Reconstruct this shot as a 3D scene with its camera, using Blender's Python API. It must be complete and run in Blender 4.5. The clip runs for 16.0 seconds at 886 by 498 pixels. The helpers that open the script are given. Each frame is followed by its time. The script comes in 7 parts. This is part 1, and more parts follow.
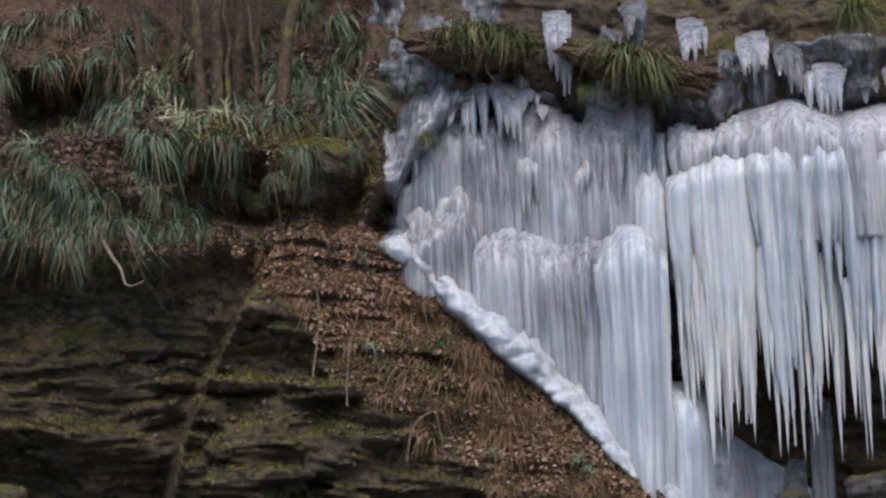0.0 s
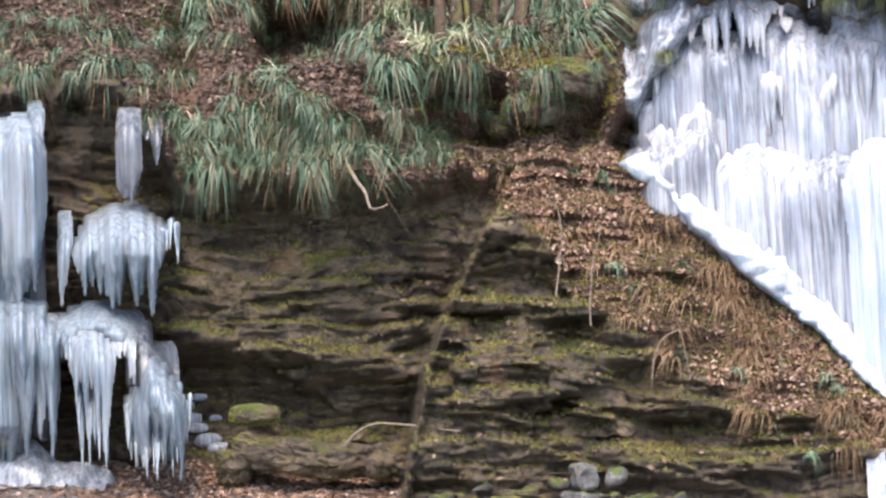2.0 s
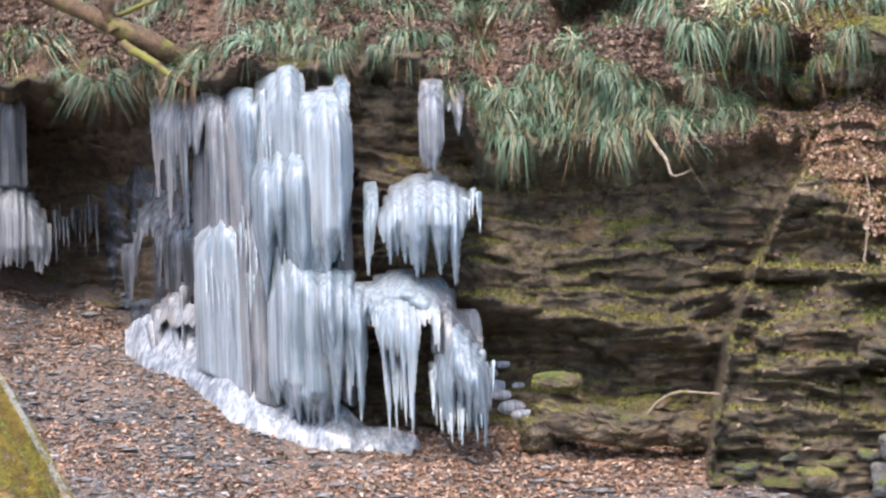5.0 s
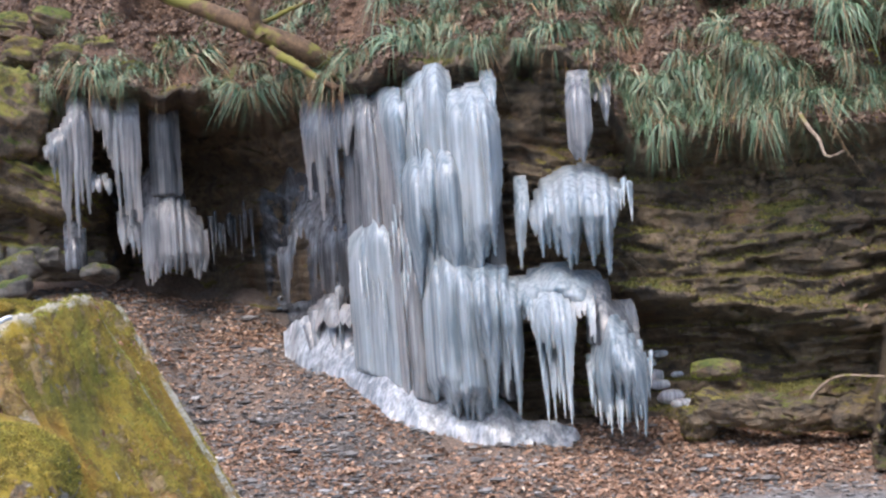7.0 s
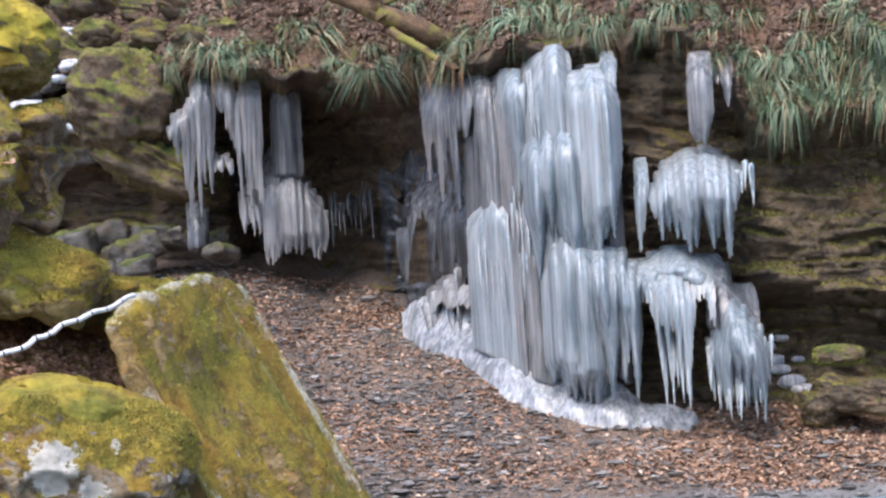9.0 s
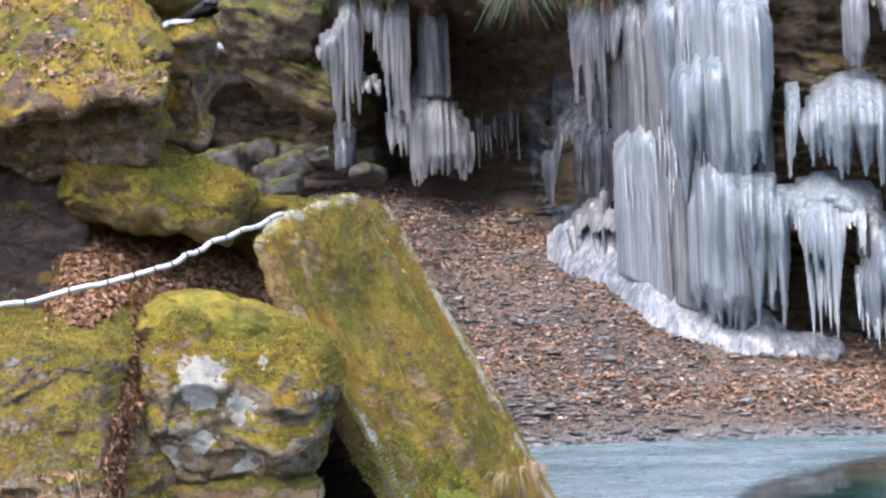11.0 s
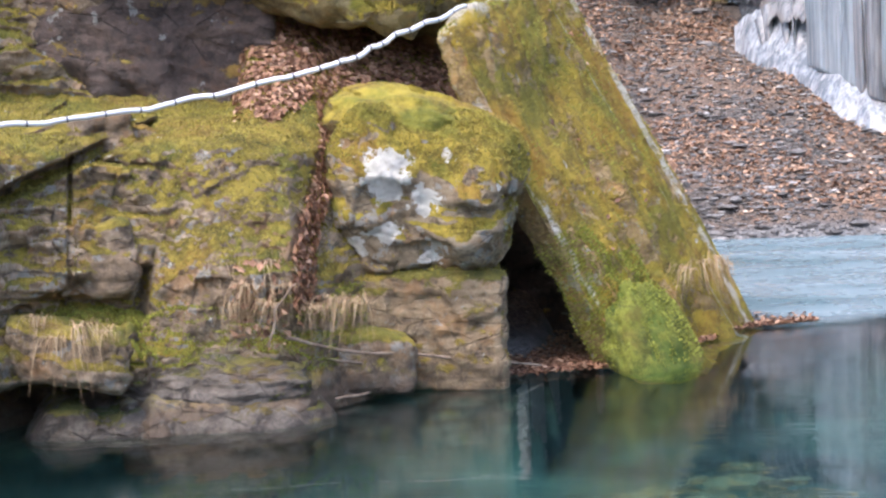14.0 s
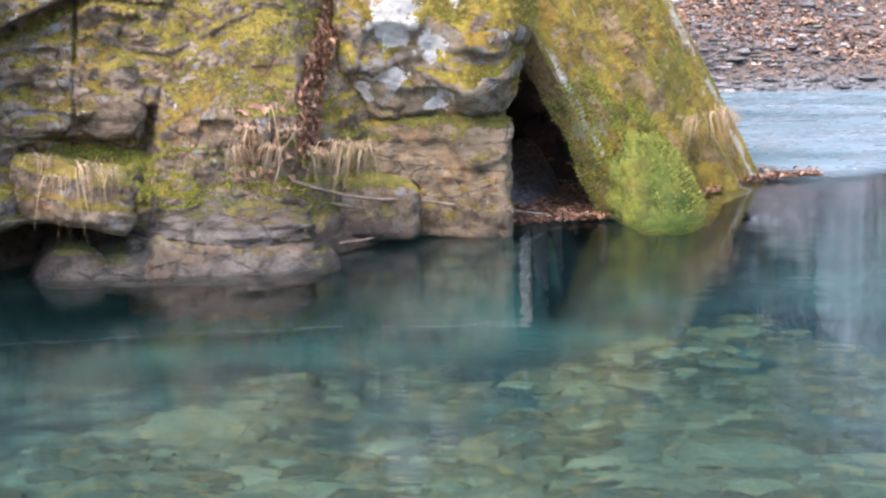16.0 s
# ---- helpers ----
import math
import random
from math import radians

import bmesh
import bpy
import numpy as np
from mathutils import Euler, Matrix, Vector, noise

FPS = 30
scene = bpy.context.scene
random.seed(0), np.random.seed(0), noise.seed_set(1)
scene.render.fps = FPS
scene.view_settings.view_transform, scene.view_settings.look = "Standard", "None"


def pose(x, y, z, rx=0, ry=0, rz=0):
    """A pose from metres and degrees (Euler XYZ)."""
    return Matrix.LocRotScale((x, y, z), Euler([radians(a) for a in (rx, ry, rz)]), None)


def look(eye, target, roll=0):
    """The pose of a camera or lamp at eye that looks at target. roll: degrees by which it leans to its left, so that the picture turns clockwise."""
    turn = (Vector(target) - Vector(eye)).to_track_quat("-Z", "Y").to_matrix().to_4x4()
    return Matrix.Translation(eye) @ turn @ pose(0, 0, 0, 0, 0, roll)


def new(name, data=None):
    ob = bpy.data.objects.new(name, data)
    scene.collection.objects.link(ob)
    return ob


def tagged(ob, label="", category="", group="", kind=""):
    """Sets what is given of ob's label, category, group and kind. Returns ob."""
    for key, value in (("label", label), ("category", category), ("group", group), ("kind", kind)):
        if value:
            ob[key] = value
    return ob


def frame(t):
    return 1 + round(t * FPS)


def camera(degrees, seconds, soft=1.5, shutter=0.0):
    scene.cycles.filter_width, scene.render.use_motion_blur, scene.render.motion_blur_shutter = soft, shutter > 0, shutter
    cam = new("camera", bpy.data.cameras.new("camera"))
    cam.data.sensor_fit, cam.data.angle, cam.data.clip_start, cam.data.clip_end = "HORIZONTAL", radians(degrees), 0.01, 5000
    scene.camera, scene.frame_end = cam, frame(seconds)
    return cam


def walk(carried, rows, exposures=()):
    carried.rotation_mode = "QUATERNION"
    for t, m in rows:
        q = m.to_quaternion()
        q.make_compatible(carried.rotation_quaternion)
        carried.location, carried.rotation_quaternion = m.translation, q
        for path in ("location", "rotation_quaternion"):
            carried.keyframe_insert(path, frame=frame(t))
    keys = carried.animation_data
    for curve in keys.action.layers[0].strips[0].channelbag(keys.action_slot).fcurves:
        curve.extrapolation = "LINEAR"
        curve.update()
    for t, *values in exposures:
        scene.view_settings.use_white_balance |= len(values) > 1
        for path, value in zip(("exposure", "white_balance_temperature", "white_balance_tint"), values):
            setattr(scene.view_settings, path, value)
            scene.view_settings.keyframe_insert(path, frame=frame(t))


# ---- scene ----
# A frozen gorge pool in winter, seen from the near bank: the eye stands still and pans.
# World: the eye is over the origin, 2.2 m above the water (z = 0); +y looks across the pool.
cam = camera(28.66, 16.0, soft=2.35)
EYE = 2.2
ROWS = [  # seconds, tilt, lean, turn
    (0.0, 96.65, 2.18, -25.11), (0.5, 96.41, 2.24, -22.96), (1.0, 96.04, 2.16, -20.90), (1.5, 95.10, 2.14, -19.16),
    (2.0, 94.33, 2.33, -17.08), (2.5, 94.59, 1.93, -15.24), (3.0, 94.17, 1.69, -12.89), (3.5, 93.72, 1.79, -11.31),
    (4.0, 93.65, 2.06, -9.86), (4.2, 93.66, 1.98, -9.30), (6.5, 93.67, 3.80, -3.22), (7.0, 93.74, 4.06, -1.97),
    (7.5, 94.28, 3.64, -0.93), (8.0, 94.19, 3.31, 0.24), (8.5, 93.85, 3.30, 1.07), (9.0, 93.38, 3.39, 1.92),
    (9.2, 93.30, 3.39, 2.49), (11.3, 90.52, 2.53, 7.28), (11.5, 90.15, 2.73, 7.57), (12.0, 89.03, 2.90, 7.58),
    (12.5, 87.99, 2.75, 8.59), (13.0, 86.92, 2.83, 10.33), (13.5, 85.63, 2.52, 11.68), (14.0, 84.47, 2.52, 12.73),
    (14.5, 82.73, 2.45, 13.38), (15.0, 81.52, 2.08, 13.71), (15.5, 80.28, 1.81, 13.71), (16.0, 79.43, 1.42, 13.03),
]
EXPOSURES = [(0.0, -0.95), (0.4, -0.75), (0.9, -0.3), (1.5, 0.30), (2.0, 0.52), (3.0, 0.78), (4.2, 0.80), (6.5, 0.32), (9.2, 0.32), (12.0, 0.42), (14.0, 0.6), (16.0, 0.8)]
EXPOSURES = [(t, e + 1.12 + 0.08 * min(1.0, t / 7), 6500 - 25 * max(0.0, t - 12), 16 + max(0.0, t - 12)) for t, e in EXPOSURES]
walk(cam, [(t, pose(0, 0, EYE, rx, ry, rz)) for t, rx, ry, rz in ROWS], EXPOSURES)

# ------------------------------------------------------------------ light
SUN_UP, SUN_TURN = 58.0, 205.0
world = bpy.data.worlds.new("sky")
world.use_nodes = True
scene.world = world
wn = world.node_tree.nodes
sky = wn.new("ShaderNodeTexSky")
sky.sky_type, sky.sun_disc = "NISHITA", False
sky.sun_elevation, sky.sun_rotation = radians(SUN_UP), radians(SUN_TURN)
sky.air_density, sky.dust_density = 1.0, 2.0
world.node_tree.links.new(sky.outputs[0], wn["Background"].inputs[0])
wn["Background"].inputs[1].default_value = 0.15
sun = new("sun", bpy.data.lights.new("sun", "SUN"))
sun.data.energy, sun.data.angle, sun.data.color = 1.3, radians(35), (1.0, 0.95, 0.88)
sun.matrix_world = look((0, 0, 0), (-math.sin(radians(SUN_TURN)), -math.cos(radians(SUN_TURN)), -math.tan(radians(SUN_UP))))


# ------------------------------------------------------------------ numeric helpers
def sstep(a, b, x):
    t = np.clip((np.asarray(x, float) - a) / (b - a), 0, 1)
    return t * t * (3 - 2 * t)


def hash3(i, j, k, seed):
    h = (i.astype(np.int64) * 374761393 + j.astype(np.int64) * 668265263 + k.astype(np.int64) * 2147483647 + seed * 974711) & 0xFFFFFFFF
    h = ((h ^ (h >> 13)) * 1274126177) & 0xFFFFFFFF
    h = ((h ^ (h >> 15)) * 2246822519) & 0xFFFFFFFF
    return ((h ^ (h >> 16)) & 0xFFFFFF) / float(0xFFFFFF)


def vnoise(x, y, z, seed=0):
    """Smooth value noise, 0 to 1."""
    x, y, z = np.broadcast_arrays(np.asarray(x, float), np.asarray(y, float), np.asarray(z, float))
    i, j, k = np.floor(x), np.floor(y), np.floor(z)
    u, v, w = x - i, y - j, z - k
    u, v, w = u * u * (3 - 2 * u), v * v * (3 - 2 * v), w * w * (3 - 2 * w)
    out = 0
    for a in (0, 1):
        for b in (0, 1):
            for c in (0, 1):
                out = out + hash3(i + a, j + b, k + c, seed) * (u if a else 1 - u) * (v if b else 1 - v) * (w if c else 1 - w)
    return out


def fbm(x, y, z, octaves=4, seed=0, gain=0.5):
    """Layered noise about 0, roughly -1 to 1."""
    out, amp, f, tot = 0, 1.0, 1.0, 0.0
    for o in range(octaves):
        out = out + amp * (vnoise(x * f + 17.3 * o, y * f, z * f, seed + o) * 2 - 1)
        tot += amp
        amp, f = amp * gain, f * 2.03
    return out / tot * 1.5


def broken(u, v, seed):
    """Irregular broken cells in a plane: a value for each cell, its local slope, and the closeness of its joints (0 at a joint)."""
    u, v = np.broadcast_arrays(np.asarray(u, float), np.asarray(v, float))
    iu, iv = np.floor(u), np.floor(v)
    f1, f2 = np.full(u.shape, 9.0), np.full(u.shape, 9.0)
    val, tilt = np.zeros(u.shape), np.zeros(u.shape)
    zero = np.zeros(u.shape)
    for a in (-1, 0, 1):
        for b in (-1, 0, 1):
            cu, cv = iu + a, iv + b
            du = u - (cu + 0.1 + 0.8 * hash3(cu, cv, zero, seed))
            dv = v - (cv + 0.1 + 0.8 * hash3(cu, cv, zero, seed + 1))
            d = np.sqrt(du * du + dv * dv)
            better = d < f1
            f2 = np.where(better, f1, np.minimum(f2, d))
            val = np.where(better, hash3(cu, cv, zero, seed + 2), val)
            tilt = np.where(better, du * (hash3(cu, cv, zero, seed + 3) - 0.5) + dv * (hash3(cu, cv, zero, seed + 4) - 0.3), tilt)
            f1 = np.where(better, d, f1)
    return val, tilt, f2 - f1


def table(x, pairs):
    xs, ys = zip(*pairs)
    return np.interp(x, xs, ys)


def polar(az, r, z):
    a = np.radians(az)
    return np.stack(np.broadcast_arrays(r * np.sin(a), r * np.cos(a), z), -1)


def spot(az, el, r):
    """The place at azimuth az (right of +y) and elevation el from the eye, r metres off along the ground."""
    a = radians(az)
    return Vector((r * math.sin(a), r * math.cos(a), EYE + r * math.tan(radians(el))))


# ------------------------------------------------------------------ mesh helpers
def mesh_from(name, verts, faces, smooth=True):
    me = bpy.data.meshes.new(name)
    verts = np.asarray(verts, np.float32).reshape(-1, 3)
    faces = np.asarray(faces, np.int32)
    n, k = faces.shape
    me.vertices.add(len(verts))
    me.vertices.foreach_set("co", verts.ravel())
    me.loops.add(n * k)
    me.loops.foreach_set("vertex_index", faces.ravel())
    me.polygons.add(n)
    me.polygons.foreach_set("loop_start", np.arange(n, dtype=np.int32) * k)
    me.polygons.foreach_set("use_smooth", np.full(n, smooth))
    me.update(calc_edges=True)
    me.validate()
    return me


def grid_faces(nu, nv, wrap=False, base=0):
    i, j = np.meshgrid(np.arange(nu if wrap else nu - 1), np.arange(nv - 1), indexing="ij")
    a = i * nv + j
    b = ((i + 1) % nu) * nv + j
    return base + np.stack([a, b, b + 1, a + 1], -1).reshape(-1, 4)


def thing(name, mesh=None, material=None, label="", category="", group="", kind="", at=None):
    ob = new(name, mesh)
    if material:
        mesh.materials.append(material)
    if at is not None:
        ob.location = at
    return tagged(ob, label, category, group, kind)


def part(name, mesh, material, parent, label="", kind=""):
    ob = new(name, mesh)
    if material and not mesh.materials:
        mesh.materials.append(material)
    ob.parent = parent
    return tagged(ob, label=label, kind=kind)


# ------------------------------------------------------------------ materials
class Nodes:
    def __init__(self, name, mat=None):
        self.mat = mat or bpy.data.materials.new(name)
        self.mat.use_nodes = True
        self.tree = self.mat.node_tree
        self.bsdf = self.tree.nodes["Principled BSDF"]
        self.coord = self.tree.nodes.new("ShaderNodeNewGeometry").outputs["Position"]

    def add(self, kind, **values):
        n = self.tree.nodes.new(kind)
        for k, v in values.items():
            n.inputs[k.replace("_", " ")].default_value = v
        return n

    def link(self, a, b):
        self.tree.links.new(a, b)

    def scaled(self, sx, sy, sz, source=None):
        m = self.tree.nodes.new("ShaderNodeVectorMath")
        m.operation = "MULTIPLY"
        self.link(source or self.coord, m.inputs[0])
        m.inputs[1].default_value = (sx, sy, sz)
        return m.outputs[0]

    def noise(self, scale, detail=4.0, rough=0.6, source=None, distort=0.0):
        n = self.add("ShaderNodeTexNoise", Scale=scale, Detail=detail, Roughness=rough, Distortion=distort)
        self.link(source or self.coord, n.inputs["Vector"])
        return n.outputs["Fac"]

    def cells(self, scale, source=None, feature="F1"):
        n = self.add("ShaderNodeTexVoronoi", Scale=scale)
        n.feature = feature
        self.link(source or self.coord, n.inputs["Vector"])
        return n

    def ramp(self, fac, stops):
        n = self.tree.nodes.new("ShaderNodeValToRGB")
        e = n.color_ramp.elements
        while len(e) < len(stops):
            e.new(0.5)
        for q, (p, c) in zip(e, stops):
            q.position, q.color = p, (*c, 1) if len(c) == 3 else c
        self.link(fac, n.inputs[0])
        return n.outputs[0]

    def step(self, fac, lo, hi):
        n = self.tree.nodes.new("ShaderNodeMapRange")
        n.interpolation_type = "SMOOTHSTEP"
        n.inputs["From Min"].default_value, n.inputs["From Max"].default_value = lo, hi
        self.link(fac, n.inputs["Value"])
        return n.outputs[0]

    def math(self, op, a, b=None):
        n = self.tree.nodes.new("ShaderNodeMath")
        n.operation = op
        for i, v in enumerate((a, b)):
            if v is None:
                continue
            if isinstance(v, (int, float)):
                n.inputs[i].default_value = v
            else:
                self.link(v, n.inputs[i])
        return n.outputs[0]

    def mix(self, fac, a, b):
        n = self.tree.nodes.new("ShaderNodeMix")
        n.data_type = "RGBA"
        for sock, v in ((n.inputs["Factor"], fac), (n.inputs[6], a), (n.inputs[7], b)):
            if isinstance(v, (int, float)):
                sock.default_value = v
            elif isinstance(v, tuple):
                sock.default_value = (*v, 1)
            else:
                self.link(v, sock)
        return n.outputs[2]

    def normal_z(self):
        g = self.tree.nodes.new("ShaderNodeNewGeometry")
        s = self.tree.nodes.new("ShaderNodeSeparateXYZ")
        self.link(g.outputs["Normal"], s.inputs[0])
        return s.outputs["Z"]

    def island(self):
        return self.tree.nodes.new("ShaderNodeNewGeometry").outputs["Random Per Island"]

    def bump(self, height, strength=0.5, distance=0.05):
        b = self.add("ShaderNodeBump", Strength=strength, Distance=distance)
        self.link(height, b.inputs["Height"])
        self.link(b.outputs[0], self.bsdf.inputs["Normal"])

    def finish(self, colour, rough=0.8, **more):
        if isinstance(colour, tuple):
            self.bsdf.inputs["Base Color"].default_value = (*colour, 1)
        else:
            self.link(colour, self.bsdf.inputs["Base Color"])
        if isinstance(rough, (int, float)):
            self.bsdf.inputs["Roughness"].default_value = rough
        else:
            self.link(rough, self.bsdf.inputs["Roughness"])
        for k, v in more.items():
            self.bsdf.inputs[k.replace("_", " ")].default_value = v
        return self.mat


def rock_material(name, dark, mid, light, moss=0.5, moss_cols=((0.05, 0.07, 0.01), (0.20, 0.19, 0.03)), size=1.0, lichen=0.0, wet=0.55, bed=4.0, upward=0.35, crack=0.5, waterline=False):
    """Bedded stone with stains and cracks; moss grows where the surface looks upward, lichen in pale spots."""
    n = Nodes(name)
    big = n.noise(0.9 * size, 5)
    fine = n.noise(9 * size, 6, 0.7)
    beds = n.noise(bed * size, 4, 0.6, n.scaled(0.25, 0.25, 1.6))
    tone = n.math("ADD", n.math("MULTIPLY", big, 0.45), n.math("ADD", n.math("MULTIPLY", fine, 0.35), n.math("MULTIPLY", beds, 0.3)))
    col = n.ramp(tone, [(0.40, dark), (0.54, mid), (0.68, light)])
    stain = n.noise(3.6 * size, 6, 0.72, None, 0.6)
    col = n.mix(n.math("MULTIPLY", n.step(stain, 0.52, 0.36), 0.75), col, tuple(0.55 * v for v in dark))
    rust = n.noise(1.7 * size, 5, 0.7)
    col = n.mix(n.math("MULTIPLY", n.step(rust, 0.52, 0.66), 0.45), col, (mid[0] * 1.5, mid[1] * 1.05, mid[2] * 0.6))
    if lichen:
        spots = n.noise(2.4 * size, 4, 0.6)
        grey = n.noise(3.3 * size, 5, 0.65)
        col = n.mix(n.math("MULTIPLY", n.step(grey, 0.64 - 0.07 * lichen, 0.67 - 0.07 * lichen), 0.65), col, (0.30, 0.31, 0.29))
        white = n.math("MULTIPLY", n.step(spots, 0.76 - 0.08 * lichen, 0.775 - 0.08 * lichen), 0.9)
        col = n.mix(white, col, (0.66, 0.66, 0.60))
    patch = n.noise(1.3 * size, 6, 0.68, None, 0.4)
    furry = n.noise(38 * size, 4, 0.7)
    clump = n.noise(7 * size, 4, 0.65)
    where = n.math("ADD", n.math("MULTIPLY", n.normal_z(), upward), n.math("ADD", patch, n.math("MULTIPLY", clump, 0.3)))
    mask = n.step(where, 1.14 - 0.45 * moss, 1.24 - 0.45 * moss)
    if lichen:
        mask = n.math("MULTIPLY", mask, n.math("SUBTRACT", 1.0, white))
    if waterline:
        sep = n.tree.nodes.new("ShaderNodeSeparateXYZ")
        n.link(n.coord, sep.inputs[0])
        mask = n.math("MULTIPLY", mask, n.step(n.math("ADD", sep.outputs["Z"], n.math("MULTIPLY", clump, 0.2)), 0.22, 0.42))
    green = n.ramp(n.math("ADD", n.math("MULTIPLY", n.noise(2.0 * size, 5, 0.65), 0.55), n.math("ADD", n.math("MULTIPLY", clump, 0.3), n.math("MULTIPLY", furry, 0.2))), [(0.39, tuple(0.5 * v for v in moss_cols[0])), (0.46, moss_cols[0]), (0.58, moss_cols[1])])
    hue = n.noise(0.8 * size, 4, 0.6)
    green = n.mix(n.math("MULTIPLY", n.step(hue, 0.50, 0.62), 0.6), green, (moss_cols[0][0] * 0.75, moss_cols[0][1] * 1.25, moss_cols[0][2]))
    green = n.mix(n.math("MULTIPLY", n.step(hue, 0.47, 0.36), 0.5), green, (moss_cols[1][0] * 0.75, moss_cols[1][1] * 0.5, moss_cols[1][2] * 0.7))
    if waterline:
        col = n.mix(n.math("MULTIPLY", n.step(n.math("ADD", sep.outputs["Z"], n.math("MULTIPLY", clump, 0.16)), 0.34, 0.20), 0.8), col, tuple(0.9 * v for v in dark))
    col = n.mix(mask, col, green)
    rough = n.math("ADD", n.math("MULTIPLY", mask, 1 - wet), wet)
    edge = n.cells(1.5 * size, n.scaled(0.8, 0.8, 1.7), "DISTANCE_TO_EDGE").outputs["Distance"]
    line = n.math("MULTIPLY", n.step(n.math("ADD", edge, n.math("MULTIPLY", n.math("SUBTRACT", fine, 0.5), 0.10)), 0.035, 0.0), n.step(big, 0.42, 0.55))
    line = n.math("MULTIPLY", line, n.math("SUBTRACT", 1.0, n.math("MULTIPLY", mask, 0.8)))
    col = n.mix(n.math("MULTIPLY", line, crack), col, tuple(0.3 * v for v in dark))
    fine = n.math("ADD", fine, n.math("MULTIPLY", n.noise(34 * size, 4, 0.7), 0.45))
    h = n.math("ADD", n.math("MULTIPLY", fine, 0.7), n.math("ADD", n.math("MULTIPLY", beds, 0.6), n.math("MULTIPLY", n.math("MULTIPLY", n.math("ADD", furry, clump), mask), 0.6)))
    n.bump(n.math("SUBTRACT", n.math("ADD", h, n.math("MULTIPLY", stain, 0.8)), n.math("MULTIPLY", line, 0.6 * crack)), 1.0, 0.075 / size)
    return n.finish(col, rough)


CLIFF = rock_material("wet_cliff_rock", (0.026, 0.021, 0.018), (0.108, 0.079, 0.047), (0.235, 0.172, 0.105), moss=0.66, moss_cols=((0.06, 0.06, 0.013), (0.21, 0.185, 0.045)))
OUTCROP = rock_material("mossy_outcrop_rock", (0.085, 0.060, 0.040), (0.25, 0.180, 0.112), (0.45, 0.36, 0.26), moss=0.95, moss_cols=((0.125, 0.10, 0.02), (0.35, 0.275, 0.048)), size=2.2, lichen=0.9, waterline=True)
TONGUE = rock_material("bright_moss", (0.10, 0.09, 0.02), (0.18, 0.17, 0.03), (0.26, 0.25, 0.05), moss=1.6, moss_cols=((0.09, 0.105, 0.016), (0.24, 0.26, 0.038)), size=2.4, crack=0.0)
BROWN_BLOCK = rock_material("brown_block_rock", (0.09, 0.062, 0.038), (0.23, 0.165, 0.095), (0.38, 0.30, 0.19), moss=0.95, moss_cols=((0.13, 0.095, 0.022), (0.30, 0.23, 0.045)), size=2.2, lichen=0.2)
# Outcrop rock about a third darker, with shade put into the colour.
SHADED = rock_material("shaded_damp_rock", (0.055, 0.040, 0.028), (0.17, 0.120, 0.075), (0.36, 0.28, 0.19), moss=1.12, moss_cols=((0.18, 0.13, 0.025), (0.46, 0.34, 0.055)), size=2.2, lichen=0.7, upward=0.2)
# Shade of the overhang and the hollow is put into this dark colour.
DARK_FACE = rock_material("shaded_wet_face_rock", (0.024, 0.018, 0.015), (0.070, 0.050, 0.042), (0.15, 0.108, 0.085), moss=0.74, moss_cols=((0.10, 0.075, 0.018), (0.28, 0.21, 0.045)), size=1.8, lichen=0.2, wet=0.65)
FOOT_ROCK = rock_material("water_worn_rock", (0.035, 0.029, 0.024), (0.095, 0.078, 0.06), (0.20, 0.175, 0.145), moss=0.5, moss_cols=((0.08, 0.075, 0.02), (0.18, 0.16, 0.04)), size=2.2, wet=0.4)
LICHEN_ROCK = rock_material("lichened_boulder_rock", (0.11, 0.080, 0.048), (0.28, 0.21, 0.13), (0.46, 0.38, 0.26), moss=1.08, moss_cols=((0.16, 0.12, 0.02), (0.42, 0.32, 0.05)), size=2.4, lichen=1.1, upward=0.7)
SLAB = rock_material("mossy_slab_rock", (0.15, 0.10, 0.045), (0.30, 0.205, 0.085), (0.46, 0.35, 0.19), moss=1.1, moss_cols=((0.19, 0.13, 0.028), (0.40, 0.295, 0.042)), size=2.0, lichen=0.7, crack=0.25)
YELLOW = rock_material("yellow_moss_rock", (0.09, 0.07, 0.03), (0.20, 0.155, 0.06), (0.34, 0.28, 0.14), moss=1.4, moss_cols=((0.27, 0.20, 0.03), (0.60, 0.47, 0.06)), size=2.0)
MOSSY = rock_material("thick_moss_rock", (0.09, 0.07, 0.03), (0.20, 0.155, 0.06), (0.34, 0.28, 0.14), moss=1.3, moss_cols=((0.18, 0.14, 0.024), (0.47, 0.375, 0.058)), size=2.0)
CRAG = rock_material("mossy_crag_rock", (0.035, 0.028, 0.02), (0.12, 0.088, 0.055), (0.23, 0.175, 0.11), moss=1.05, moss_cols=((0.07, 0.075, 0.018), (0.22, 0.21, 0.05)), size=1.6)
BANK_STONE = rock_material("grey_bank_stone", (0.06, 0.057, 0.052), (0.15, 0.143, 0.13), (0.30, 0.29, 0.265), moss=0.55, moss_cols=((0.07, 0.09, 0.02), (0.2, 0.22, 0.05)), size=3.0)
STREAM_STONE = rock_material("wet_stream_stone", (0.02, 0.019, 0.018), (0.075, 0.07, 0.06), (0.17, 0.16, 0.14), moss=0.75, moss_cols=((0.05, 0.06, 0.015), (0.15, 0.16, 0.035)), size=2.6, wet=0.3)


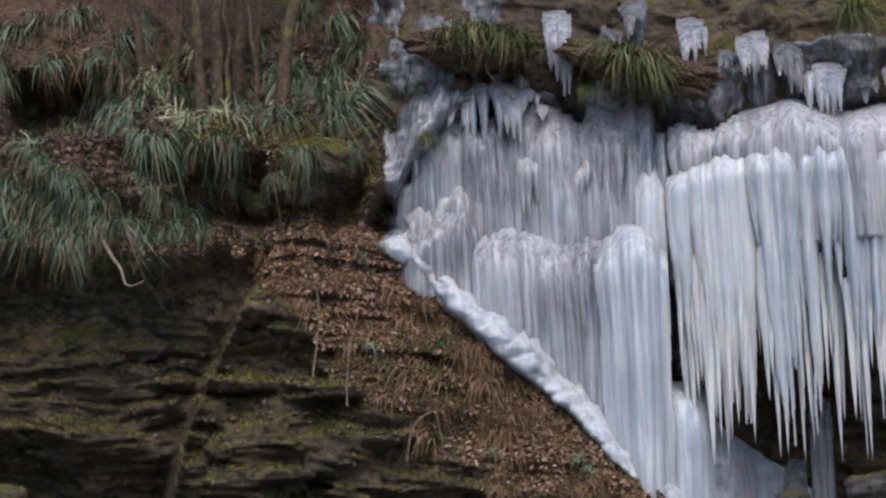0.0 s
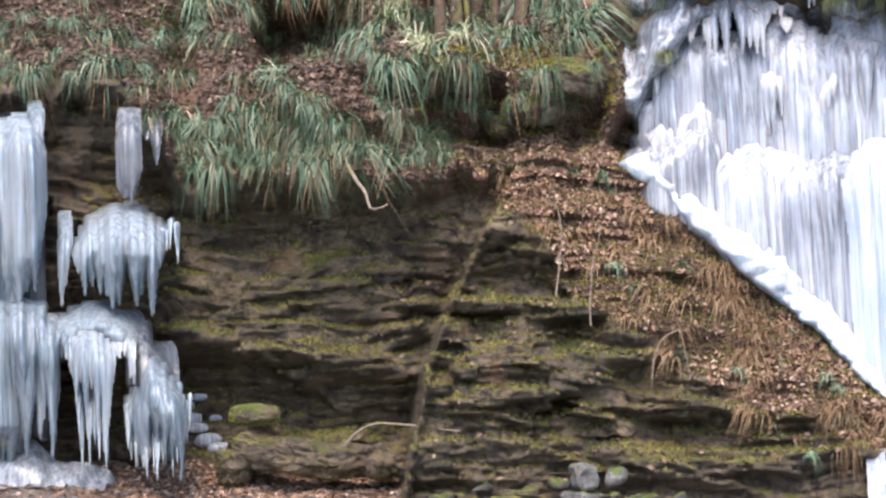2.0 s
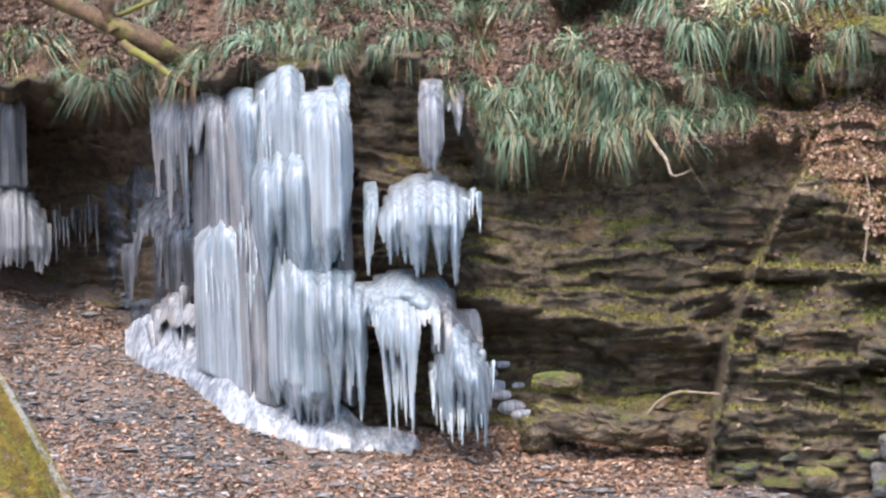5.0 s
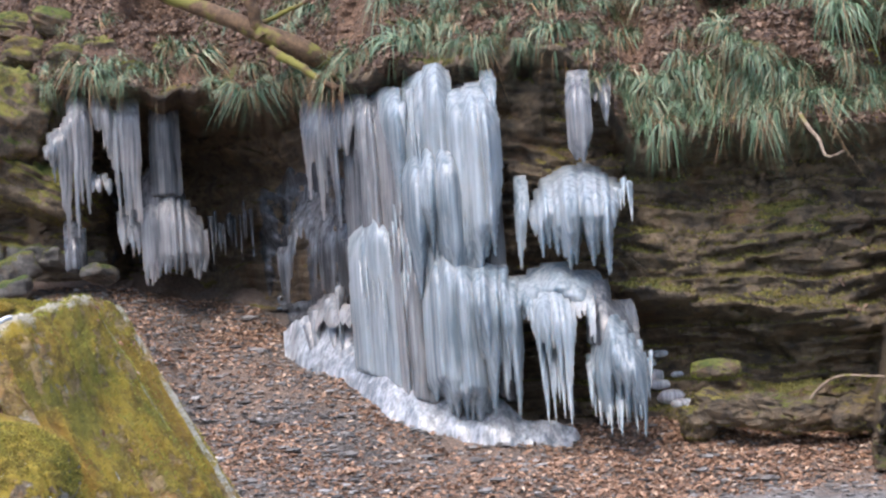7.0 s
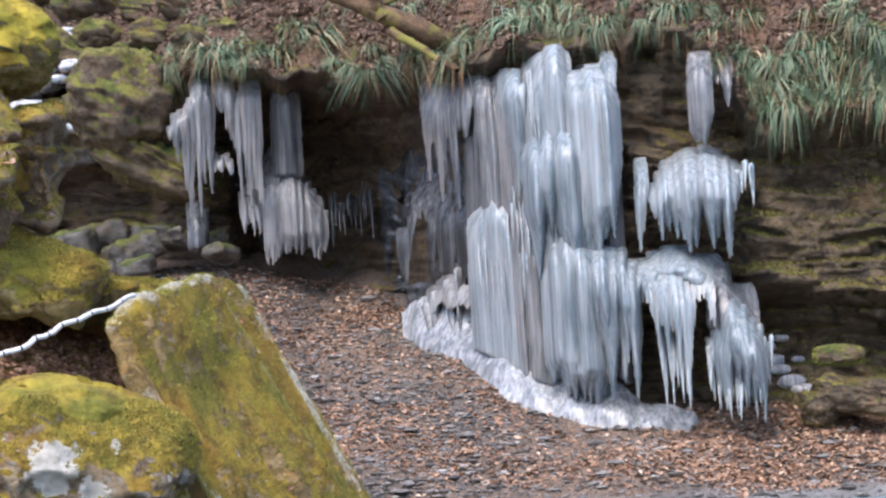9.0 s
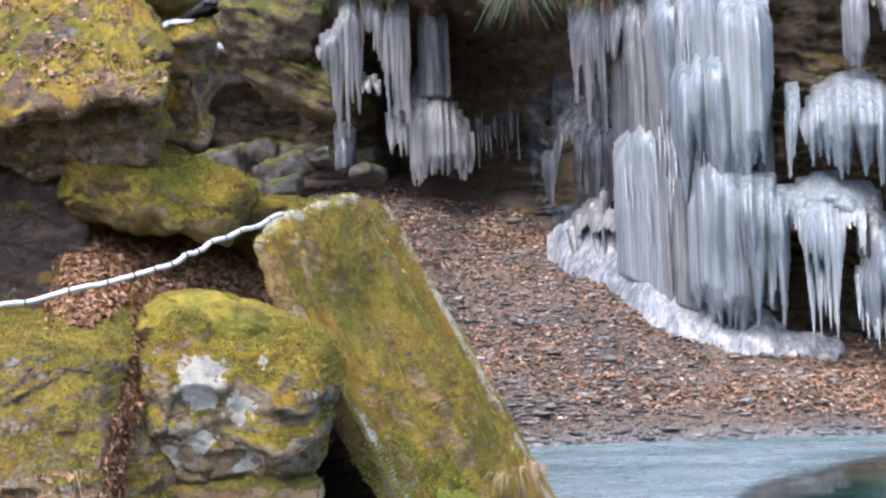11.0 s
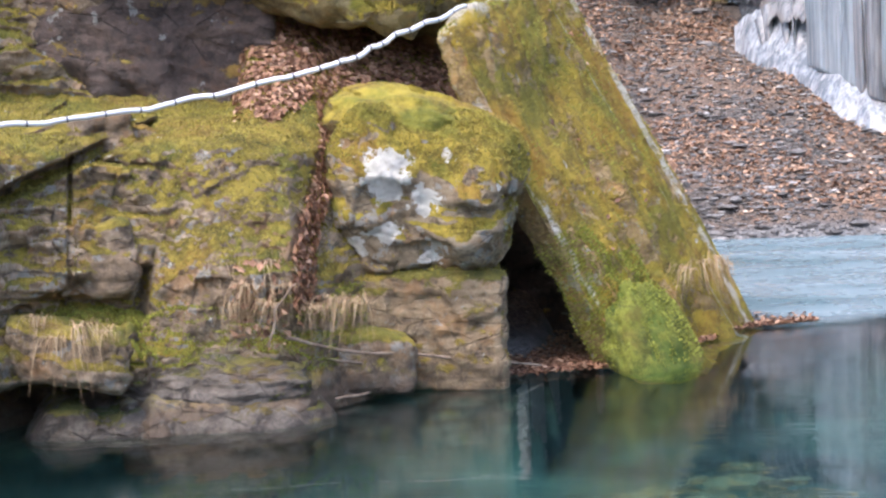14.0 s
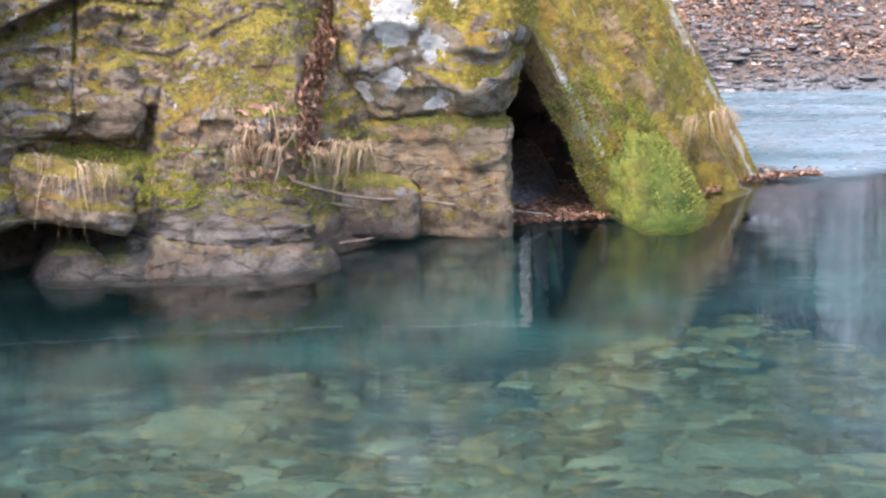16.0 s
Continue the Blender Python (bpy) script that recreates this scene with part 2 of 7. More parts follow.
def streak_slab(mat):
    """White crust along the slab's ridges and cut edges."""
    t = mat.node_tree
    bsdf = t.nodes["Principled BSDF"]
    old = bsdf.inputs["Base Color"].links[0].from_socket
    n = Nodes("", mat)
    n.coord = t.nodes.new("ShaderNodeTexCoord").outputs["Object"]
    sep = t.nodes.new("ShaderNodeSeparateXYZ")
    n.link(n.coord, sep.inputs[0])
    x, z = sep.outputs["X"], sep.outputs["Z"]
    wob = n.math("MULTIPLY", n.math("SUBTRACT", n.noise(1.5, 3), 0.5), 0.12)
    line = None
    for at, wide in ((0.66, 0.075), (-1.0, 0.045), (1.07, 0.06)):
        d = n.math("ABSOLUTE", n.math("SUBTRACT", n.math("ADD", x, wob), at))
        q = n.step(d, wide, wide * 0.5)
        line = q if line is None else n.math("MAXIMUM", line, q)
    top = n.step(n.math("ADD", z, n.math("MULTIPLY", n.noise(5, 3), 0.25)), 1.82, 1.9)
    mask = n.math("MULTIPLY", n.math("MAXIMUM", line, top), n.step(n.noise(4.5, 4, 0.6), 0.42, 0.52))
    n.link(n.mix(n.math("MULTIPLY", mask, 0.9), old, (0.58, 0.56, 0.48)), bsdf.inputs["Base Color"])


streak_slab(SLAB)


def lichen_patches(mat, spots):
    """A few thick white lichen crusts about given places of a rock, in its own axes."""
    t = mat.node_tree
    bsdf = t.nodes["Principled BSDF"]
    old = bsdf.inputs["Base Color"].links[0].from_socket
    n = Nodes("", mat)
    n.coord = t.nodes.new("ShaderNodeTexCoord").outputs["Object"]
    warp = n.math("MULTIPLY", n.math("SUBTRACT", n.noise(9, 5, 0.65), 0.5), 0.34)
    best = None
    for c, size in spots:
        d = t.nodes.new("ShaderNodeVectorMath")
        d.operation = "DISTANCE"
        n.link(n.coord, d.inputs[0])
        d.inputs[1].default_value = c
        q = n.step(n.math("ADD", d.outputs["Value"], warp), size, size * 0.9)
        best = q if best is None else n.math("MAXIMUM", best, q)
    tone = n.ramp(n.noise(9, 4), [(0.35, (0.50, 0.50, 0.45)), (0.6, (0.72, 0.70, 0.64))])
    n.link(n.mix(n.math("MULTIPLY", best, 0.95), old, tone), bsdf.inputs["Base Color"])


lichen_patches(LICHEN_ROCK, (((-0.26, -0.60, 0.16), 0.20), ((0.02, -0.62, 0.02), 0.12), ((-0.18, -0.62, -0.26), 0.09), ((-0.40, -0.56, -0.40), 0.08), ((0.14, -0.62, -0.40), 0.11), ((-0.62, -0.40, -0.42), 0.10), ((0.20, -0.56, 0.30), 0.08), ((0.52, -0.44, -0.05), 0.05)))


def ground_material():
    n = Nodes("gravel_and_leaf_litter")
    litter = n.noise(0.55, 4)
    bits = n.cells(16.0)
    bits2 = n.cells(40.0)
    stone = n.ramp(bits.outputs["Distance"], [(0.0, (0.19, 0.175, 0.16)), (0.5, (0.11, 0.098, 0.088)), (0.9, (0.03, 0.026, 0.022))])
    leafy = n.ramp(n.math("ADD", n.math("MULTIPLY", n.noise(14, 3), 0.6), n.math("MULTIPLY", bits2.outputs["Distance"], 0.5)), [(0.3, (0.045, 0.033, 0.026)), (0.5, (0.13, 0.092, 0.068)), (0.75, (0.25, 0.185, 0.14))])
    sep = n.tree.nodes.new("ShaderNodeSeparateXYZ")
    n.link(n.coord, sep.inputs[0])
    col = n.mix(n.step(n.math("ADD", litter, n.math("MULTIPLY", n.noise(6, 4), 0.4)), 0.50, 0.78), stone, leafy)
    mud = n.ramp(n.noise(3, 4), [(0.35, (0.13, 0.135, 0.135)), (0.65, (0.24, 0.245, 0.245))])
    col = n.mix(n.math("MULTIPLY", n.step(n.math("ADD", sep.outputs["Z"], n.math("MULTIPLY", n.noise(0.8, 3), 0.3)), 0.36, 0.22), 0.9), col, mud)
    n.bump(n.math("ADD", bits.outputs["Distance"], n.math("MULTIPLY", bits2.outputs["Distance"], 0.5)), 0.8, 0.06)
    return n.finish(col, 0.8)


GROUND = ground_material()


def soil_material():
    n = Nodes("leafy_bank_soil")
    bits = n.cells(22.0)
    leafy = n.ramp(n.math("ADD", n.math("MULTIPLY", n.noise(9, 5, 0.7), 0.75), n.math("MULTIPLY", bits.outputs["Distance"], 0.35)), [(0.34, (0.022, 0.013, 0.008)), (0.5, (0.09, 0.050, 0.029)), (0.72, (0.19, 0.115, 0.07))])
    green = n.ramp(n.noise(30, 3), [(0.35, (0.05, 0.06, 0.015)), (0.65, (0.15, 0.15, 0.04))])
    n.bump(n.math("ADD", bits.outputs["Distance"], n.noise(18, 4)), 0.8, 0.06)
    return n.finish(n.mix(n.step(n.noise(0.8, 4), 0.55, 0.66), leafy, green), 0.85)


SOIL = soil_material()


def leaf_material(name, stops, rough=0.6, trans=0.0):
    n = Nodes(name)
    return n.finish(n.ramp(n.island(), stops), rough)


PEBBLE = leaf_material("grey_gravel_stone", [(0.0, (0.06, 0.056, 0.052)), (0.5, (0.145, 0.138, 0.13)), (0.9, (0.25, 0.24, 0.228)), (1.0, (0.40, 0.39, 0.37))], 0.6)
LEAF = leaf_material("dead_leaves", [(0.0, (0.09, 0.048, 0.03)), (0.35, (0.20, 0.11, 0.066)), (0.7, (0.33, 0.195, 0.12)), (0.93, (0.43, 0.285, 0.19)), (1.0, (0.56, 0.44, 0.33))])
# Darker copy of the dead leaves: the bank's shading is in the colour.
BANK_LEAF = leaf_material("shaded_dead_leaves", [(0.0, (0.035, 0.02, 0.013)), (0.4, (0.085, 0.05, 0.031)), (0.8, (0.16, 0.098, 0.062)), (1.0, (0.28, 0.19, 0.13))])
RED_LEAF = leaf_material("reddish_dead_leaves", [(0.0, (0.11, 0.05, 0.027)), (0.4, (0.23, 0.115, 0.064)), (0.8, (0.36, 0.20, 0.118)), (1.0, (0.50, 0.34, 0.23))])
BLADE = leaf_material("evergreen_sedge", [(0.0, (0.034, 0.07, 0.038)), (0.40, (0.09, 0.165, 0.093)), (0.78, (0.20, 0.295, 0.165)), (0.93, (0.38, 0.42, 0.25)), (1.0, (0.56, 0.50, 0.33))], 0.4)
MEADOW = leaf_material("grass_green_sedge", [(0.0, (0.05, 0.075, 0.02)), (0.5, (0.12, 0.16, 0.04)), (0.85, (0.22, 0.22, 0.07)), (1.0, (0.34, 0.24, 0.12))], 0.5)
# Sedge in sun spots: the sunlight is put into the blade colour.
SUNLIT_BLADE = leaf_material("sunlit_sedge", [(0.0, (0.12, 0.18, 0.08)), (0.5, (0.38, 0.42, 0.22)), (1.0, (0.66, 0.62, 0.42))], 0.4)
STRAW = leaf_material("dead_sedge", [(0.0, (0.14, 0.075, 0.035)), (0.6, (0.30, 0.18, 0.09)), (1.0, (0.48, 0.35, 0.20))], 0.7)
HAY = leaf_material("pale_dry_grass", [(0.0, (0.24, 0.15, 0.075)), (0.6, (0.44, 0.31, 0.175)), (1.0, (0.62, 0.49, 0.31))], 0.7)


def ice_material(name, clear, white, blue=0.5):
    """Layered waterfall ice: milky columns with clearer, bluer streaks that run down."""
    n = Nodes(name)
    streak = n.noise(5.0, 4, 0.6, n.scaled(1.6, 1.6, 0.09), 0.3)
    cloud = n.noise(1.1, 4, 0.6)
    fine = n.noise(26, 3, 0.6, n.scaled(1.0, 1.0, 0.12))
    thin = n.noise(5.0, 3, 0.6, n.scaled(4.2, 4.2, 0.14), 0.2)
    fac = n.math("ADD", n.math("MULTIPLY", streak, 0.45), n.math("ADD", n.math("MULTIPLY", thin, 0.3), n.math("MULTIPLY", cloud, 0.25)))
    fac = n.math("ADD", fac, n.math("MULTIPLY", n.math("SUBTRACT", n.island(), 0.5), 0.10))
    col = n.ramp(fac, [(0.40, clear), (0.5, tuple((a + b) / 2 for a, b in zip(clear, white))), (0.60, white)])
    n.bump(n.math("ADD", fine, n.math("MULTIPLY", n.noise(9, 4, 0.6, n.scaled(1.0, 1.0, 0.25)), 0.6)), 0.28, 0.03)
    return n.finish(col, 0.22, Transmission_Weight=0.08, Subsurface_Weight=0.7, Subsurface_Radius=(0.14, 0.20, 0.25), Subsurface_Scale=0.8, IOR=1.31, Coat_Weight=0.25, Coat_Roughness=0.15)


# The main fall's weaker light is put into this darker ice colour.
ICE = ice_material("dim_milky_fall_ice", (0.145, 0.185, 0.21), (0.335, 0.375, 0.40))
GREY_ICE = ice_material("grey_icicle_ice", (0.075, 0.085, 0.097), (0.28, 0.285, 0.29))
# The great fall's stronger light is put into this whiter ice.
WHITE_ICE = ice_material("lit_white_fall_ice", (0.48, 0.56, 0.62), (0.86, 0.90, 0.93))
WHITE_GREY_ICE = ice_material("lumpy_grey_ice", (0.23, 0.24, 0.265), (0.68, 0.70, 0.73))
CLEAR_ICE = ice_material("clear_ice_over_rock", (0.035, 0.038, 0.042), (0.17, 0.18, 0.195))
SNOWY = ice_material("white_apron_ice", (0.36, 0.40, 0.45), (0.70, 0.74, 0.78))
LILAC_ICE = ice_material("grey_lilac_ice", (0.19, 0.205, 0.235), (0.58, 0.61, 0.655))
APRON_ICE = ice_material("frosted_apron_ice", (0.16, 0.18, 0.20), (0.50, 0.525, 0.55))


def water_material():
    n = Nodes("turquoise_pool_water")
    r1 = n.noise(6.0, 3, 0.55, n.scaled(0.7, 2.0, 1.0))
    r2 = n.noise(0.9, 2, 0.5)
    n.bump(n.math("MULTIPLY", r1, n.step(r2, 0.30, 0.60)), 0.14, 0.02)
    return n.finish((0.55, 0.79, 0.82), 0.0, Transmission_Weight=1.0, IOR=1.33)


WATER = water_material()


def pale_ice_sheet():
    n = Nodes("thin_pool_ice")
    col = n.ramp(n.noise(0.8, 5, 0.6, n.scaled(0.5, 1.5, 1)), [(0.35, (0.085, 0.155, 0.175)), (0.6, (0.21, 0.29, 0.32))])
    n.bump(n.noise(14, 4), 0.15, 0.02)
    thick = n.tree.nodes.new("ShaderNodeAttribute")
    thick.attribute_name = "thickness"
    n.link(n.step(n.math("ADD", thick.outputs["Fac"], n.math("MULTIPLY", n.math("SUBTRACT", n.noise(1.1, 5, 0.6, n.scaled(1.0, 2.0, 1.0)), 0.5), 0.7)), 0.0, 0.75), n.bsdf.inputs["Alpha"])
    return n.finish(col, n.ramp(n.noise(2.0, 4), [(0.4, (0.18,) * 3), (0.65, (0.42,) * 3)]))


POOL_ICE = pale_ice_sheet()


def bark_material(name, dark, light, moss):
    n = Nodes(name)
    col = n.ramp(n.noise(9, 6, 0.7), [(0.35, dark), (0.65, light)])
    col = n.mix(n.step(n.noise(2.5, 4), 0.55 - moss * 0.2, 0.68 - moss * 0.2), col, (0.16, 0.15, 0.03))
    n.bump(n.noise(30, 4, 0.6, n.scaled(1, 1, 0.3)), 0.6, 0.02)
    return n.finish(col, 0.85)


BARK = bark_material("mossy_bark", (0.05, 0.03, 0.018), (0.17, 0.105, 0.055), 0.35)
TREE_BARK = bark_material("brown_tree_bark", (0.04, 0.026, 0.017), (0.15, 0.098, 0.055), 0.05)
TWIG = bark_material("bare_twig_bark", (0.14, 0.10, 0.07), (0.34, 0.26, 0.19), 0.0)


def plain(name, a, b, scale, rough):
    n = Nodes(name)
    n.bump(n.noise(scale * 3, 3), 0.2, 0.005)
    return n.finish(n.mix(n.noise(scale, 4), a, b), rough)


HOSE = plain("white_plastic_hose", (0.62, 0.63, 0.64), (0.78, 0.79, 0.80), 6, 0.45)
TAPE = plain("dark_binding_tape", (0.05, 0.05, 0.055), (0.10, 0.10, 0.11), 9, 0.5)


# ------------------------------------------------------------------ the ground: one sheet from the near bank to the hills
def wall_r(a):
    return table(a, [(-60, 40), (-32, 39), (-16, 38), (-13, 36), (-9.5, 34.8), (-6, 34.6), (-3, 32), (-1.5, 29.9), (1, 28.1), (4, 27.3), (8, 26.9), (18, 26.6), (23, 27.3), (28, 27.7), (34, 28.3), (60, 28.5)])


def lip_r(a):
    return table(a, [(-60, 39), (-32, 38), (-14, 35), (-9.5, 31.8), (-6, 31.0), (-3, 29.6), (-1.5, 28.7), (1, 27.3), (4, 26.5), (7, 26.1), (8.6, 25.7), (13, 25.5), (18, 25.7), (19.2, 26.3), (20.5, 26.65), (22, 26.7), (25, 26.9), (30, 27.2), (36, 27.2), (60, 27.4)])


def lip_z(a):
    return table(a, [(-60, 9), (-15, 8.2), (-12, 7.8), (-9, 7.6), (-6, 7.25), (-2, 6.75), (2, 7.0), (4.4, 7.0), (6.8, 6.9), (7.7, 6.3), (8.6, 5.35), (13, 5.15), (17.8, 5.2), (20, 5.45), (22.6, 5.7), (24, 6.4), (26, 7.9), (33, 7.6), (36, 7.3), (60, 7.3)])


def shore_r(a):
    far = np.minimum(22.4 / np.cos(np.radians(np.clip(a, -20, 18))), 23.6)
    return far + (12.9 - far) * sstep(-6.0, -10.5, a)


def base_z(a):
    return table(a, [(-60, 5), (-30, 4.6), (-13, 4.3), (-7, 4.1), (-4, 3.4), (-2, 2.6), (1, 1.58), (3.4, 1.2), (5.8, 1.03), (10, 0.93), (16, 0.78), (21, 0.68), (26, 0.5), (32, 0.7), (46, 0.9)])


def ground_z(a, r):
    rs, rb = shore_r(a), wall_r(a) - 0.3
    bank = -0.06 + (base_z(a) + 0.06) * np.clip((r - rs) / (rb - rs), 0, 1.3) ** 0.95
    bed = table(r, [(0, 0.62), (3.0, 0.55), (4.4, 0.0), (5.6, -0.3), (6.9, -0.55), (7.8, -0.9), (9.0, -1.35), (10.0, -1.75), (11.0, -2.15), (12.5, -2.6), (40, -2.6)])
    width = np.where(a < -8, 0.9, 5.0)
    bed = bed + (-0.22 - bed) * sstep(0, 1, 1 + (r - rs) / width) * (r > 8)
    dry = table(r, [(0, 0.62), (10, 1.2), (25, 3.5), (60, 13), (400, 60)])
    z = np.where(r > rs, bank, bed)
    z = z + sstep(6, 15, r - rb) * 13 + np.clip(r - rb - 15, 0, 300) * 0.25
    side = np.maximum(sstep(-40, -62, a), sstep(50, 72, a)) * sstep(2.0, 6.0, r)
    return z * (1 - side) + dry * side


def ground_pt(a, r):
    p = polar(a, r, ground_z(a, r))
    fade = sstep(0.2, 1.5, np.abs(r - shore_r(a))) * 0.7 + 0.3
    p[..., 2] += fade * (0.16 * fbm(p[..., 0] * 0.5, p[..., 1] * 0.5, 0, 3, 5) + 0.045 * fbm(p[..., 0] * 3.1, p[..., 1] * 3.1, 0, 3, 9))
    return p


def build_ground():
    az = np.unique(np.concatenate([np.linspace(-180, -32, 60), np.linspace(-32, 46, 520), np.linspace(46, 180, 55)]))
    rr = np.unique(np.concatenate([np.linspace(0.01, 5, 16), np.linspace(5, 22, 120), np.linspace(22, 36, 240), np.geomspace(36, 600, 30)]))
    A, Rr = np.meshgrid(az, rr, indexing="ij")
    z = ground_z(A, Rr)
    p = polar(A, Rr, z)
    fade = sstep(0.2, 1.5, np.abs(Rr - shore_r(A))) * 0.7 + 0.3
    p[..., 2] += fade * (0.16 * fbm(p[..., 0] * 0.5, p[..., 1] * 0.5, 0, 3, 5) + 0.045 * fbm(p[..., 0] * 3.1, p[..., 1] * 3.1, 0, 3, 9)) * sstep(0.5, 4, Rr)
    ob = thing("ground", mesh_from("ground", p, grid_faces(len(az), len(rr))), GROUND, "gravel bank and pool bed strewn with brown leaves", "ground", kind="structure")
    return ob


build_ground()


# ------------------------------------------------------------------ the cliff: an amphitheatre of bedded rock with a grassy bank on top
def ramp_az(z):
    """Azimuth of the outer edge of the ice ramp on the buttress's flank, by height."""
    return 24.4 + (4.9 - z) * 2.15


def leaf_zone(a, z):
    """1 on the leaf-covered slope along the ramp and the top of the buttress, else 0."""
    wide = table(z, [(0.6, 1.8), (1.3, 2.6), (1.6, 4.0), (2.2, 4.8), (2.8, 5.6), (3.6, 5.4), (4.3, 5.6), (5.1, 5.6)]) + 0.8 * fbm(a * 0.7, z * 1.2, 0 * a, 3, 151)
    d = ramp_az(z) - a
    return sstep(wide + 0.4, wide - 0.4, d) * sstep(-0.6, 0.0, d) * sstep(5.9, 5.5, z)


def cliff_r(a, z, relief=True):
    """Distance of the cliff's face along azimuth a at height z."""
    zl, rl, rw = lip_z(a) + 0.22 * fbm(a * 0.9, 0 * a, 0 * a, 3, 51), lip_r(a) + 0.25 * fbm(a * 0.7, 0 * a + 3, 0 * a, 3, 52), wall_r(a)
    r = rw + 0 * z
    # a sloping ledge crosses the recess, hollow under it, with mossy footings
    hollow = sstep(7.8, 8.8, a) * (1 - sstep(16.5, 18.5, a))
    zl2 = 3.2 - (a - 8.3) * 0.09
    r = r - hollow * 0.5 * sstep(0.9, 0.05, np.abs(z - zl2 + 0.15) / 0.35) + hollow * 0.35 * sstep(0.0, 0.6, zl2 - 0.3 - z)
    r = r - hollow * 0.45 * sstep(1.6, 1.0, z + 0.3 * fbm(a * 0.9, 0 * z, z, 2, 157))
    # two hollows under the lip of the bank
    mouth = sstep(lip_z(a) - 0.35, lip_z(a) - 1.0, z)
    r = r + 1.0 * sstep(-8.8, -7.8, a) * (1 - sstep(-2.4, -1.2, a)) * mouth * sstep(base_z(a) - 0.1, base_z(a) + 0.5, z)
    r = r + 1.2 * sstep(-15.0, -14.2, a) * (1 - sstep(-11.4, -10.6, a)) * sstep(6.6, 6.1, z) * sstep(4.2, 4.8, z)
    # the buttress
    edge = table(z, [(0.5, 15.45), (1.24, 15.8), (2.45, 16.5), (3.33, 17.3), (4.44, 18.55), (6.0, 20.4)])
    m = sstep(edge - 0.12, edge + 0.22, a) * (1 - sstep(ramp_az(z) - 0.4, ramp_az(z) + 2.6, a)) * (1 - sstep(4.7 + 0.9 * sstep(17.4, 18.6, a), 5.4 + 0.9 * sstep(17.4, 18.6, a), z))
    rb = 24.7 + 0.36 * (z - 0.8) + 0.05 * np.clip(a - 19, 0, 20)
    r = r * (1 - m) + rb * m
    low = sstep(0.6, 1.0, z) * sstep(4.7, 4.3, z)
    r = r - low * 0.16 * np.exp(-((a - edge - 0.22) / 0.13) ** 2) + low * 0.14 * np.exp(-((a - edge + 0.30) / 0.25) ** 2)
    # overhung notches in the buttress
    for na, nz, nw, nh in ((21.6, 3.05, 0.9, 0.22), (23.7, 2.35, 1.0, 0.30), (20.2, 1.9, 1.2, 0.16), (24.8, 1.5, 1.3, 0.20), (18.6, 3.2, 0.9, 0.15)):
        r = r + 0.40 * np.exp(-((a - na) / nw) ** 4) * sstep(nz + 0.02, nz - 0.06, z) * sstep(nz - nh - 0.5, nz - nh, z) - 0.16 * np.exp(-((a - na) / nw) ** 4) * np.exp(-((z - nz - 0.08) / 0.10) ** 2)
    # deep shade behind the long curtain of the great fall
    r = r + 0.9 * sstep(34.3, 35.5, a) * sstep(5.6, 4.4, z)
    # the lip and the bank above
    top = sstep(-0.35, 0.1, z - zl)
    r = r * (1 - top) + rl * top
    slope = table(a, [(-60, 1.6), (-12, 1.5), (-9, 1.05), (8, 0.9), (18, 0.75), (23, 0.55), (26, 0.5), (46, 0.4)])
    up = np.clip(z - zl, 0, 20)
    r = r + up * slope
    # a mossy second step over the ledge
    st = sstep(10.5, 13, a) * (1 - sstep(22.6, 23.4, a))
    r = r - st * 0.9 * sstep(0.5, 1.3, up) * (1 - sstep(1.8, 3.0, up)) + st * 0.25 * sstep(0.1, 0.4, up)
    r = r + 1.6 * sstep(-8.0, -7.2, a) * sstep(-2.6, -3.4, a) * sstep(9.0, 9.3, z) * sstep(10.9, 10.5, z)
    r = r + 1.4 * sstep(10.8, 11.8, a) * sstep(15.2, 14.4, a) * sstep(7.0, 7.25, z) * sstep(8.7, 8.3, z)
    r = r + 0.8 * sstep(16.2, 17.0, a) * sstep(20.0, 19.2, a) * sstep(5.75, 5.95, z) * sstep(6.95, 6.6, z)
    if relief:
        x, y = r * np.sin(np.radians(a)), r * np.cos(np.radians(a))
        warp = 0.30 * fbm(x * 0.35, y * 0.35, z * 0.5, 3, 21)
        zs = z + 0.10 * x + warp

        def beds(size, lateral, seed, lo):
            s = zs / size + 0.5 * fbm(x * 0.8, 0 * z, zs * 0.4, 2, seed + 7)
            k = np.floor(s)
            q = sstep(lo, 1.0, s - k)
            sx = x * lateral
            cell0 = hash3(np.floor(sx + 3.1 * hash3(k, 0 * k, 0 * k, seed)), k, 0 * k, seed + 1)
            cell1 = hash3(np.floor(sx + 3.1 * hash3(k + 1, 0 * k, 0 * k, seed)), k + 1, 0 * k, seed + 1)
            v0 = 0.6 * vnoise(sx, k * 7.31, 0 * z, seed) + 0.4 * cell0
            v1 = 0.6 * vnoise(sx, (k + 1) * 7.31, 0 * z, seed) + 0.4 * cell1
            return v0 * (1 - q) + v1 * q

        bold = (1 + 0.55 * m) * (1 - 0.6 * leaf_zone(a, z))
        rocky = (1 - 0.75 * top) * bold
        r = r - rocky * (0.34 * (beds(0.42, 0.5, 31, 0.86) - 0.5) + 0.13 * (beds(0.15, 1.3, 37, 0.8) - 0.5) + 0.07 * (beds(0.06, 2.6, 39, 0.7) - 0.5))
        val, tilt, joint = broken(x * 0.55 + 0.4 * fbm(x, y, z, 2, 55), zs * 2.9, 56)
        r = r - rocky * (0.34 * (val - 0.5) + 0.30 * tilt - 0.03 * sstep(0.10, 0.0, joint))
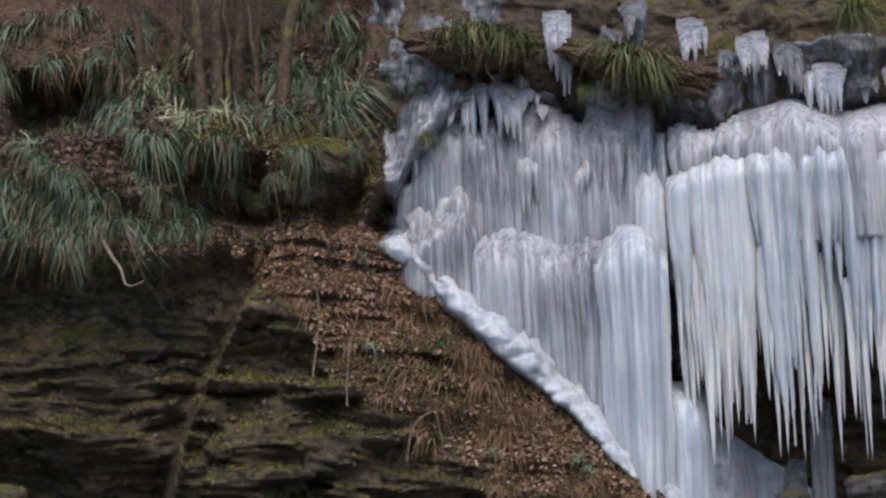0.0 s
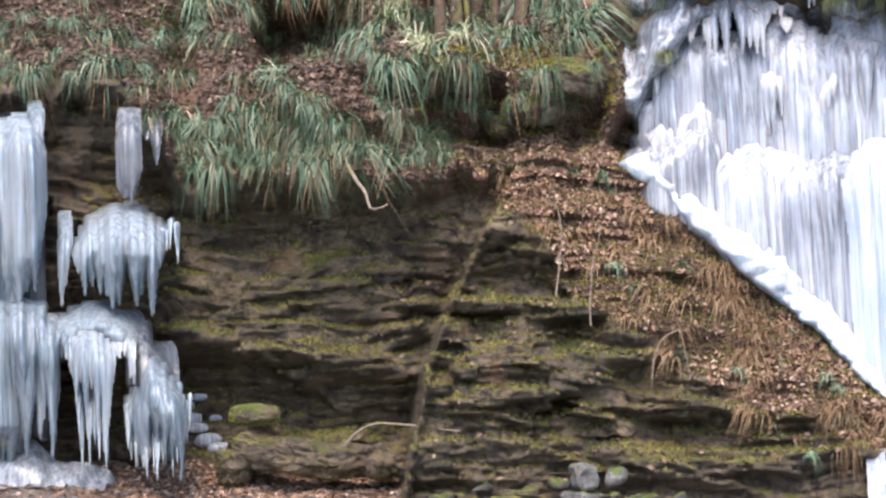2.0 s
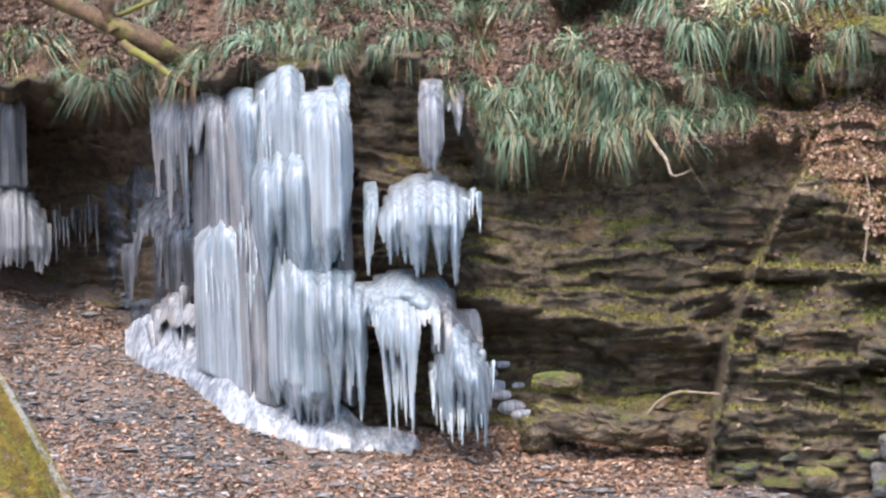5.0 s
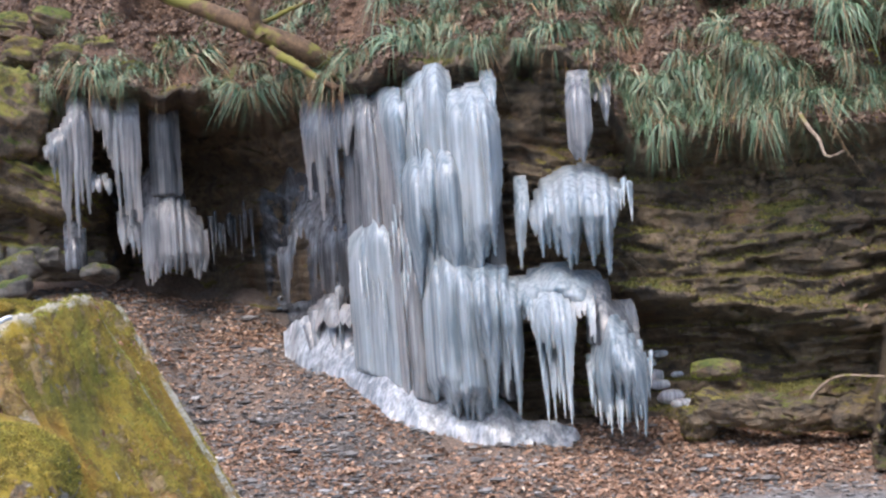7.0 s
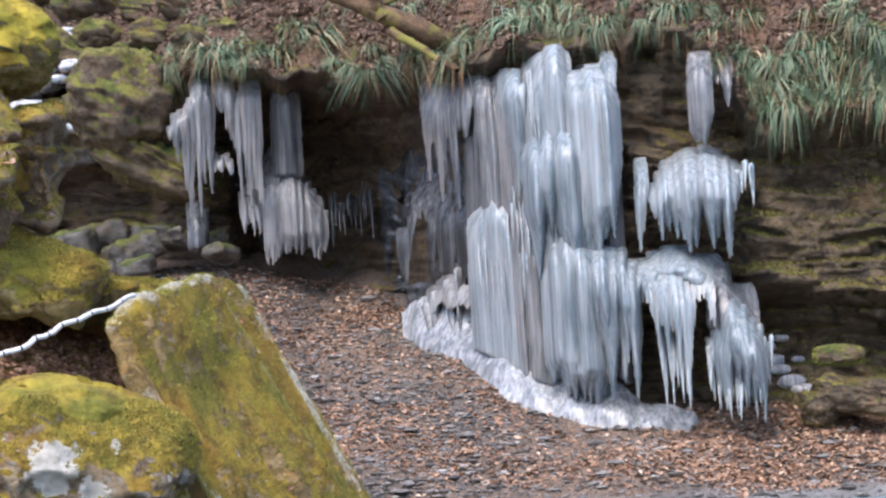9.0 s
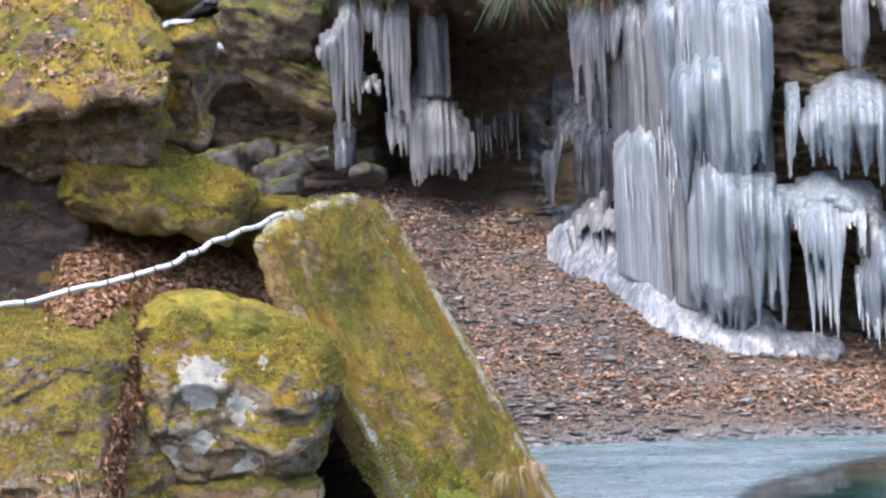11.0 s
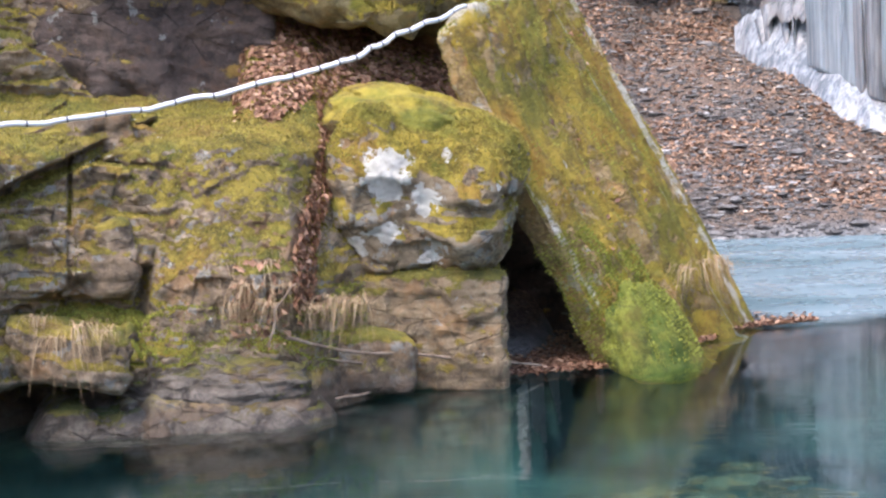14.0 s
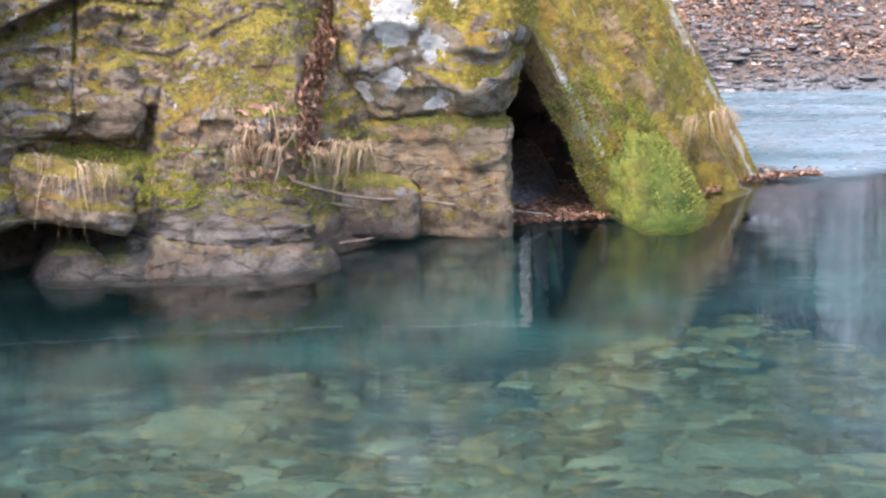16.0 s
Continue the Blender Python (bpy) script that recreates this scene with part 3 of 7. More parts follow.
        val, tilt, joint = broken(x * 1.5 + 9 + 0.3 * fbm(x * 3, y, z * 3, 2, 59), zs * 7.5 + 0.3 * fbm(x * 2, y * 2, z * 2, 2, 57), 58)
        r = r - rocky * (0.13 * (val - 0.5) + 0.12 * tilt - 0.01 * sstep(0.10, 0.0, joint))
        r = r - (0.30 + 0.15 * top) * fbm(x * 0.45, y * 0.45, z * 0.6, 4, 41) - (0.07 + 0.06 * top) * fbm(x * 3, y * 3, z * 3.5, 4, 43)
    return r


def cliff_spot(a, z, out=0.0):
    a, z = np.asarray(a, float), np.asarray(z, float)
    return polar(a, cliff_r(a, z) - out, z)


def build_cliff():
    az = np.concatenate([np.linspace(-34, -14, 120), np.linspace(-13.93, 44, 860), np.linspace(44.2, 50, 25)])
    zz = np.concatenate([np.linspace(-0.6, 9.6, 330), np.linspace(9.7, 15, 40)])
    A, Z = np.meshgrid(az, zz, indexing="ij")
    p = polar(A, cliff_r(A, Z), Z)
    ob = thing("cliff", mesh_from("cliff", p, grid_faces(len(az), len(zz))), CLIFF, "dark wet bedded cliff with mossy ledges", "cliff", kind="structure")
    ob.data.materials.append(SOIL)
    soil = (Z > lip_z(A) + 0.12 - 0.5 * sstep(17.0, 19.5, A) + 0.25 * fbm(A * 1.3, Z, 0 * A, 3, 53)) & (A < 23.5) | (leaf_zone(A, Z) > 0.5)
    ob.data.polygons.foreach_set("material_index", soil[:-1, :-1].astype(np.int32).ravel())


build_cliff()


# ------------------------------------------------------------------ the pool
def build_pool():
    az = np.linspace(-75, 75, 150)
    rr = np.linspace(3.6, 24.5, 60)
    A, Rr = np.meshgrid(az, rr, indexing="ij")
    p = polar(A, Rr, 0 * A)
    ob = thing("water", mesh_from("water", p, grid_faces(len(az), len(rr))), WATER, "clear still turquoise pool water with faint ripples", "water", kind="structure")
    ob.visible_shadow = False


build_pool()


def bed_stone_material():
    """Rounded stones under water, each of its own tone, with algae and silt."""
    n = Nodes("drowned_stone")
    own = n.ramp(n.island(), [(0.0, (0.012, 0.028, 0.023)), (0.4, (0.030, 0.058, 0.045)), (0.8, (0.066, 0.108, 0.076)), (1.0, (0.105, 0.145, 0.10))])
    blotch = n.noise(7, 5, 0.65)
    col = n.mix(n.math("MULTIPLY", n.step(blotch, 0.5, 0.66), 0.6), own, (0.15, 0.125, 0.05))
    col = n.mix(n.math("MULTIPLY", n.step(n.noise(2.2, 4), 0.52, 0.62), 0.5), col, (0.03, 0.05, 0.035))
    n.bump(n.noise(16, 5, 0.65), 0.6, 0.03)
    return n.finish(col, 0.85)


BED_STONE = bed_stone_material()


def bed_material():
    """Pale silt and stone under water; the light that deeper water takes is put into its colour."""
    n = Nodes("depth_tinted_pool_bed")
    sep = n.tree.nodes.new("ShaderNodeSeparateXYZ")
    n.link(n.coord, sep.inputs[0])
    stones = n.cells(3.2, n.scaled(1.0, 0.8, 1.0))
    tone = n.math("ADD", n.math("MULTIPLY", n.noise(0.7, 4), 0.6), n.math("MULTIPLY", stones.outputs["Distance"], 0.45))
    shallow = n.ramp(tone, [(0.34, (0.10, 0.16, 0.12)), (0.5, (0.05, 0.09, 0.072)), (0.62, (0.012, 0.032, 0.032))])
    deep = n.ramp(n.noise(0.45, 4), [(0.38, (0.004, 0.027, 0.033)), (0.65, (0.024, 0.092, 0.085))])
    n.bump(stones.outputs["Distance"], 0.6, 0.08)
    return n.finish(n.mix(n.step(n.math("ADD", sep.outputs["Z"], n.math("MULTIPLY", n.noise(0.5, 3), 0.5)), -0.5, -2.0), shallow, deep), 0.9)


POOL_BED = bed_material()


def build_pool_bed():
    az = np.linspace(-60, 60, 240)
    rr = np.linspace(4.2, 22.6, 160)
    A, Rr = np.meshgrid(az, rr, indexing="ij")
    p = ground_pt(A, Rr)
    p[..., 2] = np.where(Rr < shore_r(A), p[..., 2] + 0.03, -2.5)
    thing("pool_bed", mesh_from("pool_bed", p, grid_faces(len(az), len(rr))), POOL_BED, "pale silt and stones on the pool bed, water tint in their colour", "pool bed", kind="structure")


build_pool_bed()


def build_pool_ice():
    """The thin sheet of ice on the far side of the pool, with an uneven, wet front."""
    az = np.linspace(-9, 34, 260)
    v = np.linspace(0, 1, 40)
    A, V = np.meshgrid(az, v, indexing="ij")
    front = table(A, [(-9, 14.4), (-4, 14.5), (-2, 14.6), (0, 14.6), (1.5, 14.8), (2.5, 16.1), (3.4, 17.4), (6.5, 19.5), (12, 20.5), (34, 21.0)]) + 0.5 * fbm(A * 0.16, 0 * A, 0 * A, 4, 3)
    back = shore_r(A) + 0.5
    r = front + (back - front) * V
    p = polar(A, r, 0.006 + 0.012 * sstep(0, 0.04, V) + 0.004 * fbm(A * 2, r * 2, 0 * A, 3, 8))
    me = mesh_from("pool_ice", p, grid_faces(len(az), len(v)))
    me.attributes.new("thickness", "FLOAT", "POINT").data.foreach_set("value", np.clip((r - front) / 1.6, 0, 1).astype(np.float32).ravel())
    thing("pool_ice", me, POOL_ICE, "thin pale blue ice sheet frozen over the pool", "ice", kind="structure")


build_pool_ice()


# ------------------------------------------------------------------ rocks
def merged(verts, faces):
    """Joins the faces of neighbouring grids along their common edges."""
    key, inv = np.unique(np.round(verts, 5), axis=0, return_inverse=True)
    return key, inv.reshape(-1)[faces]


def block_mesh(name, dims, seed, bevel=0.12, rough=0.06, beds=0.0, bed_size=0.14, res=0.03, chip=0.0, taper=0.0, cells=1.0):
    """A stone block about its centre: bevelled, chipped, and bedded along its own z."""
    half = np.array(dims, float) / 2
    counts = [int(np.clip(round(d / res), 6, 110)) for d in dims]
    verts, faces, base = [], [], 0
    for ax in range(3):
        for sgn in (-1, 1):
            b, c = (ax + 1) % 3, (ax + 2) % 3
            nb, nc = counts[b] + 1, counts[c] + 1
            U, V = np.meshgrid(np.linspace(-1, 1, nb), np.linspace(-1, 1, nc), indexing="ij")
            p = np.zeros((nb, nc, 3))
            p[..., ax], p[..., b], p[..., c] = sgn, U, V
            f = grid_faces(nb, nc, base=base)
            verts.append(p.reshape(-1, 3) * half)
            faces.append(f if sgn > 0 else f[:, ::-1])
            base += nb * nc
    v, f = merged(np.concatenate(verts), np.concatenate(faces))
    inner = np.clip(v, -(half - bevel), half - bevel)
    d = v - inner
    ln = np.linalg.norm(d, axis=1, keepdims=True) + 1e-9
    v = inner + d / ln * bevel
    nrm = d / ln
    if taper:
        v[:, :2] *= (1 - taper * v[:, 2:] / half[2])
    k = seed * 13.7
    s = (v[:, 2] + 0.08 * v[:, 0] + 0.05 * fbm(v[:, 0] * 1.5 + k, v[:, 1] * 1.5, v[:, 2], 3, seed)) / bed_size
    fl = np.floor(s)
    stepn = vnoise(v[:, 0] * 1.3 + k, fl * 5.1, v[:, 1] * 1.3, seed) * (1 - sstep(0.7, 1, s - fl)) + vnoise(v[:, 0] * 1.3 + k, (fl + 1) * 5.1, v[:, 1] * 1.3, seed) * sstep(0.7, 1, s - fl)
    side = 1 - np.abs(nrm[:, 2])
    off = rough * fbm(v[:, 0] * 2.2 + k, v[:, 1] * 2.2, v[:, 2] * 2.2, 5, seed) + 0.35 * rough * fbm(v[:, 0] * 9 + k, v[:, 1] * 9, v[:, 2] * 13, 4, seed + 1)
    off = off + beds * (stepn - 0.5) * side
    if chip:
        off = off - chip * sstep(0.25, 0.6, fbm(v[:, 0] * 1.4 + k, v[:, 1] * 1.4, v[:, 2] * 1.4, 3, seed + 5))
    warp = np.stack([fbm(v[:, 0] * 1.1 + k + 5 * q, v[:, 1] * 1.1, v[:, 2] * 1.1, 3, seed + 11 + q) for q in range(3)], -1)
    v = v + nrm * off[:, None] + warp * (rough * 1.6)
    val, tilt, joint = broken((v[:, 0] + 0.5 * v[:, 1]) * 2.4 + k, v[:, 2] * 3.4 + 0.4 * v[:, 1], seed + 20)
    v = v - nrm * (rough * cells * (1.0 * (val - 0.5) + 0.9 * tilt + 0.25 * sstep(0.10, 0.0, joint)))[:, None]
    return mesh_from(name, v, f)


def boulder_mesh(name, dims, seed, power=2.6, rough=0.14, beds=0.0, nu=100, nv=66):
    """A rounded boulder about its centre."""
    th, ph = np.linspace(0, 2 * np.pi, nu, endpoint=False), np.linspace(0.02, np.pi - 0.02, nv)
    T, P = np.meshgrid(th, ph, indexing="ij")
    d = np.stack([np.cos(T) * np.sin(P), np.sin(T) * np.sin(P), np.cos(P)], -1)
    rad = (np.abs(d) ** power).sum(-1) ** (-1 / power)
    k = seed * 7.7
    rad = rad * (1 + rough * fbm(d[..., 0] * 1.6 + k, d[..., 1] * 1.6, d[..., 2] * 1.6, 5, seed) + 0.25 * rough * fbm(d[..., 0] * 7 + k, d[..., 1] * 7, d[..., 2] * 7, 3, seed))
    if beds:
        s = d[..., 2] * rad * 4 + 0.4 * fbm(d[..., 0] + k, d[..., 1], d[..., 2], 2, seed)
        fl = np.floor(s)
        q = sstep(0.7, 1, s - fl)
        rad = rad + beds * ((vnoise(d[..., 0] * 1.5 + k, fl * 3.3, d[..., 1] * 1.5, seed) * (1 - q) + vnoise(d[..., 0] * 1.5 + k, (fl + 1) * 3.3, d[..., 1] * 1.5, seed) * q) - 0.5)
    val, tilt, _ = broken(T * 1.1 + 0.5 * fbm(d[..., 0] * 2 + k, d[..., 1] * 2, d[..., 2] * 2, 2, seed + 2), P * 1.7, seed + 30)
    seam = sstep(0, 0.5, np.minimum(T, 2 * np.pi - T))
    rad = rad + rough * seam * (0.7 * (val - 0.5) + 0.6 * tilt)
    p = d * rad[..., None] * np.array(dims) / 2
    return mesh_from(name, p, grid_faces(nu, nv, wrap=True))


def place(ob, at, rx=0, ry=0, rz=0):
    ob.matrix_basis = pose(*at, rx, ry, rz)
    return ob


# ------------------------------------------------------------------ the near outcrop
def outcrop_r(a, z):
    foot = table(a, [(-40, 10.4), (-29, 10.7), (-27, 11.2), (-24, 11.45), (-18, 11.5), (-15.5, 12.1), (-12, 12.9), (-9, 13.6)])
    r = foot + 0.34 * np.clip(z, -1, 2.0)
    r = r + 1.1 * sstep(-0.02, -0.5, z)
    left = sstep(-22.3, -22.8, a - 0.5 * (z - 1.2))
    r = r + 0.75 * sstep(0.42, 0.22, z) * sstep(-23.6, -24.8, a)                                     # water-worn hollow
    r = r - 0.26 * sstep(0.34, 0.10, np.abs(z + 0.02)) * sstep(-25.5, -24, a) * sstep(-16.8, -17.8, a)   # smooth foot ledge
    shelf = sstep(-19.9, -18.9, a)
    r = r + (1 - shelf) * 2.0 * sstep(1.80, 2.25, z) + shelf * 1.8 * np.clip((z - 1.75) / 0.95, 0, 1) + 0.25 * np.clip(z - 2.2, 0, 9)
    joint = 1.62 + (a + 27.2) * 0.078
    r = r - left * 0.22 * sstep(joint - 0.01, joint + 0.03, z) + left * 0.20 * sstep(0.07, 0.02, np.abs(z - joint + 0.04))
    r = r + left * (0.16 * sstep(0.10, 0.03, np.abs(a + 25.15 - 0.3 * (z - 1.2))) * (z < joint) * (z > 0.9) + 0.12 * sstep(0.98, 0.92, z - 0.05 * (a + 25)) - 0.26 * sstep(0.86, 0.45, z) * sstep(0.2, 0.4, z))
    gully = np.exp(-((a + 17.35 - 0.75 * (z - 1.1) - 0.25 * np.sin(z * 4.5)) / 0.28) ** 2) * sstep(0.6, 0.9, z) * sstep(2.15, 1.9, z)
    r = r + 0.05 * gully
    r = r - 0.16 * np.exp(-((a + 19.8) / 1.9) ** 2) * sstep(0.5, 1.0, z) * sstep(2.1, 1.7, z)         # swelling mossy face
    r = r + 0.7 * sstep(-15.6, -14.8, a) * sstep(1.9, 1.3, z) + 3.4 * sstep(-11.6, -10.4, a)
    x, y = r * np.sin(np.radians(a)), r * np.cos(np.radians(a))
    s = (z + 0.12 * x + 0.12 * fbm(x, y, z, 3, 61)) / 0.30
    k = np.floor(s)
    q = sstep(0.92, 1.0, s - k)
    bed = vnoise(x * 1.1, k * 4.1, 0 * z, 62) * (1 - q) + vnoise(x * 1.1, (k + 1) * 4.1, 0 * z, 62) * q
    val, tilt, _ = broken(x * 2.2 + 0.6 * fbm(x, y, z, 3, 65), (z + 0.12 * x) * 4.2 + 0.5 * fbm(x * 1.5, y, z * 1.5, 3, 68), 66)
    r = r - (0.03 + 0.10 * left) * (val - 0.5) - (0.06 + 0.16 * left) * tilt
    val, tilt, _ = broken(x * 6.4 + 3 + 0.5 * fbm(x * 3, y, z * 3, 2, 69), (z + 0.12 * x) * 12, 67)
    r = r - (0.02 + 0.05 * left) * (val - 0.5) - (0.03 + 0.04 * left) * tilt
    r = r - (0.07 + 0.10 * left) * (bed - 0.5) - 0.09 * fbm(x * 0.9, y * 0.9, z * 1.0, 4, 63) - 0.05 * fbm(x * 5, y * 5, z * 6, 5, 64, 0.6)
    return r


def build_outcrop():
    az = np.linspace(-38, -9.4, 760)
    zz = np.unique(np.concatenate([np.linspace(0, 0.45, 60), np.linspace(0.45, 1, 260)]))
    A, V = np.meshgrid(az, zz, indexing="ij")
    Z = -3.1 + V * (3.1 + table(A, [(-38, 4.5), (-19, 3.6), (-17, 3.0), (-14, 2.9), (-11, 2.4), (-9.4, 1.4)]))
    p = polar(A, outcrop_r(A, Z), Z)
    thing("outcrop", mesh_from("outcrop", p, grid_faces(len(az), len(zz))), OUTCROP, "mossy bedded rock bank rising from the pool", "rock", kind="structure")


build_outcrop()


def stone(name, mesh, mat, at, turn, label, group=""):
    return place(thing(name, mesh, mat, label, "rock", group), at, *turn)


def out_at(a, el, r):
    return tuple(spot(a, el, r))


stone("lichen_boulder", block_mesh("lichen_boulder", (1.40, 1.3, 1.12), 3, 0.38, 0.07, 0.10, 0.24, 0.02, 0.08, -0.08, 0.7), LICHEN_ROCK, out_at(-13.65, -3.5, 12.75), (4, 10, 14), "rounded boulder with white and grey lichen on its face")
stone("moss_mantle", boulder_mesh("moss_mantle", (1.55, 1.9, 0.66), 17, 2.3, 0.13, 0.0, 120, 70), MOSSY, out_at(-13.55, -1.75, 13.3), (-6, 15, 8), "thick golden moss mantle draped over the boulders")
stone("ledge_block", block_mesh("ledge_block", (1.22, 1.0, 0.95), 5, 0.08, 0.045, 0.035, 0.16, 0.025, 0.04), BROWN_BLOCK, out_at(-13.7, -8.0, 12.75), (0, 0, 14), "brown mossy block standing in the pool under a boulder")
# Added, not a known stone: hides the bright pool ice and darkens the hollow.
stone("hollow_blocker", block_mesh("hollow_blocker", (2.2, 0.6, 1.9), 15, 0.10, 0.05), DARK_FACE, out_at(-10.4, -6.5, 15.0), (0, 0, 8), "dark block added behind a slab to keep a hollow dark")
stone("water_stone", block_mesh("water_stone", (0.62, 0.5, 0.42), 6, 0.10, 0.05), OUTCROP, out_at(-15.3, -9.2, 12.2), (0, 4, 20), "low lichened stone at the water's edge")
stone("overhang_block", block_mesh("overhang_block", (2.1, 1.6, 0.80), 7, 0.10, 0.10, 0.26, 0.16, 0.028, 0.10), SHADED, out_at(-20.6, 6.9, 14.0), (48, -5, 14), "overhanging moss-topped block of bedded rock")
stone("moss_block", block_mesh("moss_block", (0.92, 1.0, 0.88), 8, 0.10, 0.07, 0.16, 0.17, 0.026, 0.08), SHADED, out_at(-16.0, 6.75, 14.3), (6, 0, 10), "brown lichened block with a mossy rim")
stone("yellow_boulder", boulder_mesh("yellow_boulder", (1.0, 0.9, 0.78), 9, 3.0, 0.13, 0.08), YELLOW, out_at(-16.1, 10.6, 14.6), (0, 6, 30), "boulder covered in yellow-green moss")
stone("dark_face_block", block_mesh("dark_face_block", (1.9, 1.1, 1.5), 10, 0.10, 0.06, 0.12, 0.25, 0.03, 0.12), DARK_FACE, out_at(-22.0, 2.0, 14.35), (-10, 6, 16), "wet grey rock face with overhang shade in its dark colour")
stone("green_boulder", block_mesh("green_boulder", (1.5, 0.9, 0.58), 11, 0.22, 0.06, 0.10, 0.26, 0.026, 0.05, 0.0, 0.9), MOSSY, out_at(-15.9, 3.3, 13.9), (12, 15, 6), "long mossy block with leaves on its step")
stone("green_ledge", block_mesh("green_ledge", (1.75, 1.1, 0.30), 12, 0.12, 0.06), MOSSY, out_at(-14.2, 2.45, 14.8), (0, 8, -8), "flat mossy rock shelf littered with brown leaves")
stone("shelf_under_rock", block_mesh("shelf_under_rock", (1.7, 0.8, 0.20), 13, 0.06, 0.04, 0.08), BROWN_BLOCK, out_at(-14.4, 1.55, 15.3), (0, 5, -8), "brown rock layer below a mossy shelf")
stone("foot_ledge", block_mesh("foot_ledge", (1.95, 0.8, 0.52), 41, 0.18, 0.07, 0.06, 0.14, 0.03, 0.05), FOOT_ROCK, out_at(-22.0, -11.15, 11.65), (10, 2, 19), "smooth grey water-worn ledge along the waterline")
stone("moss_lump", boulder_mesh("moss_lump", (1.3, 0.9, 0.42), 25, 2.6, 0.16, 0.05), FOOT_ROCK, out_at(-20.8, -9.35, 11.8), (8, 3, 16), "low mossy swelling of rock above the waterline")
for seed, a, el, r, dims, turn, lab, bev in (
        (21, -26.9, -4.75, 12.0, (0.62, 0.6, 0.58), (0, 3, 24), "grey lichened block with moss stains", 0.05),
        (22, -24.3, -5.2, 12.0, (0.46, 0.55, 0.50), (0, -5, 20), "lichened stone wedged between blocks", 0.05),
        (23, -25.2, -1.5, 12.7, (1.15, 0.8, 0.34), (0, -10, 20), "projecting bedded rock with a dark joint below", 0.05),
        (24, -25.2, -8.05, 11.5, (0.86, 0.6, 0.40), (0, 10, 18), "mossy overhanging rock nose above the water", 0.10),
        (26, -22.9, -2.1, 12.9, (0.6, 0.7, 0.5), (0, 5, 10), "brown rock with pale flaking plates", 0.05),
        (27, -28.4, -8.0, 11.6, (0.7, 0.6, 0.35), (0, 0, 30), "brown rock shelf over a dark hollow", 0.06)):
    stone("bank_rock", block_mesh("bank_rock", dims, seed, bev, 0.04, 0.07, 0.11, 0.022, 0.05), OUTCROP, out_at(a, el, r), turn, lab)


# ------------------------------------------------------------------ the leaning slab
def build_slab():
    face, along, across = Vector((-1.80, 13.68, 1.385)), Vector((-1.41, -0.145, 2.77)), Vector((0.72, 1.845, 0.13))
    along.normalize()
    nrm = across.cross(along).normalized()
    across = along.cross(nrm).normalized()
    L, Wd, Th = 3.62, 2.22, 0.30
    me = block_mesh("leaning_slab", (Wd, Th, L), 31, 0.05, 0.035, 0.0, 0.2, 0.025, 0.03, 0.0, 0.0)
    co = np.zeros(len(me.vertices) * 3, np.float32)
    me.vertices.foreach_get("co", co)
    co = co.reshape(-1, 3)
    u, t, w = co[:, 0] / Wd, co[:, 1], co[:, 2] / L
    front = sstep(0.05, 0.2, t)
    co[:, 1] -= front * (0.12 * sstep(0.27, 0.30, u) + 0.06 * sstep(-0.38, -0.41, u))            # ridges run down the face
    co[:, 1] += front * (0.055 * fbm(u * 14, w * 0.9, 0 * u, 3, 6) + 0.012 * fbm(u * 40, w * 60, 0 * u, 3, 7))
    co[:, 1] += front * 0.26 * np.exp(-((u + 0.28) / 0.2) ** 2) * sstep(-0.12, -0.30, w)           # mossy swollen foot
    co[:, 1] -= front * 0.22 * np.exp(-((u - 0.08) / 0.10) ** 2) * sstep(-0.24, -0.34, w)          # notch with hanging grass
    co[:, 2] -= sstep(0.36, 0.5, w) * (0.16 * sstep(0.25, 0.5, u) + 0.10 * sstep(-0.3, -0.5, u))
    co[:, 0] += 0.20 * sstep(-0.2, -0.5, u) * sstep(0.0, 0.5, w)
    co[:, 2] += 0.06 * sstep(0.36, 0.5, w) * fbm(u * 8, 0 * u, 0 * u, 3, 5)
    me.vertices.foreach_set("co", co.ravel())
    me.update()
    ob = thing("leaning_slab", me, SLAB, "mossy rectangular stone slab leaning out of the pool", "rock")
    m = Matrix((across, nrm, along)).transposed().to_4x4()
    m.translation = face - along * 0.135 + across * 0.06 - nrm * (Th / 2)
    ob.matrix_basis = m
    me = boulder_mesh("moss_tongue", (0.95, 0.42, 1.15), 35, 2.4, 0.16, 0.0, 80, 60)
    tongue = part("moss_tongue", me, TONGUE, ob, "bright green moss tongue hanging over the slab's foot")
    tongue.matrix_basis = pose(-0.86, 0.20, -1.20, 0, 6, 0)
    return ob


build_slab()


# ------------------------------------------------------------------ the white hose over the rocks
def tube_mesh(name, pts, rad, sides=8):
    """A tube along a line of points; rad is a number or one a point."""
    pts = [Vector(p) for p in pts]
    rads = [rad] * len(pts) if isinstance(rad, (int, float)) else list(rad)
    verts = []
    side = None
    for i, p in enumerate(pts):
        d = (pts[min(i + 1, len(pts) - 1)] - pts[max(i - 1, 0)]).normalized()
        side = d.orthogonal().normalized() if side is None else (side - d * side.dot(d)).normalized()
        up = d.cross(side)
        for k in range(sides):
            c = 2 * math.pi * k / sides
            verts.append(p + (side * math.cos(c) + up * math.sin(c)) * rads[i])
    n = len(pts)
    faces = [(i * sides + k, i * sides + (k + 1) % sides, (i + 1) * sides + (k + 1) % sides, (i + 1) * sides + k) for i in range(n - 1) for k in range(sides)]
    me = mesh_from(name, [tuple(v) for v in verts], faces)
    return me


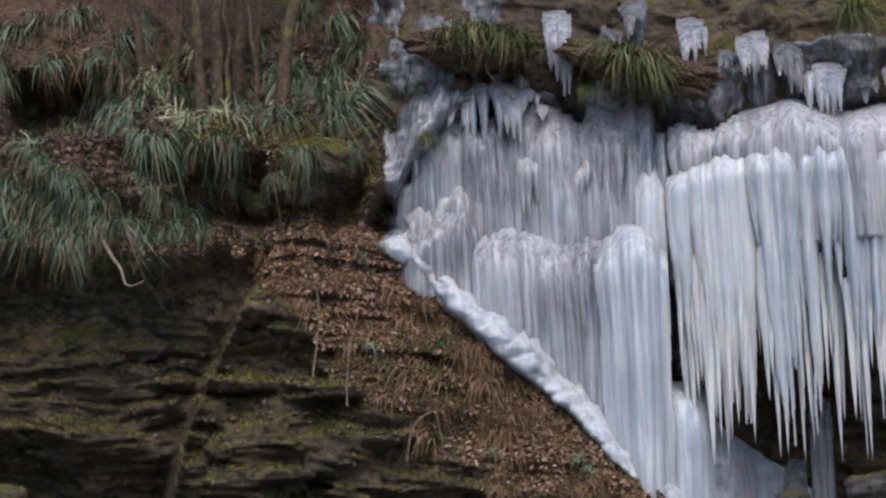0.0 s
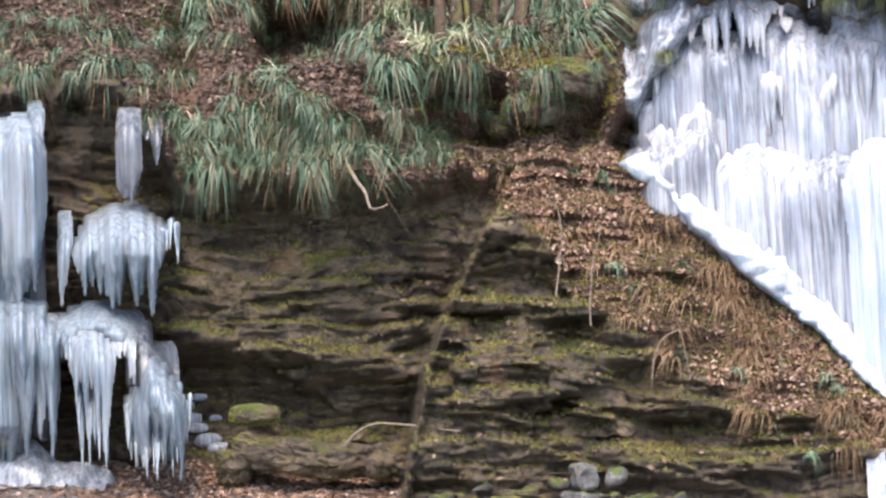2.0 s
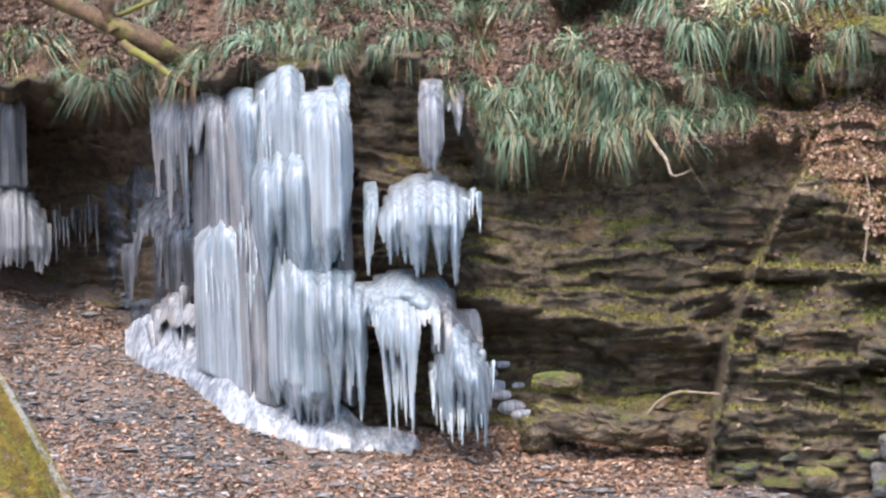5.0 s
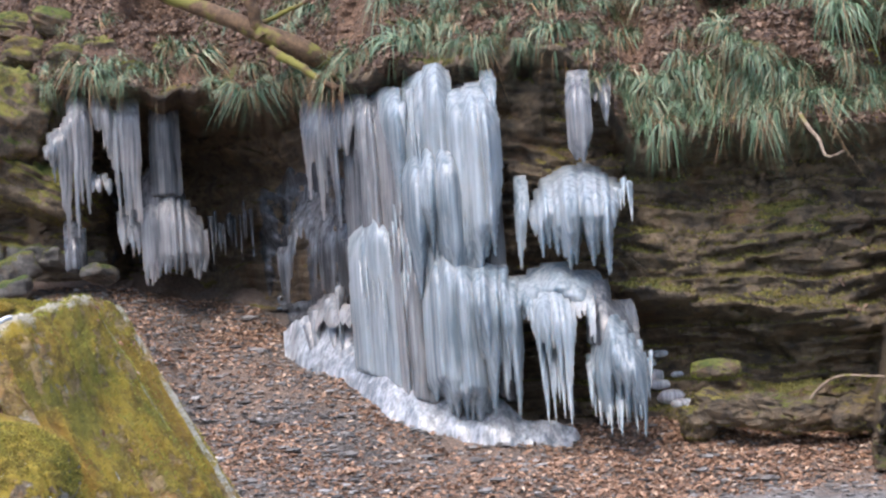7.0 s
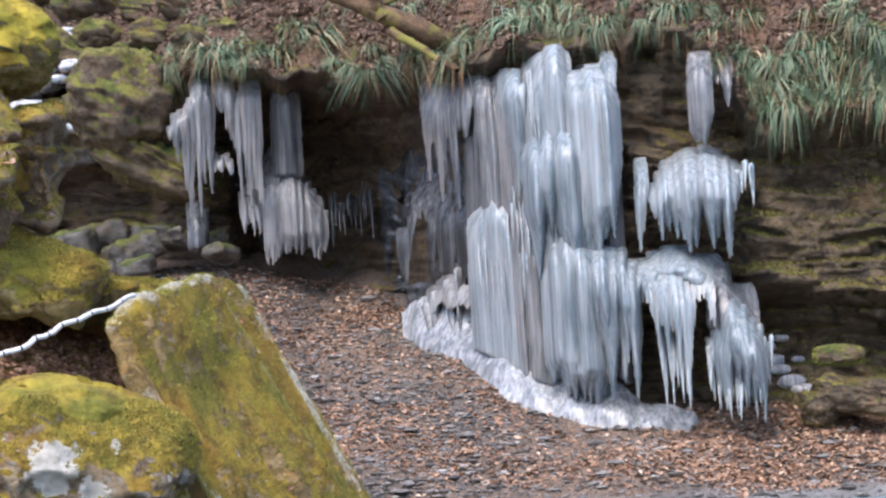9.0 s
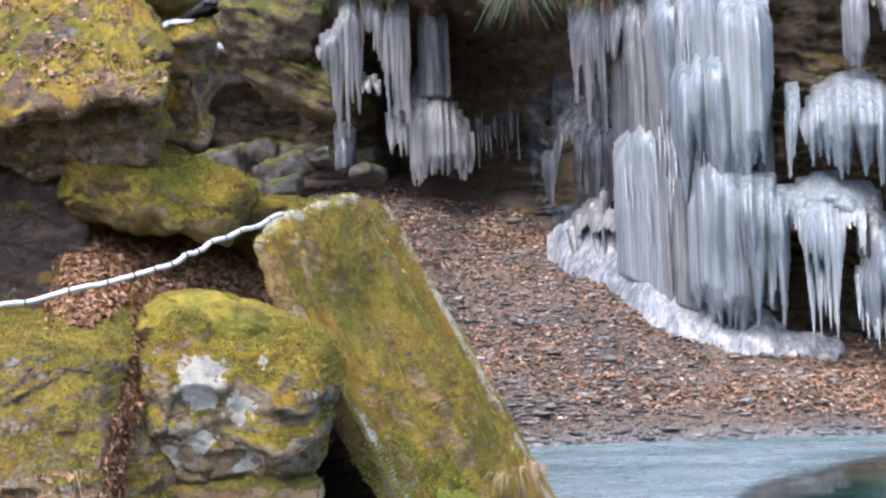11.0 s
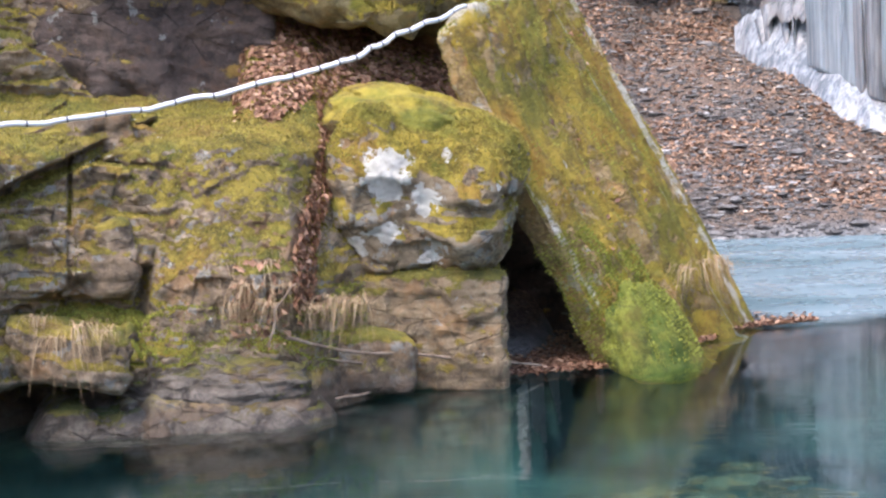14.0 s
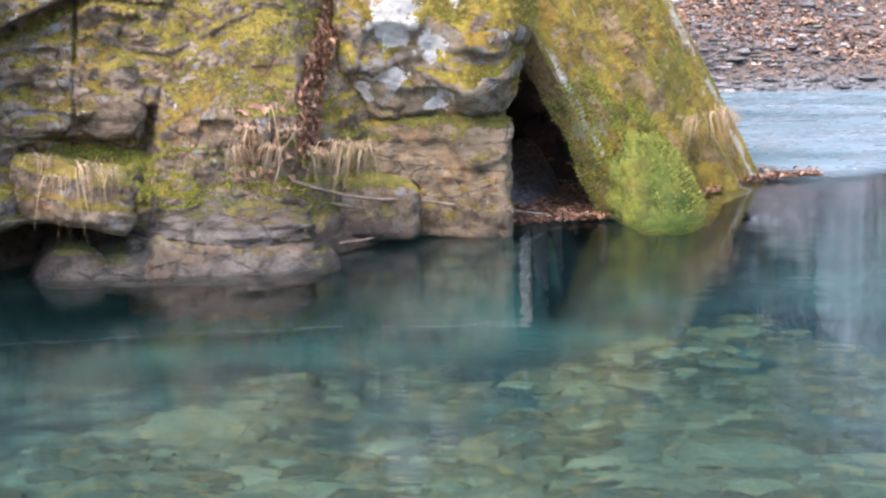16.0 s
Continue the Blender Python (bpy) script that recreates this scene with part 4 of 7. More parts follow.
def smooth_line(stops, n):
    """A rounded line through a few stops."""
    stops = np.array([tuple(s) for s in stops], float)
    t = np.linspace(0, len(stops) - 1, n)
    i = np.clip(t.astype(int), 0, len(stops) - 2)
    f = (t - i)[:, None]
    p0, p1, p2, p3 = stops[np.clip(i - 1, 0, None)], stops[i], stops[i + 1], stops[np.clip(i + 2, None, len(stops) - 1)]
    return 0.5 * (2 * p1 + (p2 - p0) * f + (2 * p0 - 5 * p1 + 4 * p2 - p3) * f ** 2 + (3 * p1 - p0 - 3 * p2 + p3) * f ** 3)


def build_hose():
    line = smooth_line([spot(-33, -1.1, 11.0), spot(-28, -0.85, 11.3), spot(-24.3, -0.65, 11.6), spot(-21.1, -0.27, 11.9), spot(-17.5, 0.45, 12.0), spot(-15.6, 0.93, 12.1), spot(-14.4, 1.46, 12.25), spot(-13.1, 1.92, 12.5), spot(-11.9, 2.42, 12.95)], 90)
    wob = 0.012 * fbm(np.arange(90) * 0.35, np.zeros(90), np.zeros(90), 2, 71)
    line[:, 2] += wob
    hose = thing("hose", tube_mesh("hose", line, 0.019, 10), HOSE, "white plastic hose bound with dark tape, laid over the rocks", "hose")
    for i in range(4, 86, 4):
        d = (line[i + 1] - line[i]) / np.linalg.norm(line[i + 1] - line[i]) * 0.007
        part("tape_band", tube_mesh("tape_band", [line[i] - d, line[i] + d], 0.0205, 10), TAPE, hose, "dark tape band")


build_hose()


# ------------------------------------------------------------------ ice
def icicle_mesh(name, tubes, sides=9, rings=13):
    """Tapering ice spikes with rounded tops; each row is x, y, top, bottom, radius, bluntness and a seed."""
    t = np.concatenate([[0.0, 0.012, 0.03], np.linspace(0.06, 1, rings)])
    rings = len(t)
    ang = np.linspace(0, 2 * np.pi, sides, endpoint=False)
    verts, faces = [], []
    for i, (x, y, z0, z1, rad, blunt, sd) in enumerate(tubes):
        z = z0 + (z1 - z0) * t
        prof = blunt * (0.85 + 0.25 * t) + (1 - blunt) * np.maximum(1 - t, 0.0) ** 0.75
        prof = prof * np.sqrt(1 - (1 - np.clip(t / 0.06, 0, 1)) ** 2) * (1 + 0.22 * (vnoise(z * 3.1, sd * 1.7, 0 * z, 81) - 0.5) + 0.12 * (vnoise(z * 11, sd * 2.3, 0 * z, 82) - 0.5))
        wx = 0.5 * rad * (vnoise(z * 1.1, sd * 3.1, 0 * z, 83) - 0.5)
        wy = 0.5 * rad * (vnoise(z * 1.1, sd * 5.3, 0 * z, 84) - 0.5)
        rr = rad * prof[:, None] * (1 + 0.18 * np.sin(ang * 2 + sd) + 0.1 * np.sin(ang * 3 + 2 * sd))[None, :]
        p = np.stack([x + wx[:, None] + rr * np.cos(ang), y + wy[:, None] + rr * np.sin(ang), z[:, None] + 0 * rr], -1)
        verts.append(p.reshape(-1, 3))
        a, b = np.meshgrid(np.arange(rings - 1), np.arange(sides), indexing="ij")
        q = a * sides + b
        q2 = a * sides + (b + 1) % sides
        faces.append(i * rings * sides + np.stack([q, q + sides, q2 + sides, q2], -1).reshape(-1, 4))
    return mesh_from(name, np.concatenate(verts), np.concatenate(faces))


RNG = np.random.default_rng(7)
UNIT_ICICLES = [icicle_mesh("icicle", [(0, 0, 0, -1, 1.0, 0.0, 3.3 * k + 1)], 9, 15) for k in range(5)]
for me in UNIT_ICICLES:
    me.materials.append(WHITE_ICE)


def ice_r(a):
    """Where free-hanging ice stands: just in front of the lip."""
    return np.minimum(lip_r(a), wall_r(a))


def levels(a, v):
    """A height along the azimuths: one number, or a line of (azimuth, height)."""
    return table(a, v) if isinstance(v, (list, tuple)) else v + 0 * a


def ice_mass(parent, name, a0, a1, top, hem, out=0.3, r=None, depth=0.3, cell=0.09, teeth=0.0, jag=0.08, lean=0.5, mat=None, label="", seed=1, dome=0.5, lump=0.3, narrow=0.0):
    """A body of fused ice flutes, rounded before and behind. Its head leans back to the rock; it stands blunt on what is below
    it or, where teeth is given, its flutes run out to points of uneven length. narrow draws its foot in by that many metres."""
    rng = np.random.default_rng(seed * 17 + 3)
    width = abs(a1 - a0) * 0.465
    n = max(2, int(round(width / cell)))
    step = width / n
    cen = (np.arange(n) + 0.5 + rng.uniform(-0.4, 0.4, n)) * step
    big = np.clip(0.75 + 0.45 * fbm(cen * 1.6 + seed, 0 * cen, 0 * cen, 2, 191) + rng.normal(0, 0.16, n), 0.35, 1.5)
    wid = step * np.clip(rng.lognormal(0.14, 0.38, n), 0.7, 2.0)
    cen = np.clip(cen, wid * 0.7, width - wid * 0.7)
    ac = a0 + (a1 - a0) * cen / width
    edge = np.clip(np.minimum(cen, width - cen) / (0.35 * min(width, 1.2)), 0, 1)
    tops = levels(ac, top) + 2 * jag * fbm(cen * 2.2 + seed, 0 * cen, 0 * cen, 2, 192) - 0.6 * jag * rng.uniform(0, 1, n) - 0.4 * (1 - edge) ** 2
    reach = np.clip(0.6 + 0.6 * fbm(cen * 2.7 + seed, 0 * cen + 5, 0 * cen, 2, 193) + rng.normal(0, 0.3, n), 0, 1)
    tips = np.minimum(levels(ac, hem) + teeth * (1 - reach), tops - 0.25)
    tooth = np.minimum(teeth * rng.uniform(0.7, 1.25, n) * (0.45 + 0.55 * reach) + 0.05, 0.85 * (tops - tips))
    pad = 0.6 * step
    x = np.arange(-pad, width + pad, 0.016)
    z = np.arange(tips.min() - 0.02, tops.max() + 0.04, 0.032)
    X, Z = np.meshgrid(x, z, indexing="ij")
    mid = 0.5 * width
    Xw = X + 0.035 * fbm(X * 1.3 + seed, Z * 0.6, 0 * X, 3, 187) + 0.010 * fbm(X * 6 + seed, Z * 1.5, 0 * X, 2, 188)
    a = a0 + (a1 - a0) * x / width
    crest, foot = levels(a, top)[:, None], levels(a, hem)[:, None]
    if narrow:
        Xw = mid + (Xw - mid) * (1 + narrow * np.clip((crest - Z) / (crest - foot + 0.1), 0, 1) / max(width - narrow, 0.1))
    total = np.zeros(X.shape)
    for k in range(n):
        here = slice(*np.searchsorted(x, (cen[k] - 2.5 * wid[k] - 0.1 - narrow, cen[k] + 2.5 * wid[k] + 0.1 + narrow)))
        zz, xx = Z[here], Xw[here]
        head = np.sqrt(1 - (1 - np.clip((tops[k] - zz) / min(dome, 0.5 * (tops[k] - tips[k])), 0, 1)) ** 2)
        tail = np.clip((zz - tips[k]) / tooth[k], 0, 1) ** 0.95 if teeth else np.clip((zz - foot[here]) / 0.05, 0, 1)
        w = wid[k] * (0.7 + 0.3 * head) * (0.05 + 0.95 * tail)
        o = np.sqrt(np.clip(1 - ((xx - cen[k]) / w) ** 2, 0, 1)) * big[k] * (0.04 + 0.96 * head) * (0.12 + 0.88 * tail) * (tail > 0) * (zz < tops[k])
        total[here] += o ** 2.5
    o = 0.82 * total ** 0.4
    soft = 1 + lump * (1.1 * fbm(X * 0.9 + seed, Z * 0.35, 0 * X, 3, 185) + 0.4 * (vnoise(X * 14 + seed, Z * 0.4, 0 * X, 183) - 0.5) + 0.25 * fbm(X * 4, Z * 0.9, 0 * X, 3, 186))
    ends = np.sqrt(np.clip(np.minimum(X + pad, width + pad - X) / min(0.25, 0.4 * width), 0.05, 1))
    o = depth * o * np.clip(soft, 0.3, 2) * ends
    back_off = lean * np.clip(1 - (crest - Z) / 0.9, 0, 1.3) ** 2
    base = (np.full(len(a), r) if r is not None else ice_r(a))[:, None] - out + back_off
    A = a[:, None] + 0 * Z
    front, back = polar(A, base - o, Z), polar(A, base + 0.4 * o + 0.004, Z)
    faces = grid_faces(len(x), len(z))
    faces = faces[(o.ravel()[faces] > 0).any(1)]
    used, inv = np.unique(faces, return_inverse=True)
    faces = inv.reshape(-1, 4)
    verts = np.concatenate([front.reshape(-1, 3)[used], back.reshape(-1, 3)[used]])
    return part(name, mesh_from(name, verts, np.concatenate([faces, faces[:, ::-1] + len(used)])), mat or ICE, parent, label)


HANGING = {}


def rooted(a, r, top, length, rad, turn, back=0.32):
    """The pose of an icicle whose tip hangs at r and whose root lies further back, within the ice behind."""
    u = Vector((math.sin(radians(a)), math.cos(radians(a)), 0))
    b = back * min(1.0, 0.4 + length * 0.6)
    way = Vector((0, 0, -length)) - u * b
    q = Vector((0, 0, -1)).rotation_difference(way) @ Euler((0, 0, turn)).to_quaternion()
    return Matrix.LocRotScale(u * (r + b) + Vector((0, 0, top)), q, (rad, rad, way.length))


def hang(parent, a0, a1, ztop, zbot, n, rad=0.06, r=None, out=0.3, mat=None, spread=0.45, seed=1, root=0.45, jag=0.12):
    """A row of single icicles hanging between two azimuths; spread is how far their lengths differ."""
    rng = np.random.default_rng(seed * 31 + n)
    mat = mat or ICE
    if mat.name not in HANGING:
        HANGING[mat.name] = [icicle_mesh("icicle", [(0, 0, 0, -1, 1.0, 0.0, 4.1 * k + 2)], 8, 14) for k in range(4)]
        for me in HANGING[mat.name]:
            me.materials.append(mat)
    zt = ztop if isinstance(ztop, tuple) else (ztop, ztop)
    zb = zbot if isinstance(zbot, tuple) else (zbot, zbot)
    for i in range(n):
        f = (i + rng.uniform(0.05, 0.95)) / n
        a = a0 + (a1 - a0) * f
        rr = (r if r is not None else float(ice_r(a))) - out + rng.normal(0, 0.06)
        top, bot = zt[0] + (zt[1] - zt[0]) * f + rng.normal(0, jag), zb[0] + (zb[1] - zb[0]) * f
        bot = bot + (top - bot) * spread * rng.uniform(0, 1) ** 1.5
        k = rad * rng.uniform(0.6, 1.3)
        ic = new("icicle", HANGING[mat.name][i % 4])
        ic.matrix_basis = rooted(a, rr, top, max(0.15, top - bot), k, rng.uniform(0, 6), root)
        ic.parent = parent


def ice_lump(parent, name, a, r, z, dims, seed, mat=None, label=""):
    """A rounded cushion of ice."""
    me = boulder_mesh(name, dims, seed, 2.3, 0.09, 0, 60, 36)
    ob = part(name, me, mat or ICE, parent, label)
    ob.matrix_basis = pose(r * math.sin(radians(a)), r * math.cos(radians(a)), z, 0, 0, -a)
    return ob


def ice_sheet(parent, name, a0, a1, z0, z1, thick, seed, mat, label="", cover=0.0):
    """Lumpy ice frozen onto the rock; it thins out and lets the rock through where the lumps are low."""
    na, nz = int(abs(a1 - a0) / 0.07), int((z1 - z0) / 0.04)
    A, Z = np.meshgrid(np.linspace(a0, a1, na), np.linspace(z0, z1, nz), indexing="ij")
    u, v = (A - a0) / (a1 - a0), (Z - z0) / (z1 - z0)
    edge = sstep(0, 0.12, np.minimum(np.minimum(u, 1 - u), np.minimum(v, 1 - v)) + 0.05 * fbm(A, Z, 0 * A, 3, seed + 9))
    x = A * 0.47
    lump = 0.55 * fbm(x * 1.1, Z * 0.7, 0 * A, 3, seed) + 0.4 * (1 - np.abs(fbm(x * 2.6, Z * 0.4, 0 * A, 3, seed + 3)) * 2) + 0.30 * fbm(x * 4, Z * 2.5, 0 * A, 4, seed + 6)
    t = (lump + cover) * thick * edge - 0.3 * (1 - edge)
    t = t - 0.9 * sstep(1.2, 0.0, A - ramp_az(Z)) * sstep(5.6, 5.2, Z) * (A > 20)
    p = polar(A, cliff_r(A, Z) - t, Z)
    return part(name, mesh_from(name, p, grid_faces(na, nz)), mat, parent, label)


def build_main_fall():
    fall = thing("icefall", None, None, "frozen waterfall of milky columns on a dark cliff", "icefall")
    m, h = ice_mass, hang
    ice_sheet(fall, "ice_sheet", -4.4, 4.4, 1.8, 6.2, 0.45, 101, CLEAR_ICE, "thin clear ice over dark rock", 0.1)
    ice_sheet(fall, "ice_sheet", -3.6, -0.6, 2.1, 3.6, 0.7, 105, CLEAR_ICE, "clear lumpy ice at the foot of the wall", 0.25)
    m(fall, "curtain", -3.2, -0.6, [(-3.2, 4.9), (-0.6, 5.1)], 3.2, -0.9, depth=0.1, cell=0.06, teeth=1.3, jag=0.4, mat=CLEAR_ICE, seed=1)
    m(fall, "ice_hood", -2.5, -0.8, [(-2.5, 3.1), (-1.6, 3.5), (-0.8, 3.4)], 2.85, 0.0, depth=0.22, cell=0.12, teeth=0.25, lean=0.8, mat=GREY_ICE, seed=2, label="grey ice bridge over a small hole")
    h(fall, -1.7, -1.2, 3.3, 2.4, 4, 0.09, out=-0.1, mat=GREY_ICE, spread=0.15, seed=19)
    h(fall, -2.35, -2.1, 3.2, 2.4, 2, 0.12, out=-0.1, mat=GREY_ICE, spread=0.1, seed=20)
    m(fall, "curtain", -0.8, 4.2, 6.55, [(-0.8, 2.7), (4.2, 1.5)], -0.15, depth=0.2, cell=0.10, jag=0.25, mat=CLEAR_ICE, seed=3)
    # hanging spikes at the top
    m(fall, "curtain", -2.1, -1.0, 6.85, 4.7, 0.05, depth=0.16, cell=0.08, teeth=2.0, mat=GREY_ICE, seed=4)
    m(fall, "curtain", -1.2, 0.0, 6.8, 4.5, 0.1, depth=0.16, cell=0.09, teeth=2.0, mat=GREY_ICE, seed=5)
    m(fall, "curtain", -0.4, 1.5, 6.7, [(-0.4, 3.9), (1.5, 3.2)], 0.0, depth=0.2, cell=0.11, jag=0.12, mat=GREY_ICE, seed=6)
    m(fall, "curtain", 0.5, 1.35, 6.7, [(0.5, 5.2), (0.95, 4.2), (1.35, 4.8)], 0.2, depth=0.2, cell=0.08, teeth=1.0, seed=7)
    # the tall columns
    m(fall, "column", -0.8, 0.7, [(-0.8, 4.7), (0.1, 5.1), (0.7, 4.5)], [(-0.8, 2.15), (0.7, 1.75)], 0.15, depth=0.34, cell=0.11, jag=0.06, lean=0.8, dome=1.0, seed=8)
    m(fall, "column", 0.45, 1.7, [(0.45, 4.7), (1.7, 4.6)], [(0.45, 1.75), (1.7, 1.5)], 0.15, depth=0.26, cell=0.10, jag=0.1, mat=GREY_ICE, seed=31)
    h(fall, 0.6, 1.6, 5.3, 3.0, 8, 0.055, out=0.3, spread=0.5, seed=3)
    m(fall, "column", 1.3, 3.5, [(1.3, 6.5), (3.5, 6.4)], [(1.3, 1.8), (3.5, 1.3)], 0.12, depth=0.28, cell=0.12, jag=0.05, seed=32)
    m(fall, "column", 1.35, 2.75, [(1.35, 6.55), (1.8, 6.85), (2.4, 7.0), (2.75, 6.75)], 4.9, 0.2, depth=0.36, cell=0.16, jag=0.02, dome=0.6, lump=0.2, seed=9, label="smooth domed head of the frozen fall")
    h(fall, 1.35, 1.8, 6.5, 5.2, 3, 0.055, out=0.5, spread=0.4, seed=17)
    m(fall, "column", 2.6, 4.3, [(2.6, 6.7), (3.3, 6.5), (4.3, 6.3)], [(2.6, 3.3), (3.7, 3.4), (4.3, 4.2)], 0.3, depth=0.34, cell=0.12, teeth=0.7, seed=10)
    m(fall, "column", 1.15, 3.05, [(1.15, 5.55), (1.7, 5.7), (2.5, 5.7), (3.05, 5.55)], [(1.15, 4.2), (1.5, 3.0), (3.05, 2.8)], 0.42, depth=0.32, cell=0.12, teeth=1.1, jag=0.04, dome=0.8, seed=11)
    m(fall, "column", 1.55, 3.35, [(1.55, 4.0), (2.4, 4.2), (3.35, 3.8)], [(1.55, 1.45), (2.6, 1.2), (3.35, 1.15)], 0.4, depth=0.36, cell=0.11, teeth=0.45, lean=0.6, dome=0.9, seed=12)
    m(fall, "curtain", 3.0, 4.6, [(3.0, 3.85), (3.6, 3.65), (4.6, 3.5)], [(3.0, 1.35), (4.6, 1.25)], 0.55, depth=0.28, cell=0.085, teeth=1.2, jag=0.03, seed=13)
    m(fall, "curtain", 3.9, 4.35, 6.6, 5.6, 0.2, depth=0.1, cell=0.08, teeth=0.6, seed=14)
    for k, (a0, a1, zt, zb, n) in enumerate(((-0.6, 0.5, 4.2, 2.5, 10), (0.6, 1.3, 4.2, 2.4, 7), (1.4, 2.9, 4.9, 3.2, 13), (2.8, 4.1, 5.5, 3.9, 11), (1.7, 3.3, 3.3, 1.9, 12), (3.2, 4.4, 3.0, 1.6, 11))):
        h(fall, a0, a1, zt, zb, n, 0.032, out=0.6, spread=0.7, seed=210 + k, root=0.45, jag=0.15)
    # the capped fall beside it
    m(fall, "curtain", 5.15, 8.3, [(5.15, 4.85), (5.6, 5.05), (6.5, 5.2), (7.4, 5.1), (8.3, 4.8)], [(5.15, 3.8), (5.5, 3.45), (7.7, 3.3), (8.0, 3.8), (8.3, 4.2)], 0.45, depth=0.42, cell=0.09, teeth=0.6, jag=0.1, lean=1.5, dome=0.35, seed=15)
    m(fall, "curtain", 6.7, 7.4, 6.6, [(6.7, 5.7), (6.9, 4.9), (7.2, 5.0), (7.4, 5.6)], 0.05, depth=0.14, cell=0.07, teeth=0.3, mat=GREY_ICE, seed=16)
    m(fall, "curtain", 7.45, 8.1, 6.4, 5.5, 0.0, depth=0.1, cell=0.07, teeth=0.7, mat=CLEAR_ICE, seed=17)
    m(fall, "curtain", 4.72, 5.1, 4.95, 3.5, 0.3, depth=0.12, cell=0.10, teeth=0.7, seed=18)
    h(fall, 7.95, 8.6, 4.75, 4.0, 6, 0.045, out=0.25, seed=10)
    # the shelf and the falls below it
    m(fall, "ice_shelf", 4.1, 7.3, [(4.1, 3.55), (4.6, 3.4), (5.2, 3.52), (5.8, 3.6), (6.6, 3.5), (7.3, 3.15)], [(4.1, 2.9), (5.2, 2.7), (6.2, 2.7), (7.3, 2.4)], 0.55, depth=0.46, cell=0.2, teeth=0.3, jag=0.0, lean=0.7, dome=0.35, lump=0.12, seed=19, label="smooth rounded ice shelf")
    m(fall, "ice_shelf", 6.9, 8.3, [(6.9, 3.35), (7.5, 3.1), (8.3, 2.3)], [(6.9, 2.3), (8.3, 1.6)], 0.5, depth=0.3, cell=0.16, jag=0.06, mat=GREY_ICE, seed=20)
    m(fall, "curtain", 4.35, 5.4, 3.2, [(4.35, 2.3), (5.4, 1.5)], 0.85, depth=0.2, cell=0.07, teeth=1.0, seed=21)
    m(fall, "curtain", 5.1, 6.25, 3.25, [(5.1, 1.5), (5.6, 1.1), (6.25, 1.0)], 0.9, depth=0.24, cell=0.08, teeth=1.2, seed=22)
    h(fall, 5.2, 6.2, 2.6, 1.05, 10, 0.06, out=0.95, spread=0.4, seed=12)
    m(fall, "curtain", 6.2, 7.05, 3.2, 2.2, 0.85, depth=0.18, cell=0.07, teeth=0.6, seed=23)
    m(fall, "curtain", 6.65, 8.5, [(6.65, 2.4), (7.5, 2.8), (8.5, 2.4)], 0.95, 0.7, depth=0.36, cell=0.09, teeth=0.8, jag=0.05, seed=24)
    h(fall, 6.7, 8.4, 1.9, 0.95, 12, 0.055, out=0.85, spread=0.4, seed=14)
    h(fall, 8.4, 8.8, 2.2, 1.3, 4, 0.05, out=0.6, spread=0.5, seed=15)
    for k, (a, z, d) in enumerate(((8.55, 1.95, 0.34), (8.7, 1.75, 0.42), (9.0, 1.62, 0.30), (9.35, 1.42, 0.40), (9.7, 1.3, 0.34), (10.1, 1.2, 0.42), (10.4, 1.12, 0.26), (9.1, 2.1, 0.22), (9.6, 1.75, 0.2))):
        ice_lump(fall, "ice_patch", a, float(cliff_r(np.array(a), np.array(z))) - 0.03, z, (d * 1.1, 0.2, d * 0.55), 160 + k, WHITE_GREY_ICE)
    # apron on the gravel
    A, V = np.meshgrid(np.linspace(-3.2, 6.6, 240), np.linspace(0, 1, 60), indexing="ij")
    width = table(A, [(-3.2, 0.7), (-2, 1.1), (0, 1.4), (3, 0.85), (5, 0.4), (6.6, 0.2)])
    r0 = table(A, [(-3.2, 30.4), (-1.5, 29.4), (1, 27.6), (4, 26.55), (6.6, 26.3)])
    r = r0 - width * V
    p = ground_pt(A, r)
    q = 0.80 * table(A, [(-3.2, 0.8), (-1, 1), (3.2, 1), (4.4, 0.5), (6.6, 0.2)]) * (1 - V) ** 0.85 * sstep(1.02, 0.7, V) - 0.075 + 0.10 * fbm(p[..., 0] * 1.1, p[..., 1] * 1.1, 0 * A, 4, 93) + 0.035 * fbm(p[..., 0] * 5, p[..., 1] * 5, 0 * A, 3, 94)
    p[..., 2] += q - 0.3 * sstep(0.9, 1.0, np.maximum(V, np.abs((A - 1.7) / 4.9)))
    part("apron", mesh_from("apron", p, grid_faces(240, 60)[:, ::-1]), APRON_ICE, fall, "white frosted ice apron spread on the gravel")


